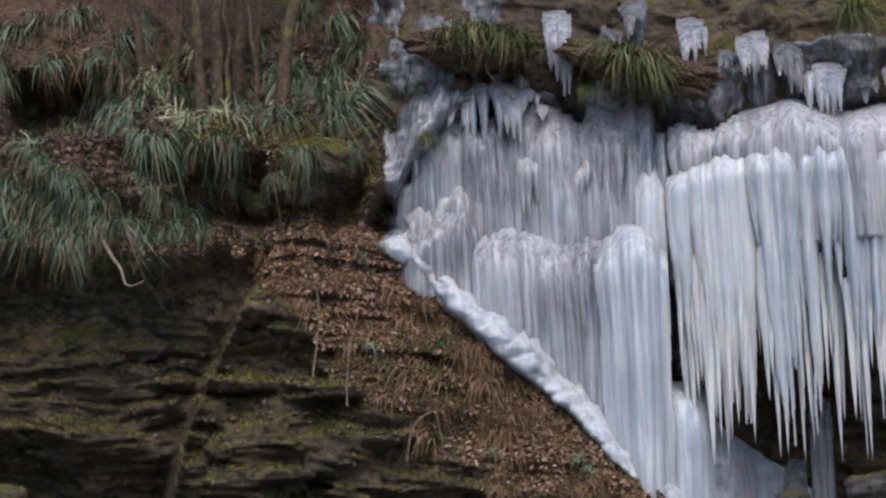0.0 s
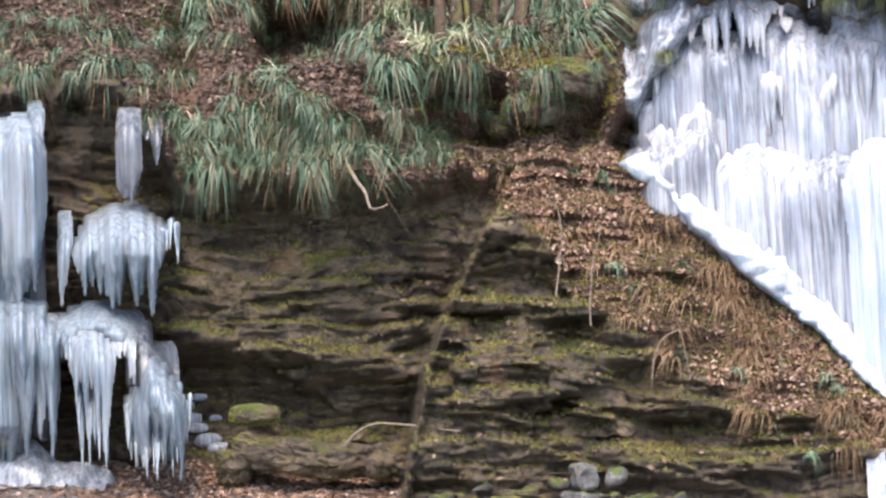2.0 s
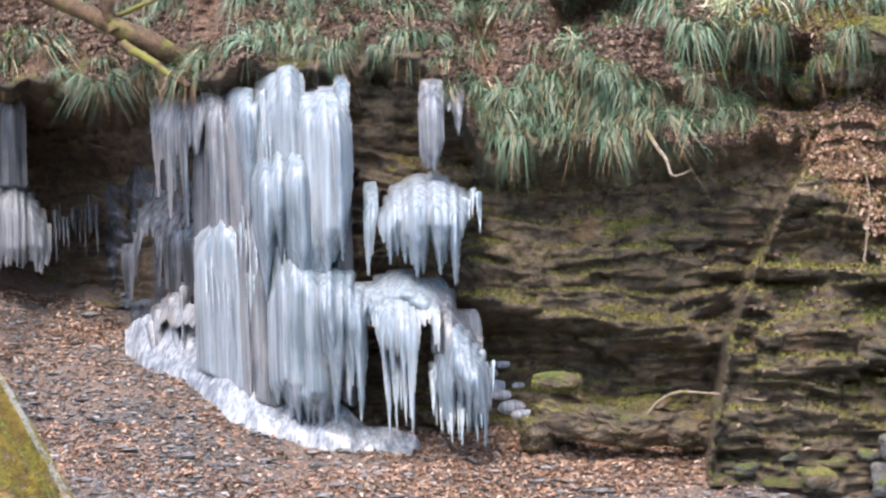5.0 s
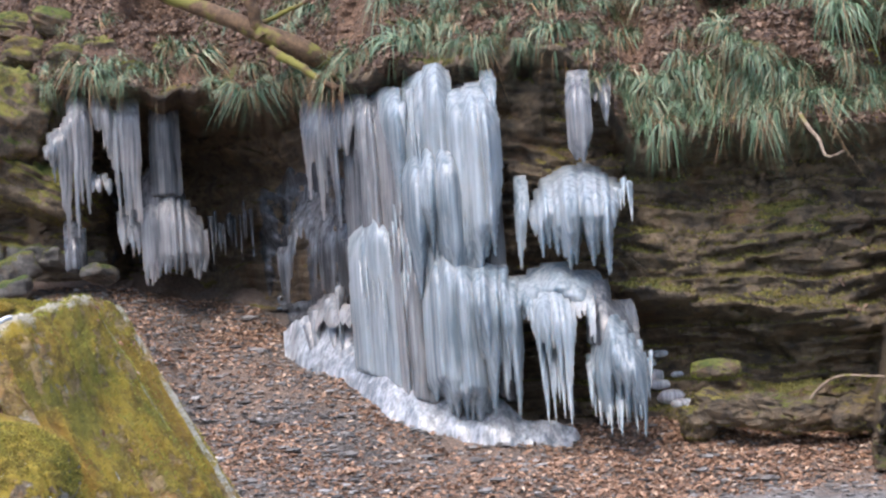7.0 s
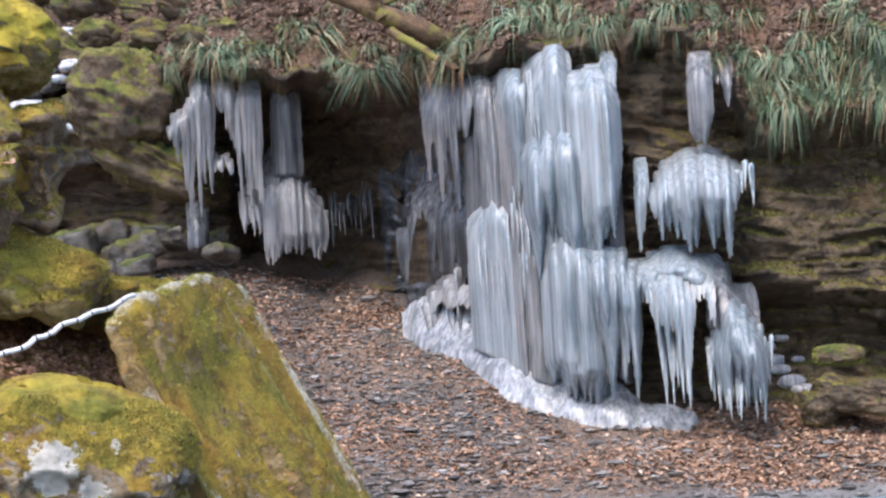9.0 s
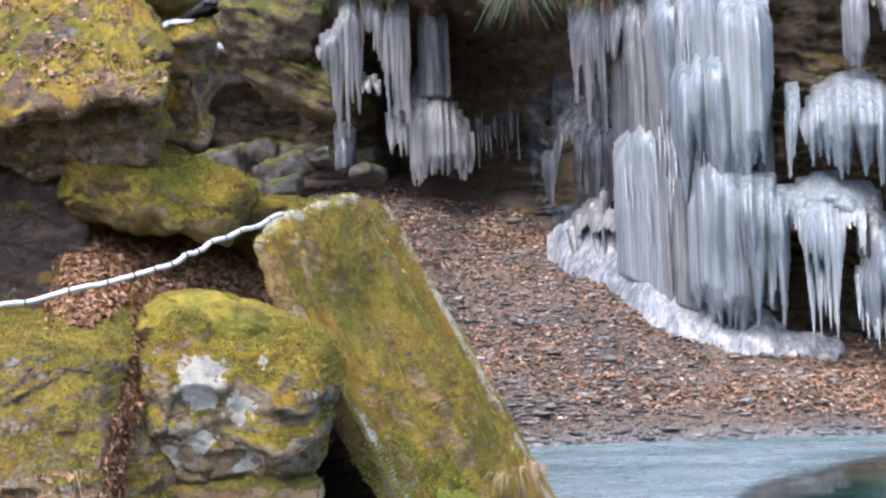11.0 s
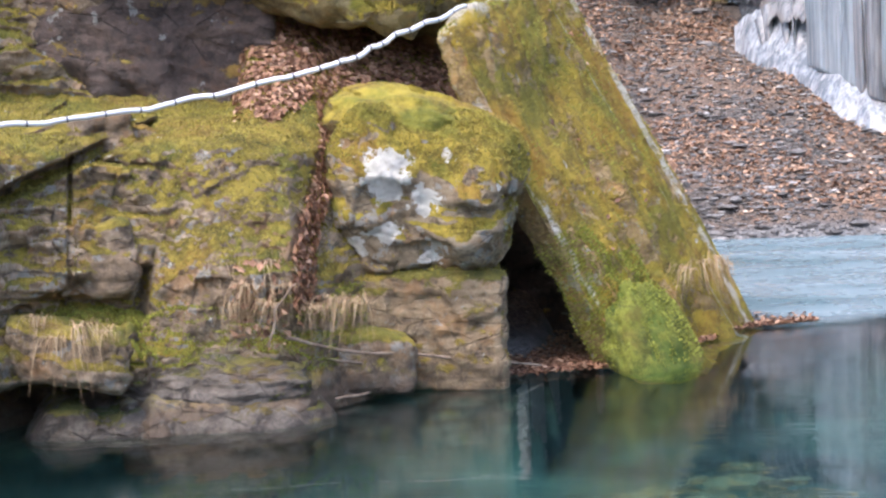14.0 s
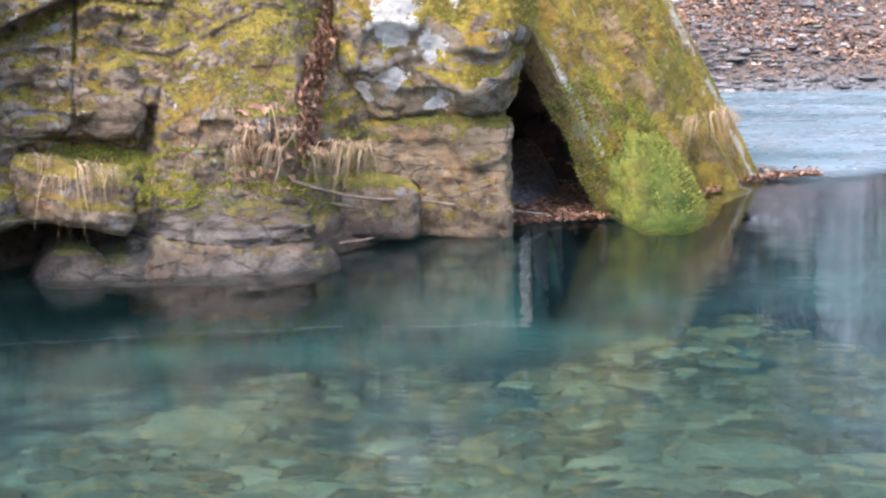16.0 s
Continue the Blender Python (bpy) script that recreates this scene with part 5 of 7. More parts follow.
def build_cave_falls():
    fall = thing("icefall", None, None, "greyish icicle fringe hanging over a dark hollow", "icefall")
    ice_sheet(fall, "ice_sheet", -10.8, -7.2, 4.3, 7.2, 0.5, 141, CLEAR_ICE, "dark clear ice on the back wall", -0.1)
    for k, (a0, a1, top, hem, teeth) in enumerate(((-10.6, -9.7, [(-10.6, 7.2), (-9.7, 7.6)], 5.4, 1.3), (-10.0, -9.0, [(-10.0, 7.6), (-9.4, 7.9), (-9.0, 7.7)], 4.8, 2.0), (-8.95, -8.3, 7.9, 6.1, 0.9), (-8.35, -7.5, 7.8, 5.1, 1.7), (-9.2, -8.5, 6.5, 5.7, 0.5))):
        ice_mass(fall, "curtain", a0, a1, top, hem, 0.0, r=31.9, depth=0.11, cell=0.05, teeth=teeth, jag=0.2, lean=0.9, mat=GREY_ICE, seed=60 + k)
    ice_mass(fall, "column", -10.0, -9.4, 5.3, 4.3, 0.0, r=32.2, depth=0.2, cell=0.09, mat=CLEAR_ICE, seed=66)
    fall = thing("icefall", None, None, "grey frozen trickle widening to a ribbed curtain", "icefall")
    ice_mass(fall, "column", -7.05, -6.3, 7.75, 5.6, 0.0, r=32.4, depth=0.2, cell=0.10, mat=GREY_ICE, seed=67)
    ice_mass(fall, "ice_hood", -7.8, -5.9, [(-7.8, 5.9), (-7.0, 6.3), (-5.9, 5.5)], 5.2, 0.0, r=32.4, depth=0.3, cell=0.16, mat=CLEAR_ICE, seed=68)
    ice_mass(fall, "curtain", -7.6, -5.5, [(-7.6, 5.9), (-6.6, 5.9), (-5.5, 5.35)], 4.0, 0.1, r=32.4, depth=0.18, cell=0.06, teeth=0.4, mat=GREY_ICE, seed=69)
    ice_mass(fall, "curtain", -8.3, -7.6, 5.5, 4.25, 0.0, r=32.3, depth=0.12, cell=0.055, teeth=0.8, mat=GREY_ICE, seed=70)
    hang(fall, -5.4, -4.0, 5.3, 4.2, 12, 0.045, r=33.0, out=0, mat=CLEAR_ICE, spread=0.6, seed=27)


build_main_fall()
build_cave_falls()


def build_great_fall():
    fall = thing("icefall", None, None, "great frozen waterfall with long white icicles", "icefall")
    m = ice_mass
    ice_sheet(fall, "ice_sheet", 22.9, 35.5, 3.2, 8.2, 0.55, 111, WHITE_GREY_ICE, "grey lumpy ice frozen on the rock", 0.55)
    ice_sheet(fall, "ice_sheet", 22.4, 33.5, 7.4, 11.0, 0.5, 113, GREY_ICE, "patchy ice between rock and grass", -0.28)
    ice_sheet(fall, "ice_sheet", 32.5, 44.0, 6.6, 8.5, 0.5, 117, GREY_ICE, "grey lumpy ice frozen on the rock", 0.2)
    m(fall, "curtain", 24.0, 28.8, [(24.0, 6.8), (25.5, 7.5), (28.8, 7.7)], [(24.0, 5.2), (28.8, 4.8)], 0.15, r=26.95, depth=0.34, cell=0.13, jag=0.35, lump=0.7, mat=LILAC_ICE, seed=150)
    m(fall, "curtain", 28.2, 33.2, [(28.2, 7.5), (33.2, 7.4)], 4.6, 0.15, r=26.95, depth=0.34, cell=0.13, jag=0.35, lump=0.7, mat=LILAC_ICE, seed=151)
    # rows of spikes under the ledges
    for k, (a0, a1, zt, zb) in enumerate(((33.55, 34.45, 8.95, 7.7), (34.7, 35.25, 8.45, 7.6), (35.45, 36.45, 8.65, 7.45), (36.65, 37.5, 8.45, 7.4), (37.5, 38.9, 8.1, 7.0), (39.3, 39.9, 7.8, 7.2), (40.1, 42.2, 8.0, 6.9), (31.6, 32.5, 9.3, 8.45), (29.0, 29.9, 9.2, 7.5), (40.5, 42.0, 8.9, 7.9))):
        m(fall, "curtain", a0, a1, zt, zb, 0.45, r=27.0, depth=0.16, cell=0.07, teeth=0.7, jag=0.06, lean=1.0, mat=GREY_ICE if k % 2 else LILAC_ICE, seed=100 + k)
    for k, (a0, a1, zt, zb, teeth, cell) in enumerate(((25.6, 29.0, [(25.6, 7.9), (27.3, 8.1), (29.0, 7.9)], [(25.8, 7.0), (26.8, 6.6), (29.0, 7.1)], 1.0, 0.08), (24.3, 25.2, 7.0, 6.2, 0.6, 0.08), (30.2, 31.8, 7.45, 5.6, 1.6, 0.09), (25.7, 26.8, 6.7, 4.8, 0.5, 0.1), (26.6, 27.7, 6.1, 4.4, 0.5, 0.1), (28.0, 30.4, [(28, 7.2), (29.2, 6.8), (30.4, 7.1)], 5.4, 0.8, 0.1), (24.2, 26.0, [(24.2, 6.3), (26.0, 6.7)], 5.4, 0.4, 0.12))):
        m(fall, "curtain", a0, a1, zt, zb, 0.42, r=26.95, depth=0.24, cell=cell, teeth=teeth, jag=0.15, mat=WHITE_GREY_ICE, lean=0.8, seed=120 + k)
    # smooth curtains down to the slide
    m(fall, "curtain", 23.9, 26.5, [(23.9, 5.8), (26.5, 6.2)], [(23.9, 4.7), (26.5, 3.9)], 0.5, r=26.9, depth=0.3, cell=0.12, mat=WHITE_GREY_ICE, seed=130)
    m(fall, "curtain", 26.2, 28.9, [(26.2, 5.7), (28.9, 5.6)], [(26.2, 3.9), (28.9, 2.8)], 0.6, r=26.9, depth=0.32, cell=0.10, mat=LILAC_ICE, seed=131)
    m(fall, "curtain", 28.2, 31.0, [(28.2, 5.5), (31.0, 5.5)], [(28.2, 2.9), (31.0, 1.9)], 0.65, r=26.9, depth=0.34, cell=0.11, mat=LILAC_ICE, seed=132)
    # the pillar, its stub and the ribs beside it
    m(fall, "pillar", 30.5, 32.6, [(30.5, 5.35), (31.2, 5.6), (32.0, 5.6), (32.6, 5.35)], [(30.5, 1.6), (32.6, 1.2)], 1.05, r=26.9, depth=0.55, cell=0.14, jag=0.04, lean=0.9, dome=0.45, lump=0.2, mat=WHITE_ICE, label="massive smooth white ice pillar", seed=133, narrow=0.1)
    m(fall, "pillar", 32.35, 33.8, [(32.35, 3.15), (33.8, 3.0)], 0.8, 0.7, r=26.9, depth=0.46, cell=0.18, jag=0.03, dome=0.3, lump=0.2, mat=WHITE_ICE, seed=134)
    m(fall, "curtain", 31.9, 32.8, 6.5, 3.7, 0.6, r=26.9, depth=0.22, cell=0.08, teeth=1.2, mat=WHITE_ICE, seed=135)
    # long curtains with spikes
    m(fall, "curtain", 33.0, 35.8, [(33.0, 7.2), (35.8, 7.3)], 5.0, 0.5, r=26.9, depth=0.3, cell=0.09, teeth=1.2, jag=0.15, mat=WHITE_GREY_ICE, seed=136)
    m(fall, "curtain", 32.9, 35.6, [(32.9, 6.8), (35.6, 7.0)], [(32.9, 3.5), (33.7, 2.6), (34.2, 1.7), (34.8, 1.6), (35.6, 3.4)], 0.75, r=26.9, depth=0.28, cell=0.09, teeth=2.2, jag=0.2, mat=WHITE_ICE, lean=1.2, seed=137)
    m(fall, "ice_shelf", 35.6, 43.0, [(35.6, 7.4), (37.0, 7.55), (39.0, 7.2), (41.0, 7.4), (43.0, 7.1)], 5.0, 0.6, r=26.9, depth=0.5, cell=0.26, jag=0.12, lean=1.1, dome=0.6, lump=0.45, mat=WHITE_GREY_ICE, label="bulging blue-white head of the long curtain", seed=138)
    m(fall, "curtain", 35.55, 43.0, 6.95, [(35.55, 3.0), (36.4, 2.1), (43.0, 1.8)], 0.85, r=26.9, depth=0.34, cell=0.09, teeth=2.9, jag=0.1, mat=WHITE_ICE, lean=1.3, seed=139)
    for i in range(46):
        a = 35.4 + 7.2 * (i + RNG.uniform(0.1, 0.9)) / 46
        rr, top, ln, k = 26.0 + RNG.normal(0, 0.1), RNG.uniform(4.3, 6.0), RNG.uniform(1.2, 3.4), RNG.uniform(0.05, 0.12)
        ic = new("icicle", UNIT_ICICLES[i % 5])
        ic.matrix_basis = rooted(a, rr, top, min(ln, top - 1.8), k, RNG.uniform(0, 6))
        ic.parent = fall
    for i in range(20):
        a = 33.0 + 2.4 * (i + RNG.uniform(0.1, 0.9)) / 20
        rr, top, k = 26.0 + RNG.normal(0, 0.1), RNG.uniform(3.8, 5.6), RNG.uniform(0.05, 0.11)
        ic = new("icicle", UNIT_ICICLES[i % 5])
        ic.matrix_basis = rooted(a, rr, top, RNG.uniform(1.4, top - 1.6), k, RNG.uniform(0, 6))
        ic.parent = fall
    m(fall, "pillar", 37.05, 37.75, 2.9, 0.8, -0.2, r=26.9, depth=0.2, cell=0.09, mat=GREY_ICE, seed=140)
    m(fall, "curtain", 36.2, 36.8, 1.9, 0.8, -0.2, r=26.9, depth=0.18, cell=0.08, mat=GREY_ICE, seed=141)
    # the ramp: a lumpy slide of ice down the buttress's flank
    Z, V = np.meshgrid(np.linspace(5.35, 0.8, 190), np.linspace(0, 1, 44), indexing="ij")
    wide = table(Z, [(0.8, 4.4), (2, 4.0), (4, 3.4), (5.2, 2.2), (6.6, 0.9)])
    A = ramp_az(Z) - 0.1 + 0.30 * fbm(Z * 1.1, 0 * Z, 0 * Z, 4, 97) + 0.08 * fbm(Z * 6, 0 * Z, 0 * Z, 3, 94) + wide * V
    zz = Z + 0.38 * V
    x = A * 0.47
    thick = 0.12 + 1.3 * table(Z, [(0.8, 1.0), (3.4, 1.0), (4.4, 0.6), (5.35, 0.25)]) * np.sin(np.pi * np.clip(V * 0.85, 0.0, 1)) ** 0.8 + 0.15 * fbm(x * 1.5, zz * 1.5, 0 * A, 4, 95) + 0.05 * fbm(x * 7, zz * 7, 0 * A, 3, 96)
    r = cliff_r(A, zz, False) - thick * sstep(0, 0.06, V) + 0.25 * sstep(0.05, 0.0, V)
    part("ramp", mesh_from("ramp", polar(A, r, zz), grid_faces(190, 44)), SNOWY, fall, "white slide of lumpy ice down the rock flank")
    A, V = np.meshgrid(np.linspace(30.6, 37.2, 150), np.linspace(0, 1, 50), indexing="ij")
    r = 25.6 - table(A, [(30.6, 1.3), (33, 2.2), (35, 2.0), (37.2, 0.9)]) * V + 0.25 * fbm(A * 0.4, V, 0 * A, 3, 98)
    high = table(A, [(30.6, 1.5), (32, 1.25), (34, 0.75), (36, 0.35), (37.2, 0.05)])
    p = ground_pt(A, r)
    p[..., 2] += high * np.clip(1 - V, 0, 1) ** 1.1 - 0.05 + 0.10 * fbm(A * 0.6, V * 3, 0 * A, 4, 99) - 0.3 * sstep(0.93, 1.0, V)
    part("fan", mesh_from("fan", p, grid_faces(150, 50)[:, ::-1]), SNOWY, fall, "white fan of ice at the foot of the slide")


build_great_fall()


# ------------------------------------------------------------------ sedge tufts
def blades_mesh(name, count, length, seed, droop=1.0, width=0.011, spread=1.0):
    rng = np.random.default_rng(seed)
    seg = 6
    t = np.linspace(0, 1, seg + 1)
    verts, faces = [], []
    for i in range(count):
        a, ln = rng.uniform(0, 2 * np.pi), length * rng.uniform(0.35, 1.15)
        lift = rng.uniform(0.3, 1.25)
        reach = ln * (0.35 + 0.5 * rng.uniform()) * spread
        h = ln * (lift * t - droop * (0.6 + 0.8 * rng.uniform()) * t ** 2)
        d = reach * (t + 0.15 * np.sin(t * 3))
        ox, oy = rng.normal(0, 0.07, 2)
        w = width * (1 - t ** 2.5 * 0.95) * rng.uniform(0.7, 1.3)
        px, py = -np.sin(a), np.cos(a)
        cx, cy = ox + d * np.cos(a), oy + d * np.sin(a)
        verts.append(np.stack([np.stack([cx + px * w, cy + py * w, h], -1), np.stack([cx - px * w, cy - py * w, h + 0.3 * w], -1)], 1).reshape(-1, 3))
        b = i * (seg + 1) * 2
        faces += [(b + 2 * k, b + 2 * k + 1, b + 2 * k + 3, b + 2 * k + 2) for k in range(seg)]
    return mesh_from(name, np.concatenate(verts), faces)


def build_tufts():
    protos = []
    for k in range(4):
        me, dead = blades_mesh("leaf_crown", 170, 0.50 + 0.04 * k, 50 + k, 1.1 + 0.15 * k, 0.0085, 1.15), blades_mesh("dead_skirt", 60, 0.52, 70 + k, 1.8, 0.008, 0.9)
        me.materials.append(BLADE)
        dead.materials.append(STRAW)
        protos.append((me, dead))
    pale = blades_mesh("leaf_crown", 120, 0.6, 58, 1.1, 0.010, 1.2)
    pale.materials.append(SUNLIT_BLADE)
    rng = np.random.default_rng(12)
    spots = []
    def band(a0, a1, n, up0, up1, s0=0.75, s1=1.15):
        for i in range(n):
            a = a0 + (a1 - a0) * (i + rng.uniform(0, 1)) / n
            spots.append((a, float(lip_z(a)) + rng.uniform(up0, up1), rng.uniform(s0, s1)))
    band(8.3, 17.6, 22, 0.2, 0.6, 0.65, 1.0)
    band(8.3, 17.5, 18, 0.45, 1.0)
    band(8.0, 14.0, 14, 0.9, 1.9)
    band(15.5, 22.6, 13, 1.6, 2.2, 0.9, 1.35)
    band(15.0, 22.8, 24, 2.1, 3.3, 0.9, 1.35)
    band(9.0, 15.5, 12, 3.2, 4.6, 0.9, 1.3)
    band(15.0, 22.0, 10, 3.3, 4.6, 0.9, 1.3)
    band(18.0, 22.8, 10, 0.6, 1.3)
    band(11.0, 15.5, 9, 2.2, 3.4)
    band(8.3, 17.6, 16, 0.35, 1.1, 0.7, 1.1)
    band(2.0, 16.0, 26, 0.9, 3.2, 0.7, 1.1)
    band(16.0, 22.8, 10, 2.4, 4.2, 0.8, 1.2)
    band(8.3, 17.6, 20, 0.3, 1.1, 0.8, 1.2)
    band(15.0, 22.8, 24, 1.4, 3.2, 0.8, 1.3)
    band(9.0, 16.0, 16, 1.4, 4.2, 0.8, 1.3)
    band(2.0, 8.0, 12, 0.1, 0.9, 0.7, 1.1)
    band(-5.5, -0.6, 14, 0.0, 0.45)
    band(-1.0, 8.2, 20, 0.05, 0.5)
    band(0.5, 8.5, 16, 0.5, 1.3)
    band(-11.0, -6.5, 12, 0.0, 0.5)
    band(-10.0, -0.5, 16, 0.5, 1.8, 0.7, 1.2)
    band(-3.0, 7.0, 12, 1.3, 3.0, 0.7, 1.2)
    for a, el, r, s in ((26.3, 13.9, 27.2, 1.3), (27.2, 13.4, 27.2, 1.1), (31.7, 12.5, 26.8, 1.4), (32.2, 12.2, 26.7, 1.2), (39.2, 13.3, 27.0, 1.1), (25.0, 12.0, 27.0, 0.7), (24.6, 10.8, 26.9, 0.5), (28.9, 12.9, 27.2, 0.8)):
        p = spot(a, el, r)
        spots.append((a, p.z, s))
    for i, (a, z, s) in enumerate(spots):
        if i % 9 == 8:
            continue
        p = cliff_spot(a, z, 0.02)
        tuft = thing("sedge_tuft", None, None, "drooping evergreen sedge tuft with brown dead blades on the bank", "grass tuft", "sedge tufts on the bank")
        s = s * RNG.uniform(0.55, 1.1)
        tuft.matrix_basis = Matrix.LocRotScale(tuple(p), Euler((0.15 + RNG.normal(0, 0.25), RNG.normal(0, 0.25), RNG.uniform(0, 6.28))), (s, s, s * RNG.uniform(0.85, 1.2)))
        me, dead = protos[i % 4]
        # Some tufts in the sun spot take the crown with sunlight in its colour.
        if 15.6 < a < 18.6 and z > 7.0 and i % 3 == 0:
            me = pale
        part("leaf_crown", me, None, tuft)
        part("dead_skirt", dead, None, tuft, "brown dead blades hanging below")


build_tufts()


def build_earth_mound():
    """The leafy earth mound that hangs over the middle of the great fall, with its sedge."""
    at = polar(np.array(32.2), 26.55, 7.95)
    stone("earth_mound", boulder_mesh("earth_mound", (2.4, 1.2, 0.6), 171, 2.2, 0.34, 0.0, 90, 50), SOIL, tuple(at), (14, 17, -32), "leafy earth mound hanging over the great icefall")
    at = polar(np.array(26.7), 26.6, 8.45)
    stone("earth_mound", boulder_mesh("earth_mound", (2.0, 1.2, 0.7), 172, 2.2, 0.34, 0.0, 90, 50), SOIL, tuple(at), (14, 4, -27), "leafy earth mound over the frozen ledges")
    rng = np.random.default_rng(66)
    crowns = [blades_mesh("leaf_crown", 260, 0.48, 180 + k, 1.2, 0.007, 1.25) for k in range(2)]
    for me in crowns:
        me.materials.append(MEADOW)
    for a, z, r, k in ((31.9, 8.0, 26.0, 1.5), (32.5, 7.85, 25.95, 1.4), (31.3, 8.2, 26.1, 1.1), (33.0, 7.7, 26.0, 1.0), (25.9, 8.5, 26.1, 1.0), (26.7, 8.55, 26.05, 1.3), (27.5, 8.5, 26.1, 1.2), (28.2, 8.4, 26.1, 0.9), (39.3, 8.5, 26.3, 1.2), (24.9, 7.0, 26.3, 0.6), (30.4, 7.6, 26.2, 0.6)):
        tuft = thing("sedge_tuft", None, None, "bright green sedge tuft hanging over the great icefall", "grass tuft", "sedge tufts over the icefall")
        tuft.matrix_basis = Matrix.LocRotScale(tuple(polar(np.array(a), r, z)), Euler((0.25, 0, rng.uniform(0, 6))), (k, k, k))
        part("leaf_crown", crowns[int(k * 10) % 2], None, tuft)


build_earth_mound()


# ------------------------------------------------------------------ leaves, pebbles
def strewn(name, pts, nrms, size, rng, mat, label, category, curl=0.35):
    """Small bent leaves lying on a surface."""
    n = len(pts)
    nrms = nrms + rng.normal(0, curl, (n, 3))
    nrms /= np.linalg.norm(nrms, axis=1, keepdims=True)
    h = rng.normal(0, 1, (n, 3))
    u = np.cross(nrms, h)
    u /= np.linalg.norm(u, axis=1, keepdims=True)
    v = np.cross(nrms, u)
    s = size * rng.uniform(0.5, 1.3, n)[:, None]
    p = pts + nrms * rng.uniform(0.003, 0.03, (n, 1))
    a, b = p - u * s * 0.62, p + u * s * 0.62
    lift = nrms * s * rng.uniform(0.0, 0.35, (n, 1))
    verts = np.stack([a, p + v * s * 0.36 + lift, b, p - v * s * 0.36 + lift], 1).reshape(-1, 3)
    i = np.arange(n)[:, None] * 4
    faces = np.concatenate([i + np.array([[0, 2, 1]]), i + np.array([[0, 3, 2]])], 0)
    return thing(name, mesh_from(name, verts, faces, False), mat, label, category, kind="stuff")


def build_litter():
    rng = np.random.default_rng(5)
    a = rng.uniform(-13, 30, 125000)
    r = rng.uniform(22.6, 34, 125000)
    p = ground_pt(a, r)
    dens = 0.6 + 0.9 * fbm(p[:, 0] * 0.6, p[:, 1] * 0.6, 0 * a, 3, 15) + 0.35 * sstep(0, 6, a)
    keep = (r < wall_r(a)) & (rng.uniform(0, 1, len(a)) < np.clip(dens, 0.12, 1)) & (r > shore_r(a) + 0.45 + 0.5 * vnoise(a * 0.8, 0 * a, 0 * a, 33) + rng.exponential(0.35, len(a)))
    strewn("leaf_litter", p[keep], np.tile([0, -0.2, 1.0], (keep.sum(), 1)), 0.075, rng, LEAF, "brown fallen leaves strewn over the gravel", "leaves")
    # on the bank above the cliff and on the buttress
    a = np.concatenate([rng.uniform(-16.5, 24, 90000), rng.uniform(15, 33, 40000)])
    z = np.concatenate([lip_z(a[:90000]) - 0.5 + 4.1 * rng.uniform(0, 1, 90000), rng.uniform(0.6, 5.6, 40000)])
    e = 0.04
    p = cliff_spot(a, z)
    da, dz = cliff_spot(a + e, z) - p, cliff_spot(a, z + e) - p
    nr = np.cross(da, dz)
    nr /= np.linalg.norm(nr, axis=1, keepdims=True)
    nr *= np.sign(-(nr * p * [1, 1, 0]).sum(1))[:, None]
    on_bank = z > lip_z(a) + 0.05 - 0.5 * sstep(17.0, 19.5, a)
    patch = fbm(p[:, 0] * 0.7, p[:, 1] * 0.7, p[:, 2] * 0.7, 3, 19)
    slope = (leaf_zone(a, z) > 0.45) & (nr[:, 2] > 0.0) & (patch + 0.4 * fbm(p[:, 0] * 2.5, p[:, 1] * 2.5, p[:, 2] * 2.5, 2, 23) > 0.16 - 0.7 * (rng.uniform(0, 1, len(a)) < 0.16)) & (z < lip_z(a) + 0.3)
    strewn("leaf_litter", p[slope], nr[slope], 0.075, rng, LEAF, "reddish dead leaves covering the slope under the ice slide", "leaves")
    keep = (on_bank & (nr[:, 2] > 0.3) & (patch > -0.25) & (a < 24) & ~slope) | ((nr[:, 2] > 0.72) & (rng.uniform(0, 1, len(a)) < 0.15) & ~slope)
    strewn("leaf_litter", p[keep], nr[keep], 0.085, rng, BANK_LEAF, "brown dead leaves caught on the rocky bank", "leaves")
    # on the outcrop
    a = rng.uniform(-28, -10.5, 40000)
    z = rng.uniform(0.4, 2.9, 40000)
    q = polar(a, outcrop_r(a, z) - 0.06 * (np.abs(a + 17.35 - 0.75 * (z - 1.1) - 0.25 * np.sin(z * 4.5)) < 0.38), z)
    da, dz = polar(a + e, outcrop_r(a + e, z), z) - q, polar(a, outcrop_r(a, z + e), z + e) - q
    nr = np.cross(da, dz)
    nr /= np.linalg.norm(nr, axis=1, keepdims=True)
    nr *= np.sign(-(nr * q * [1, 1, 0]).sum(1))[:, None]
    gully = np.abs(a + 17.35 - 0.75 * (z - 1.1) - 0.25 * np.sin(z * 4.5)) < 0.38
    keep = ((nr[:, 2] > 0.3) & (z > 2.02 + 0.12 * fbm(a, z * 3, 0 * a, 2, 5)) & (a > -19.6)) | (gully & (z < 2.1) & (z > 0.7)) | ((np.abs(a + 18.8) < 1.2) & (np.abs(z - 0.75) < 0.3) & (rng.uniform(0, 1, len(a)) < 0.08))
    strewn("leaf_litter", q[keep], nr[keep], 0.055, rng, RED_LEAF, "reddish brown leaves lying in a rock gully", "leaves")


build_litter()


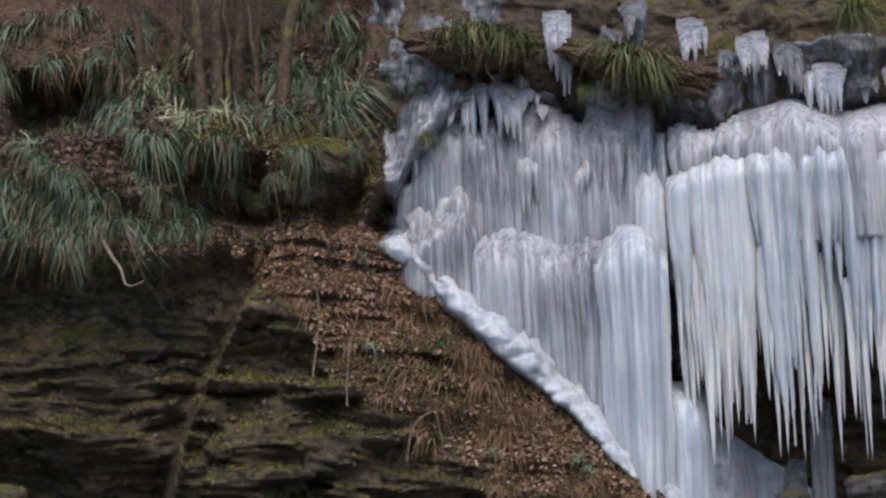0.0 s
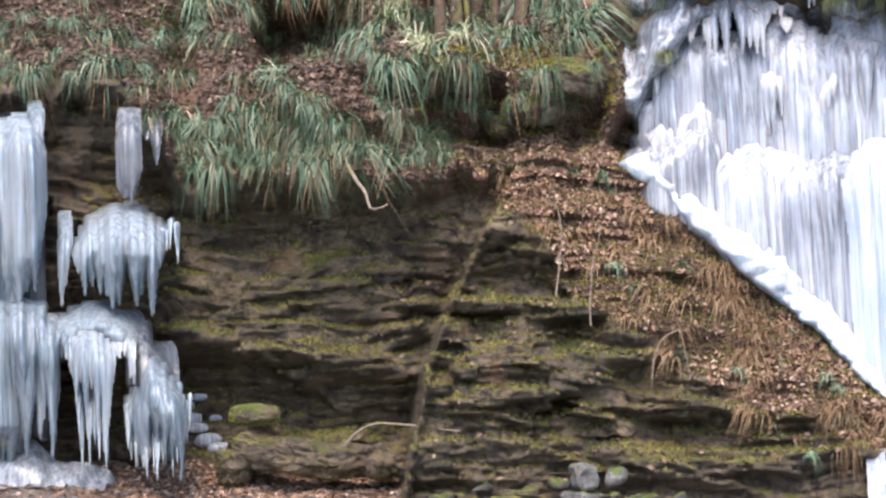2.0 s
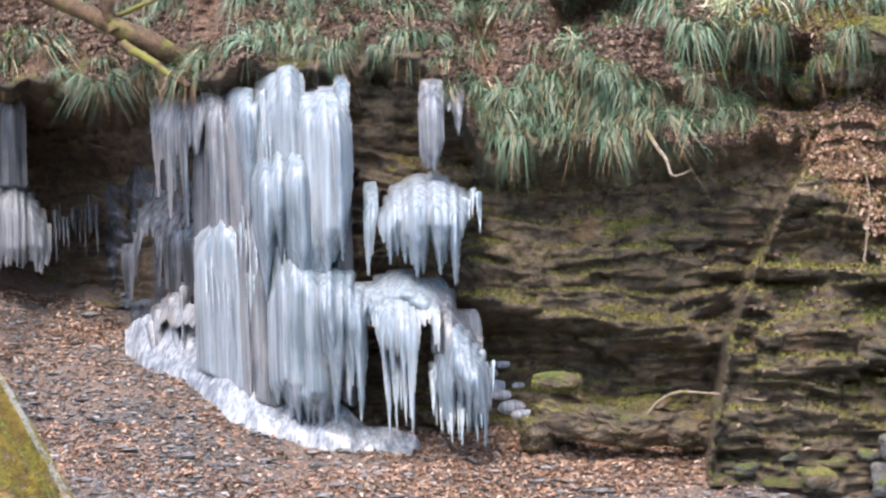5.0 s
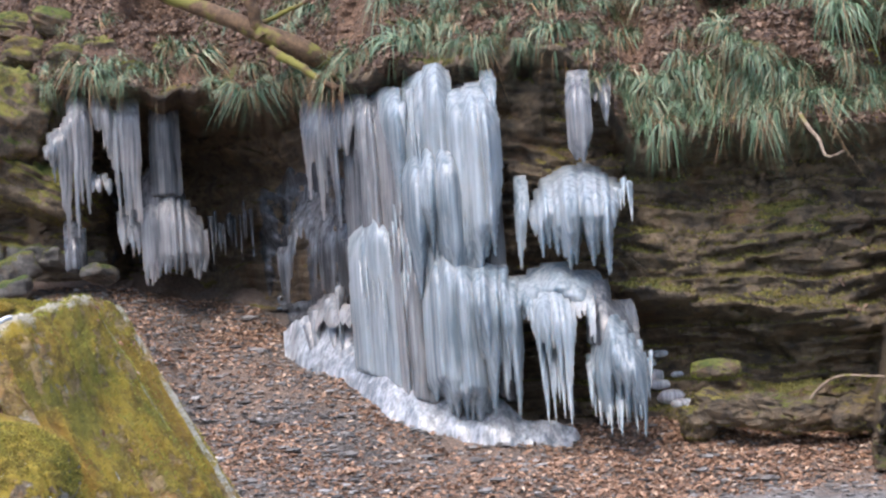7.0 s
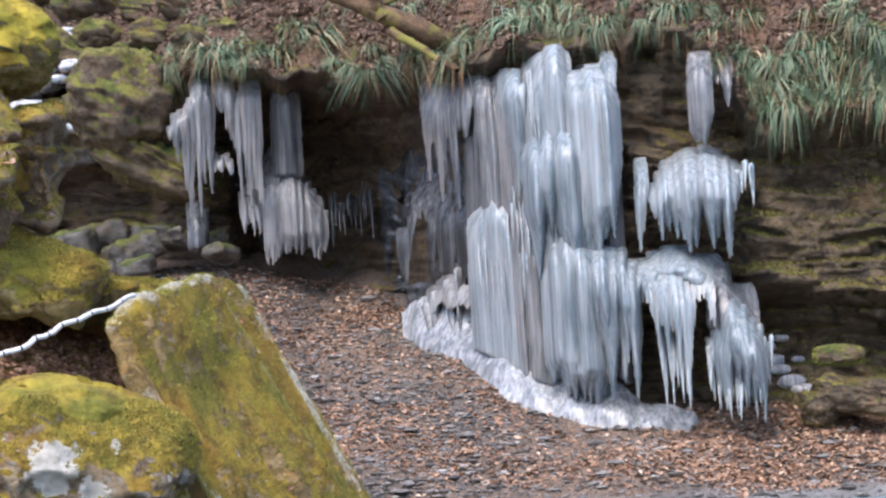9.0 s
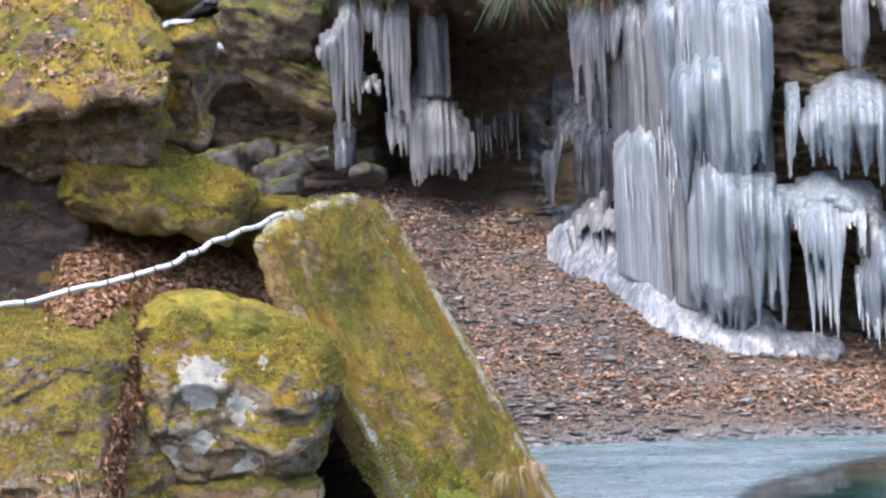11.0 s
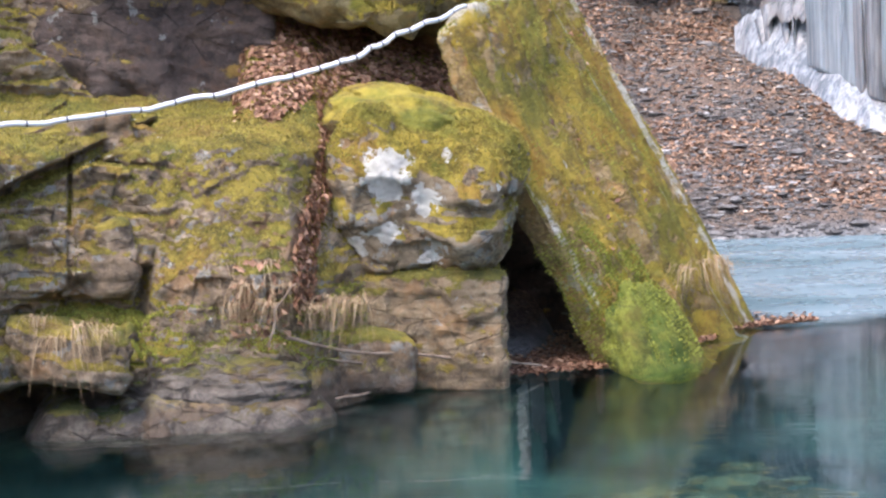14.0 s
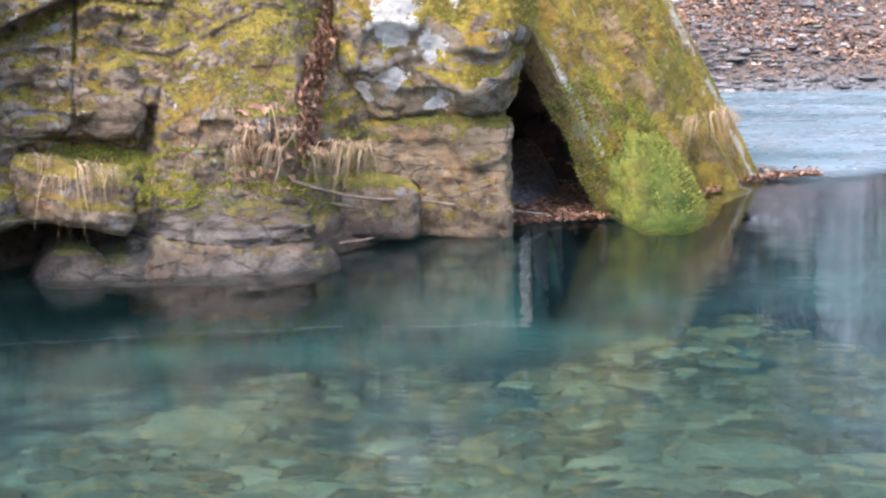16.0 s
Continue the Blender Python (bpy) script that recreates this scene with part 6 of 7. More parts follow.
def build_pebbles():
    rng = np.random.default_rng(9)
    base = []
    for k in range(1):
        th = np.linspace(0, 2 * np.pi, 7, endpoint=False)
        ring = [np.stack([np.cos(th + 0.4 * j) * q, np.sin(th + 0.4 * j) * q, np.full(7, h)], -1) for j, (q, h) in enumerate(((0.75, -0.35), (1.0, 0.05), (0.7, 0.42)))]
        base = np.concatenate(ring + [np.array([[0.1, 0, 0.55]])])
    f = [(j * 7 + i, j * 7 + (i + 1) % 7, (j + 1) * 7 + (i + 1) % 7) for j in range(2) for i in range(7)] + [(j * 7 + i, (j + 1) * 7 + (i + 1) % 7, (j + 1) * 7 + i) for j in range(2) for i in range(7)] + [(14 + i, 14 + (i + 1) % 7, 21) for i in range(7)]
    f = np.array(f)
    def scatter(name, a, r, size, lift, mat, label):
        n = len(a)
        p = ground_pt(a, r)
        s = size[:, None, None] * rng.uniform(0.6, 1.4, (n, 1, 3)) * np.array([1, 1, 0.6])
        v = base[None] * (1 + rng.normal(0, 0.13, (n, 22, 3))) * s
        c, sn = np.cos(rng.uniform(0, 6.3, n)), np.sin(rng.uniform(0, 6.3, n))
        x = v[..., 0] * c[:, None] - v[..., 1] * sn[:, None]
        y = v[..., 0] * sn[:, None] + v[..., 1] * c[:, None]
        v = np.stack([x, y, v[..., 2]], -1) + p[:, None, :] + np.array([0, 0, 1.0]) * (size * lift)[:, None, None]
        faces = (f[None] + np.arange(n)[:, None, None] * 22).reshape(-1, 3)
        return thing(name, mesh_from(name, v.reshape(-1, 3), faces, False), mat, label, "pebbles", kind="stuff")
    a, r = rng.uniform(-12, 28, 40000), 22.4 + 11.5 * rng.uniform(0, 1, 40000) ** 1.2
    keep = (r > shore_r(a) - 0.1) & (r < wall_r(a)) & (rng.uniform(0, 1, 40000) < 0.35 + 0.65 * sstep(3, -3, a))
    scatter("gravel", a[keep], r[keep], 0.030 * np.exp(rng.normal(0, 0.45, keep.sum())), 0.2, PEBBLE, "grey gravel stones between the leaves")
    a, r = rng.uniform(-38, 30, 12000), 4.6 + 10.4 * rng.uniform(0, 1, 12000) ** 0.8
    keep = r < 9.4 + 0.11 * np.clip(a + 15, -15, 15) + 2.4 * fbm(a * 0.25, r * 0.6, 0 * a, 3, 77)
    scatter("bed_stones", a[keep], r[keep], 0.085 * np.exp(rng.normal(0, 0.45, keep.sum())), 0.05, BED_STONE, "rounded pale and dark stones on the pool bed")
    a, r = rng.uniform(-34, 20, 260), rng.uniform(5.2, 7.8, 260)
    scatter("bed_stones", a, r, 0.15 * np.exp(rng.normal(0, 0.3, 260)), -0.2, BED_STONE, "broad flat stones on the pool bed")


build_pebbles()


# ------------------------------------------------------------------ wood
def limb(name, stops, r0, r1, mat, parent=None, label="", n=26, seed=1, gnarl=0.03):
    line = smooth_line(stops, n)
    line += gnarl * np.stack([fbm(np.arange(n) * 0.4 + 7 * q, np.full(n, seed * 1.7), np.zeros(n), 3, 200 + q) for q in range(3)], -1)
    rad = np.linspace(r0, r1, n) * (1 + 0.12 * fbm(np.arange(n) * 0.5, np.full(n, seed * 2.3), np.zeros(n), 2, 210))
    me = tube_mesh(name, line, list(rad), 10)
    return part(name, me, mat, parent, label) if parent else thing(name, me, mat)


def build_fallen_log():
    log = thing("fallen_log", None, None, "mossy fallen trunk lying along the top of the bank", "log")
    limb("trunk", [spot(-11, 14.6, 29.6), spot(-8, 13.25, 29.3), spot(-5.4, 12.15, 29.0), spot(-3.4, 11.25, 28.7), spot(-1.6, 10.4, 28.7), spot(-0.9, 9.9, 29.3), spot(-0.6, 9.5, 30.2)], 0.10, 0.22, BARK, log, seed=3)
    limb("branch", [spot(-3.3, 11.1, 28.6), spot(-3.55, 12.2, 28.5), spot(-3.8, 14.5, 28.4)], 0.12, 0.08, BARK, log, seed=4)
    limb("branch", [spot(-3.0, 10.6, 28.6), spot(-1.9, 9.9, 28.2), spot(-0.9, 9.2, 28.0)], 0.085, 0.05, BARK, log, seed=5)
    limb("branch", [spot(-3.3, 11.5, 28.9), spot(-2.0, 12.0, 28.8), spot(-0.6, 12.6, 28.9)], 0.05, 0.02, BARK, log, seed=6)


build_fallen_log()


def build_tree(a, z0, height, lean, rad, seed):
    """A slim winter tree: tapered trunk, limbs and bare twigs."""
    rng = np.random.default_rng(seed)
    base = Vector(tuple(cliff_spot(a, z0, 0.0)))
    tree = thing("tree", None, None, "slim bare winter tree rooted on the bank", "tree", "trees on the bank")
    tip = base + Vector((lean, 0.3, height))
    mid = base.lerp(tip, 0.5) + Vector((rng.normal(0, 0.15), 0.1, 0))
    limb("trunk", [base - Vector((0, 0, 0.4)), base.lerp(mid, 0.5), mid, tip], rad, rad * 0.35, TREE_BARK, tree, seed=seed, gnarl=0.07)
    for i in range(7):
        f = rng.uniform(0.35, 0.95)
        p = base.lerp(tip, f)
        q = p + Vector((rng.normal(0, 0.9), rng.normal(0, 0.6), rng.uniform(0.6, 1.6)))
        b = limb("limb", [p, p.lerp(q, 0.5) + Vector((0, 0, -0.1)), q], rad * 0.35, rad * 0.1, TREE_BARK, tree, n=12, seed=seed + i)
        for j in range(3):
            u = p.lerp(q, rng.uniform(0.4, 1.0))
            limb("twig", [u, u + Vector((rng.normal(0, 0.2), rng.normal(0, 0.2), 0.25)), u + Vector((rng.normal(0, 0.45), rng.normal(0, 0.4), 0.6))], 0.012, 0.005, TWIG, b, n=6, seed=seed + 9 * i + j, gnarl=0.01)


for i, (a, z0, lean, rad) in enumerate(((17.6, 7.5, -0.1, 0.10), (18.0, 7.9, 0.15, 0.12), (18.75, 7.9, 0.25, 0.13), (20.0, 8.0, 1.6, 0.14), (15.7, 8.3, -0.6, 0.09), (19.2, 8.3, 0.3, 0.07), (13.4, 8.2, 0.5, 0.08), (16.6, 8.0, 0.7, 0.05), (18.4, 7.6, -0.3, 0.045), (19.5, 7.8, -0.2, 0.05), (17.1, 8.1, 0.2, 0.04))):
    build_tree(a, z0, 6.0, lean, rad, 300 + i)


def twig_thing(name, stops, r0, r1, label, mat=None, n=16, seed=1):
    ob = limb(name, stops, r0, r1, mat or TWIG, n=n, seed=seed, gnarl=0.02)
    return tagged(ob, label, "branch")


twig_thing("dead_branch", [spot(14.2, 7.2, 25.4), spot(14.75, 6.2, 25.1), spot(14.95, 5.75, 25.0), spot(15.5, 5.85, 24.9)], 0.03, 0.012, "dead branch poking out from under the sedge", seed=2)
twig_thing("dead_branch", [spot(13.6, -2.2, 25.6), spot(14.6, -1.35, 25.4), spot(16.4, -1.5, 25.0), spot(17.6, -1.7, 24.8)], 0.025, 0.012, "bent dead branch leaning on the rock foot", seed=3)
twig_thing("sapling", [spot(20.9, 2.6, 25.0), spot(21.2, 4.4, 25.1), spot(21.0, 6.2, 25.3)], 0.016, 0.006, "bare sapling on the leafy slope", seed=4)
twig_thing("sapling", [spot(22.0, 1.6, 25.0), spot(22.1, 3.2, 25.1), spot(22.5, 4.9, 25.3)], 0.014, 0.006, "bare sapling on the leafy slope", seed=5)
twig_thing("vine", [spot(25.0, 1.4, 25.0), spot(24.2, 0.9, 25.0), spot(23.9, -0.5, 24.9)], 0.014, 0.008, "bare vine hanging down the rock", seed=6)
twig_thing("vine", [spot(27.2, 14.0, 26.6), spot(27.0, 12.8, 26.4), spot(27.4, 11.9, 26.4), spot(28.0, 11.4, 26.4)], 0.02, 0.01, "bare vine hanging over the ice", seed=7)
twig_thing("sunken_stick", [spot(-18.3, -8.2, 11.6), spot(-16.0, -8.75, 11.9), spot(-13.0, -9.1, 12.2), spot(-9.8, -9.45, 12.75)], 0.014, 0.008, "thin bare stick lying over the water's edge", seed=8)
twig_thing("sunken_stick", [spot(-17.6, -8.9, 11.8), spot(-15.0, -9.3, 12.1), spot(-12.2, -9.6, 12.5)], 0.012, 0.006, "thin bare stick lying over the water's edge", seed=9)
twig_thing("sunken_stick", [spot(-17.5, -10.4, 11.75), spot(-14.5, -9.9, 12.2), spot(-12.0, -9.35, 12.6)], 0.013, 0.007, "thin wet stick half in the water", seed=10)
twig_thing("grass_stem", [spot(-18.9, -8.5, 11.3), spot(-18.6, -7.3, 11.3), spot(-17.9, -6.5, 11.3)], 0.007, 0.004, "pale curved dry stem on the mossy rock", seed=11)


# ------------------------------------------------------------------ stones on the bank and moss rocks
for i, (a, el, r, d, lab) in enumerate((
        (21.5, -3.35, 24.2, (0.42, 0.38, 0.46), "pale upright stone at the foot of the cliff"),
        (19.2, -4.35, 23.9, (0.9, 0.5, 0.24), "flat mossy stone at the foot of the cliff"),
        (19.5, -3.75, 24.3, (0.75, 0.5, 0.22), "flat mossy stone at the foot of the cliff"),
        (16.65, -4.25, 24.0, (0.40, 0.35, 0.20), "mossy stone among the leaves"),
        (16.75, -3.85, 24.4, (0.34, 0.3, 0.16), "grey stone among the leaves"),
        (22.4, -4.05, 24.0, (0.50, 0.4, 0.40), "grey stone in a heap under the cliff"),
        (21.0, -4.5, 23.7, (0.6, 0.4, 0.32), "dark wet stone in a heap under the cliff"),
        (23.3, -4.2, 23.9, (0.6, 0.4, 0.30), "broken stone in a heap under the cliff"),
        (24.3, -4.25, 23.8, (0.55, 0.4, 0.36), "blue-grey broken stone under the cliff"),
        (20.6, -3.65, 24.3, (0.5, 0.35, 0.26), "grey stone in a heap under the cliff"),
        (22.6, -3.5, 24.4, (0.36, 0.3, 0.28), "pale stone in a heap under the cliff"),
        (18.2, -3.5, 24.7, (0.4, 0.3, 0.14), "white flat stone by the cliff"),
        (26.5, -4.6, 23.6, (0.7, 0.5, 0.4), "grey stone by the shore"),
        (32.2, -3.0, 24.6, (1.0, 0.8, 0.62), "pale boulder below the great icefall"),
        (38.9, -1.5, 25.6, (1.0, 0.8, 0.7), "greenish boulder under the icicles"),
        (36.4, -2.0, 25.6, (0.8, 0.7, 0.5), "dark boulder under the icicles"))):
    d = tuple(v * q for v, q in zip(d, (0.85, 0.85, 0.85) if i == 0 else (0.66, 0.66, 0.5)))
    p = spot(a, el, r)
    floor = float(ground_pt(np.array(a), np.array(r))[2])
    lift = max(0.0, p.z - floor) if i == 0 else 0.0
    stone("loose_stone", block_mesh("loose_stone", d, 400 + i, min(d) * 0.34, 0.07, 0, 0.1, 0.035), CRAG if "mossy" in lab else (BANK_STONE if "pale" in lab else STREAM_STONE), (p.x, p.y, max(p.z, floor + d[2] * 0.15)), (RNG.normal(0, 6), RNG.normal(0, 6), RNG.uniform(0, 180)), lab, "loose stones under the cliff")
    if i == 0:
        q = spot(21.5, -4.1, 24.2)
        stone("loose_stone", block_mesh("loose_stone", (0.6, 0.45, 0.30), 440, 0.1, 0.05, 0, 0.1, 0.04), BANK_STONE, (q.x, q.y, max(q.z, floor + 0.05)), (0, 0, 40), "grey stone under a pale upright one", "loose stones under the cliff")

stone("moss_crag", boulder_mesh("moss_crag", (2.1, 2.0, 1.9), 61, 2.6, 0.22, 0.12, 110, 80), CRAG, out_at(-12.0, 8.7, 33.2), (0, 24, 10), "overhanging brown crag with moss and ferns")
stone("moss_crag", boulder_mesh("moss_crag", (2.6, 1.8, 1.0), 62, 2.6, 0.2, 0.12, 90, 60), CRAG, out_at(-11.0, 6.6, 33.4), (0, 26, 10), "brown crag underside over a dark hollow")
rng_crag = np.random.default_rng(141)
for i, (a, up, d) in enumerate(((-13.6, 0.7, 1.0), (-12.6, 1.1, 0.8), (-11.6, 0.5, 0.7), (-10.7, 0.9, 0.9), (-12.9, 1.9, 1.1), (-11.2, 1.8, 0.7), (-9.6, 0.6, 0.6), (-9.9, 1.6, 0.8), (-8.6, 1.0, 0.5), (-7.6, 0.5, 0.5), (-13.9, 2.6, 0.9), (-10.4, 2.6, 0.8), (-6.4, 1.1, 0.45), (20.6, 0.9, 0.8), (21.9, 1.1, 0.7), (19.6, 0.75, 0.6))):
    at = cliff_spot(a, float(lip_z(a)) + up, -0.1)
    stone("bank_boulder", boulder_mesh("bank_boulder", (d * 1.3, d, d * 0.75), 260 + i, 2.6, 0.22, 0.12, 60, 40), CRAG, tuple(at), (rng_crag.normal(0, 12), rng_crag.normal(8, 10), rng_crag.uniform(0, 90)), "mossy boulder bedded in the leafy bank", "boulders on the bank")
stone("moss_cushion", boulder_mesh("moss_cushion", (0.72, 0.5, 0.3), 63, 2.6, 0.14), CRAG, out_at(10.9, -0.85, 25.9), (0, 0, 0), "pale green moss cushion on a rock ledge")
for i, (a, el, w) in enumerate(((11.0, -2.1, 0.9), (12.4, -2.3, 1.0), (13.7, -2.5, 0.9), (15.1, -2.6, 0.7), (10.2, -2.5, 0.5))):
    stone("moss_hummock", boulder_mesh("moss_hummock", (w, 0.6, 0.5), 70 + i, 2.8, 0.22, 0.1), CLIFF, out_at(a, el, 25.75), (0, RNG.normal(0, 6), 0), "mossy rock hummock at the cliff's foot", "hummocks at the cliff foot")
for i, (a, el, r, d) in enumerate(((-13.2, 3.5, 32.0, 0.7), (-12.0, 4.2, 32.6, 0.8), (-12.9, 4.6, 33.5, 0.9), (-11.0, 4.6, 33.2, 0.7), (-10.2, 4.4, 33.0, 0.6), (-9.2, 4.3, 33.0, 0.5), (-13.9, 4.3, 33.0, 1.0), (-11.7, 3.5, 31.0, 0.5), (-8.9, 3.9, 32.0, 0.45))):
    stone("stream_stone", block_mesh("stream_stone", (d * 1.2, d, d * 0.55), 80 + i, d * 0.14, 0.06, 0, 0.1, 0.05), STREAM_STONE, out_at(a, el - 0.25, r), (RNG.normal(0, 8), RNG.normal(0, 8), RNG.uniform(0, 90)), "dark wet stone in the stream bed", "stones in the stream bed")


def build_frozen_stream():
    ice = thing("frozen_stream", None, None, "white frozen trickle between dark stream stones", "ice")
    for i, (a, el, r, d) in enumerate(((-13.4, 3.3, 31.5, 0.7), (-13.1, 3.0, 31.0, 0.5), (-13.7, 9.9, 37.0, 1.2), (-14.3, 9.3, 36.5, 1.1), (-14.8, 8.5, 36.0, 1.2), (-13.9, 8.6, 36.0, 0.8), (-13.3, 10.6, 38.0, 1.0), (-14.9, 7.7, 35.5, 0.8), (-13.5, 7.9, 35.5, 0.6))):
        p = spot(a, el, r)
        ice_lump(ice, "ice_patch", a, r, p.z, (d, d * 0.7, d * 0.35), 90 + i, WHITE_GREY_ICE)
    rng = np.random.default_rng(97)
    zs = np.linspace(5, 13, 200)
    for i in range(34):
        a, el = rng.uniform(-15.6, -12.9), rng.uniform(6.8, 11.0)
        rs = cliff_r(a + 0 * zs, zs)
        k = int(np.argmax(zs > EYE + rs * math.tan(radians(el))))
        d = rng.uniform(0.25, 0.55)
        q = (rs[k] - 0.05)
        if i % 3:
            ice_lump(ice, "ice_patch", a, q, zs[k], (d, d * 0.7, d * 0.4), 200 + i, WHITE_GREY_ICE)
        else:
            stone("stream_stone", block_mesh("stream_stone", (d * 1.5, d, d * 0.7), 230 + i, d * 0.14, 0.06, 0, 0.1, 0.06), STREAM_STONE, (q * math.sin(radians(a)), q * math.cos(radians(a)), zs[k]), (rng.normal(0, 8), rng.normal(0, 8), rng.uniform(0, 90)), "dark mossy stone in the frozen stream", "stones in the stream bed")


build_frozen_stream()


# ------------------------------------------------------------------ dry grass and floating leaves
def build_straw():
    protos = [blades_mesh("dead_skirt", 80, 0.27, 500 + k, 1.9, 0.0026, 0.95) for k in range(2)]
    for me in protos:
        me.materials.append(HAY)
    for i, (a, el, r, s) in enumerate(((-5.0, -6.45, 13.85, 0.8), (-4.15, -6.2, 14.2, 1.0), (-3.7, -6.3, 14.5, 0.7), (-16.6, -7.0, 11.75, 0.9), (-15.9, -7.1, 11.85, 0.8), (-18.9, -5.7, 11.7, 0.9), (-19.5, -6.3, 11.6, 0.8), (-18.4, -6.4, 11.6, 0.7), (-24.9, -7.4, 11.0, 0.9), (-25.8, -7.7, 11.0, 0.7), (-20.0, -7.0, 11.5, 0.6), (-20.4, -4.9, 11.9, 0.6), (-19.6, -4.6, 11.9, 0.6), (-19.0, -4.9, 11.85, 0.7), (-20.1, -5.7, 11.7, 0.7), (-18.3, -5.2, 11.8, 0.6), (-18.9, -7.0, 11.5, 0.6), (-26.3, -7.0, 11.2, 0.6), (-24.2, -7.6, 11.1, 0.6), (-17.4, -7.2, 11.6, 0.7))):
        tuft = thing("dry_grass", protos[i % 2], None, "pale dry grass hanging from the rock", "dry grass", "dry grass on the near rocks")
        tuft.matrix_basis = Matrix.LocRotScale(spot(a, el, r), Euler((0.2, 0, RNG.uniform(0, 6))), (s, s, s))


build_straw()


def build_slope_grass():
    me = blades_mesh("dead_skirt", 60, 0.42, 520, 1.6, 0.006, 0.8)
    me.materials.append(STRAW)
    rng = np.random.default_rng(53)
    green = blades_mesh("dead_skirt", 50, 0.34, 521, 1.4, 0.007, 0.9)
    green.materials.append(BLADE)
    for i in range(130):
        z = rng.uniform(0.9, 5.3)
        a = float(ramp_az(z)) - 0.4 - (1.6 if i % 2 else 5.0) * rng.uniform(0, 1)
        fresh = i % 7 == 0
        tuft = thing("dry_grass", green if fresh else me, None, "small green sedge tuft on the leafy slope" if fresh else "withered brown grass on the leafy slope", "grass tuft" if fresh else "dry grass", "grass on the slope")
        s = rng.uniform(0.5, 1.25)
        tuft.matrix_basis = Matrix.LocRotScale(tuple(cliff_spot(a, z, 0.0)), Euler((0.3, 0, rng.uniform(0, 6))), (s, s, s))


build_slope_grass()


def build_raft():
    rng = np.random.default_rng(33)
    n = 5200
    a = np.where(rng.uniform(0, 1, n) < 0.6, rng.uniform(-11.5, -6.6, n), rng.uniform(-11.5, -0.8, n))
    r = table(a, [(-11.5, 12.75), (-6.5, 13.05), (-3, 14.9), (-0.8, 15.2)]) + rng.exponential(0.35, n) * table(a, [(-11.5, 2.8), (-7.2, 2.4), (-6, 0.6), (-2.5, 0.4), (-0.8, 0.25)]) - 0.15
    p = polar(a, r, 0.012 + 0 * a)
    strewn("leaf_raft", p, np.tile([0.0, 0, 1.0], (len(a), 1)), 0.05, rng, RED_LEAF, "raft of wet brown leaves floating round the slab's foot", "leaves", 0.2)


build_raft()


# ------------------------------------------------------------------ short moss on the near rocks
def moss_leaf(name, stops):
    return leaf_material(name, stops, 0.8)


GOLD_MOSS = moss_leaf("golden_moss", [(0.0, (0.095, 0.083, 0.016)), (0.4, (0.20, 0.172, 0.030)), (0.8, (0.34, 0.29, 0.046)), (1.0, (0.47, 0.42, 0.08))])
CLIFF_MOSS = moss_leaf("dull_cliff_moss", [(0.0, (0.05, 0.046, 0.011)), (0.5, (0.15, 0.135, 0.03)), (1.0, (0.31, 0.275, 0.06))])
GREEN_MOSS = moss_leaf("bright_green_moss", [(0.0, (0.09, 0.10, 0.016)), (0.5, (0.23, 0.26, 0.034)), (1.0, (0.44, 0.46, 0.075))])


def moss_on(ob, count, mat, label, least=0.15, cover=0.0, size=0.022, scale=1.7, seed=1, where=None, base=None):
    """Thousands of tiny blades on the upward, mossy parts of a rock, joined in one mesh."""
    rng = np.random.default_rng(seed)
    me = ob.data
    n = len(me.polygons)
    cen, nor, area = np.zeros(n * 3, np.float32), np.zeros(n * 3, np.float32), np.zeros(n, np.float32)
    me.polygons.foreach_get("center", cen)
    me.polygons.foreach_get("normal", nor)
    me.polygons.foreach_get("area", area)
    m = np.array((base.matrix_basis if base else Matrix()) @ ob.matrix_basis)
    cen = cen.reshape(-1, 3) @ m[:3, :3].T + m[:3, 3]
    nor = nor.reshape(-1, 3) @ m[:3, :3].T
    nor /= np.linalg.norm(nor, axis=1, keepdims=True) + 1e-9
    patch = fbm(cen[:, 0] * scale, cen[:, 1] * scale, cen[:, 2] * scale, 4, 400 + seed)
    good = (nor[:, 2] + 0.5 * patch + cover > least) & (cen[:, 2] > 0.03) & (nor[:, 1] < 0.45)
    if where is not None:
        good &= where(cen, nor)
    w = area * good
    pick = rng.choice(n, count, p=w / w.sum())
    p = cen[pick] + rng.normal(0, 0.006, (count, 3))
    up = nor[pick] * 0.8 + rng.normal(0, 0.45, (count, 3)) + np.array([0, 0, 0.15])
    up /= np.linalg.norm(up, axis=1, keepdims=True)
    ln = size * rng.uniform(0.5, 1.5, (count, 1))
    side = np.cross(up, rng.normal(0, 1, (count, 3)))
    side /= np.linalg.norm(side, axis=1, keepdims=True)
    verts = np.stack([p - side * ln * 0.22, p + side * ln * 0.22, p + up * ln], 1).reshape(-1, 3)
    inv = np.linalg.inv(m)
    verts = verts @ inv[:3, :3].T + inv[:3, 3]
    return part("moss", mesh_from("moss", verts, np.arange(count * 3).reshape(-1, 3), False), mat, ob, label, "stuff")


def rock_called(name):
    return bpy.data.objects[name]


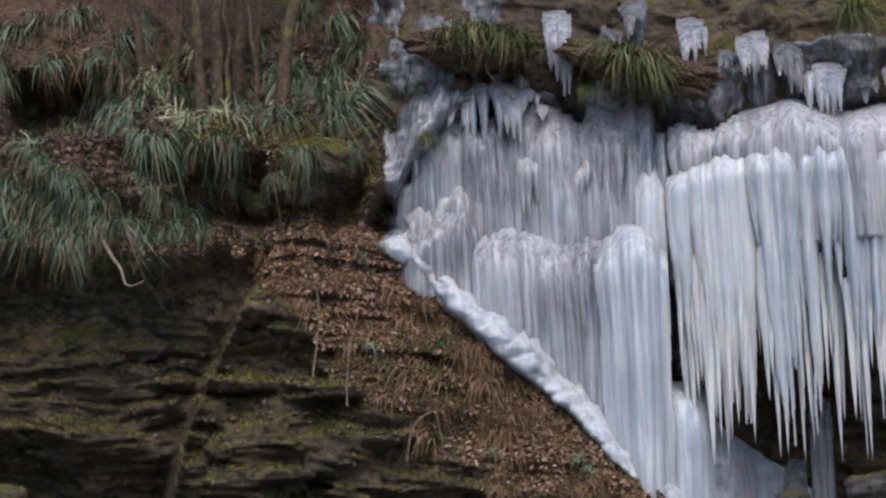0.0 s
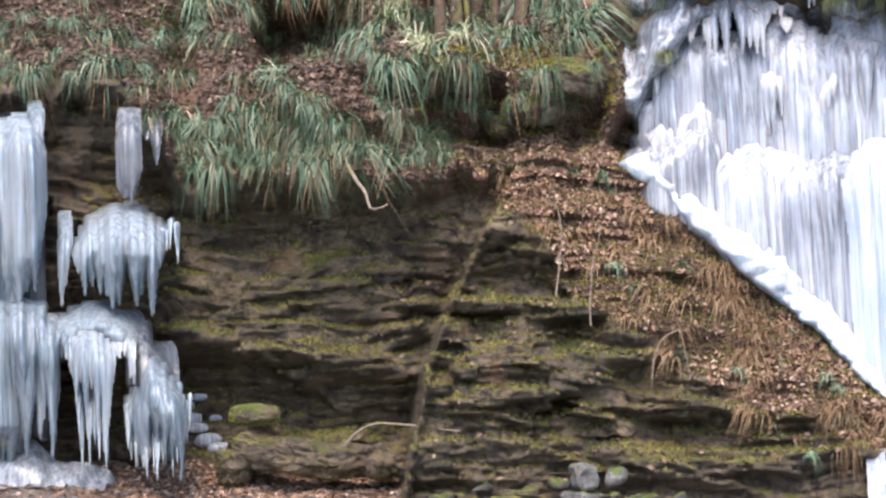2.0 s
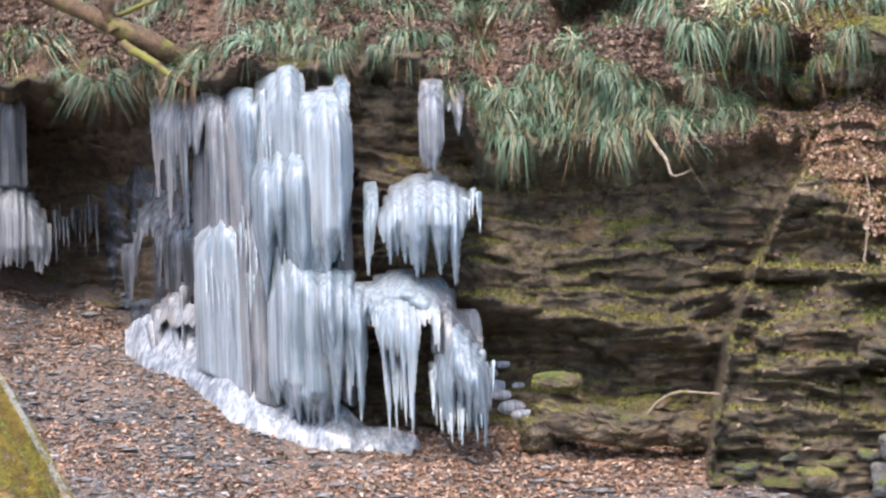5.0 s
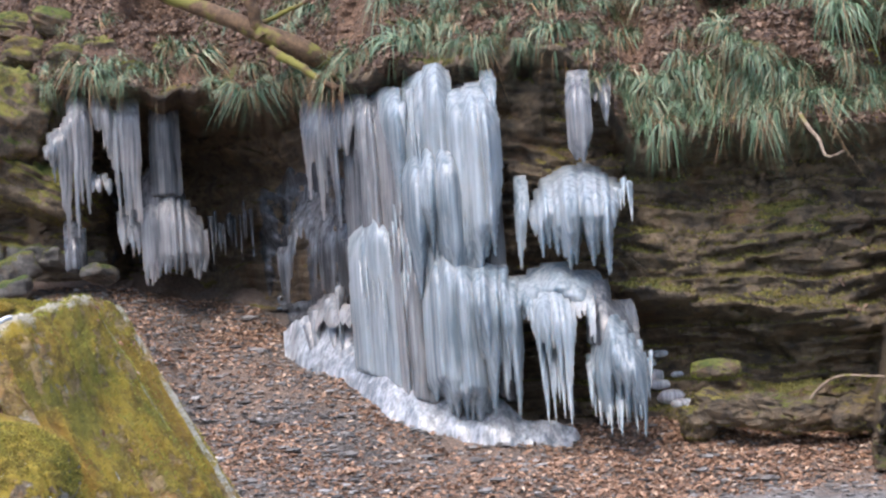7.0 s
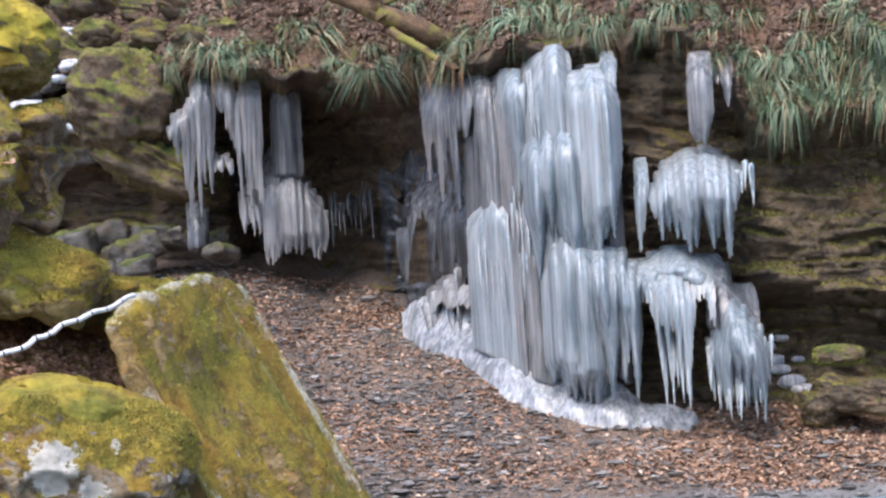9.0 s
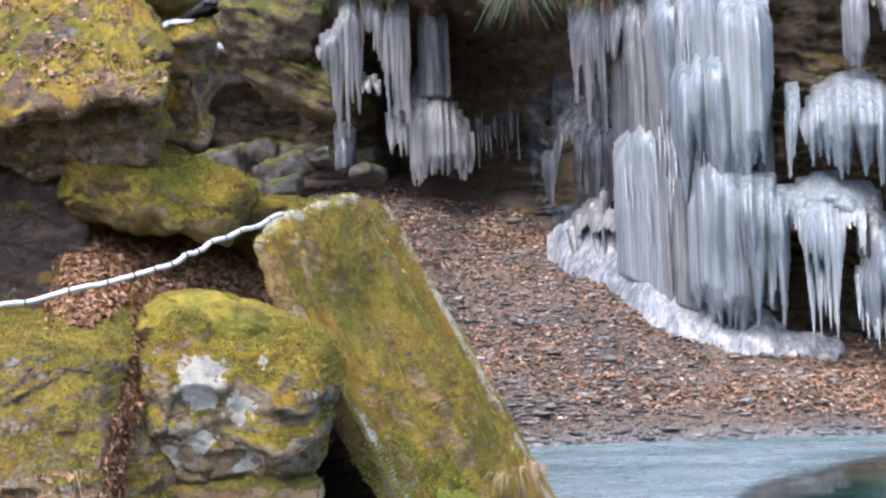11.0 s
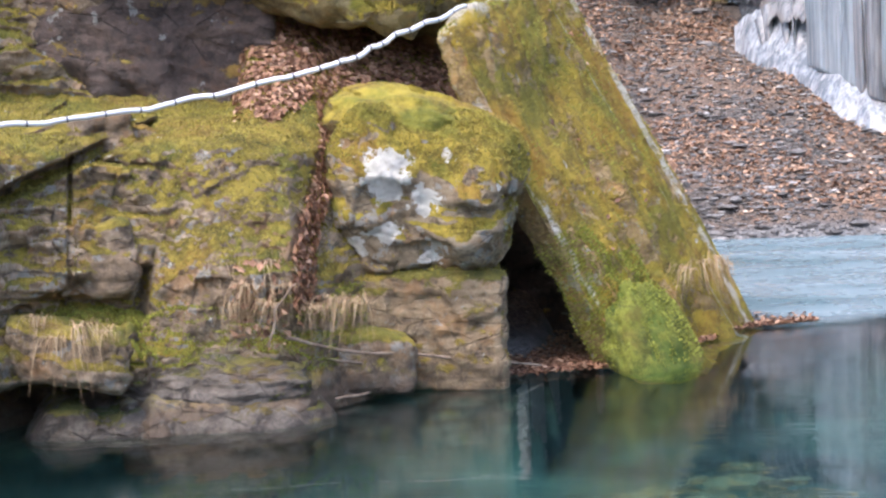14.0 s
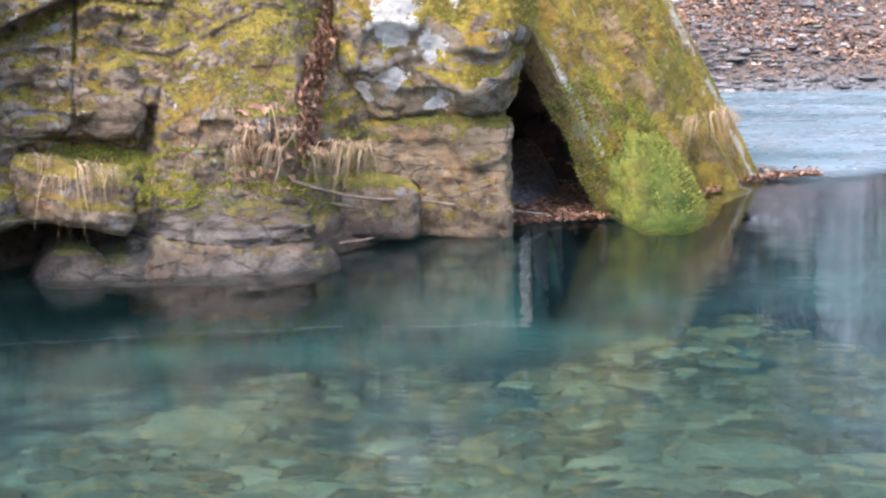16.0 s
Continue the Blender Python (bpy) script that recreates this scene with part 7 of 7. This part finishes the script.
def leaves_on(ob, count, seed, label, where):
    """Dead leaves lying on the upward faces of a rock."""
    rng = np.random.default_rng(seed)
    me = ob.data
    n = len(me.polygons)
    cen, nor, area = np.zeros(n * 3, np.float32), np.zeros(n * 3, np.float32), np.zeros(n, np.float32)
    me.polygons.foreach_get("center", cen)
    me.polygons.foreach_get("normal", nor)
    me.polygons.foreach_get("area", area)
    m = np.array(ob.matrix_basis)
    cen = cen.reshape(-1, 3) @ m[:3, :3].T + m[:3, 3]
    nor = nor.reshape(-1, 3) @ m[:3, :3].T
    w = area * ((nor[:, 2] > 0.35) & where(cen))
    pick = rng.choice(n, count, p=w / w.sum())
    strewn("leaf_litter", cen[pick] + nor[pick] * rng.uniform(0, 0.03, (count, 1)), nor[pick], 0.05, rng, RED_LEAF, label, "leaves")


leaves_on(rock_called("overhang_block"), 1300, 61, "heap of reddish leaves on an overhanging block", lambda c: fbm(c[:, 0] * 1.3, c[:, 1] * 1.3, c[:, 2], 2, 62) > -0.15)
leaves_on(rock_called("earth_mound"), 500, 71, "dead leaves on the earth mound", lambda c: c[:, 2] > 0)
leaves_on(rock_called("earth_mound.001"), 400, 72, "dead leaves on the earth mound", lambda c: c[:, 2] > 0)
leaves_on(rock_called("green_ledge"), 260, 63, "reddish leaves on a mossy shelf", lambda c: c[:, 0] < -3.2)
leaves_on(rock_called("leaning_slab"), 40, 64, "a few leaves caught on the leaning slab", lambda c: fbm(c[:, 0] * 2, c[:, 1] * 2, c[:, 2] * 2, 2, 65) > 0.1)


moss_on(rock_called("leaning_slab"), 48000, GOLD_MOSS, "golden moss on the leaning slab", -0.25, 0.2, 0.014, 2.0, 1)
moss_on(rock_called("leaning_slab"), 9000, GREEN_MOSS, "bright green moss patches on the slab", 0.55, 0.0, 0.015, 2.6, 2)
moss_on(rock_called("leaning_slab"), 26000, GREEN_MOSS, "bright green moss on the slab's swollen foot", -1.0, 0.0, 0.018, 2.6, 3, lambda c, nr: (c[:, 2] < 0.85 + 0.25 * fbm(c[:, 0] * 3, c[:, 1] * 3, c[:, 2] * 3, 2, 9)) & (c[:, 1] < 13.65))
moss_on(rock_called("moss_tongue"), 22000, GREEN_MOSS, "shaggy green moss", -1.5, 0.0, 0.02, 2.0, 50, None, rock_called("leaning_slab"))
moss_on(rock_called("outcrop"), 130000, GOLD_MOSS, "golden moss over the near rock bank", 0.30, 0.0, 0.015, 1.4, 4, lambda c, nr: (c[:, 1] < 15) & (c[:, 2] > 0.3) & (np.arctan2(c[:, 0], c[:, 1]) > -0.53))
moss_on(rock_called("outcrop"), 36000, GREEN_MOSS, "green moss near the waterline", 0.25, 0.0, 0.014, 1.6, 5, lambda c, nr: (c[:, 1] < 13) & (c[:, 2] < 0.8) & (c[:, 2] > 0.28) & (np.arctan2(c[:, 0], c[:, 1]) > -0.45))
moss_on(rock_called("lichen_boulder"), 42000, GOLD_MOSS, "golden moss on the lichened boulder", 0.3, 0.0, 0.015, 2.0, 6)
moss_on(rock_called("moss_lump"), 7000, GREEN_MOSS, "green moss on the swelling", 0.35, 0.0, 0.024, 2.0, 44)
moss_on(rock_called("ledge_block"), 4000, GOLD_MOSS, "golden moss on the ledge block", 0.6, 0.0, 0.022, 2.0, 7)
for k, nm in enumerate(("yellow_boulder", "green_boulder", "green_ledge", "moss_mantle", "moss_block", "overhang_block")):
    moss_on(rock_called(nm), 34000 if nm == "moss_mantle" else 20000, GOLD_MOSS, "thick moss on a rock of the outcrop", 0.25 if k < 4 else 0.6, 0.0, 0.017, 1.8, 8 + k)
for k in range(16):
    moss_on(rock_called("bank_boulder" if k == 0 else "bank_boulder.%03d" % k), 1800, CLIFF_MOSS if k % 3 else GOLD_MOSS, "moss on a boulder", 0.25, 0.0, 0.045, 1.2, 80 + k)
for k, nm in enumerate(("moss_crag", "moss_crag.001", "moss_cushion")):
    moss_on(rock_called(nm), 9000 if k < 2 else 2500, GREEN_MOSS if k == 2 else GOLD_MOSS, "moss on the far crag" if k < 2 else "pale moss", 0.3, 0.0, 0.05, 0.9, 20 + k)
for k in range(5):
    nm = "moss_hummock" if k == 0 else "moss_hummock.00%d" % k
    moss_on(rock_called(nm), 3000, CLIFF_MOSS, "moss on a hummock", 0.3, 0.0, 0.04, 1.2, 30 + k)
moss_on(rock_called("cliff"), 16000, CLIFF_MOSS, "moss patches on the leafy slope", 0.35, 0.0, 0.05, 0.6, 41, lambda c, nr: leaf_zone(np.degrees(np.arctan2(c[:, 0], c[:, 1])), c[:, 2]) > 0.4)
moss_on(rock_called("cliff"), 14000, GOLD_MOSS, "golden moss on the step of the bank", 0.2, 0.0, 0.05, 0.7, 42, lambda c, nr: (c[:, 2] > 5.9) & (c[:, 2] < 7.4) & (np.degrees(np.arctan2(c[:, 0], c[:, 1])) > 16.5) & (np.degrees(np.arctan2(c[:, 0], c[:, 1])) < 23.2))
moss_on(rock_called("cliff"), 34000, CLIFF_MOSS, "moss on the ledges of the cliff", 0.62, 0.0, 0.045, 0.8, 40, lambda c, nr: (c[:, 2] < lip_z(np.degrees(np.arctan2(c[:, 0], c[:, 1]))) + 0.3) & (c[:, 0] > 3.0) & (c[:, 0] < 13.5) & (c[:, 2] > 0.8))
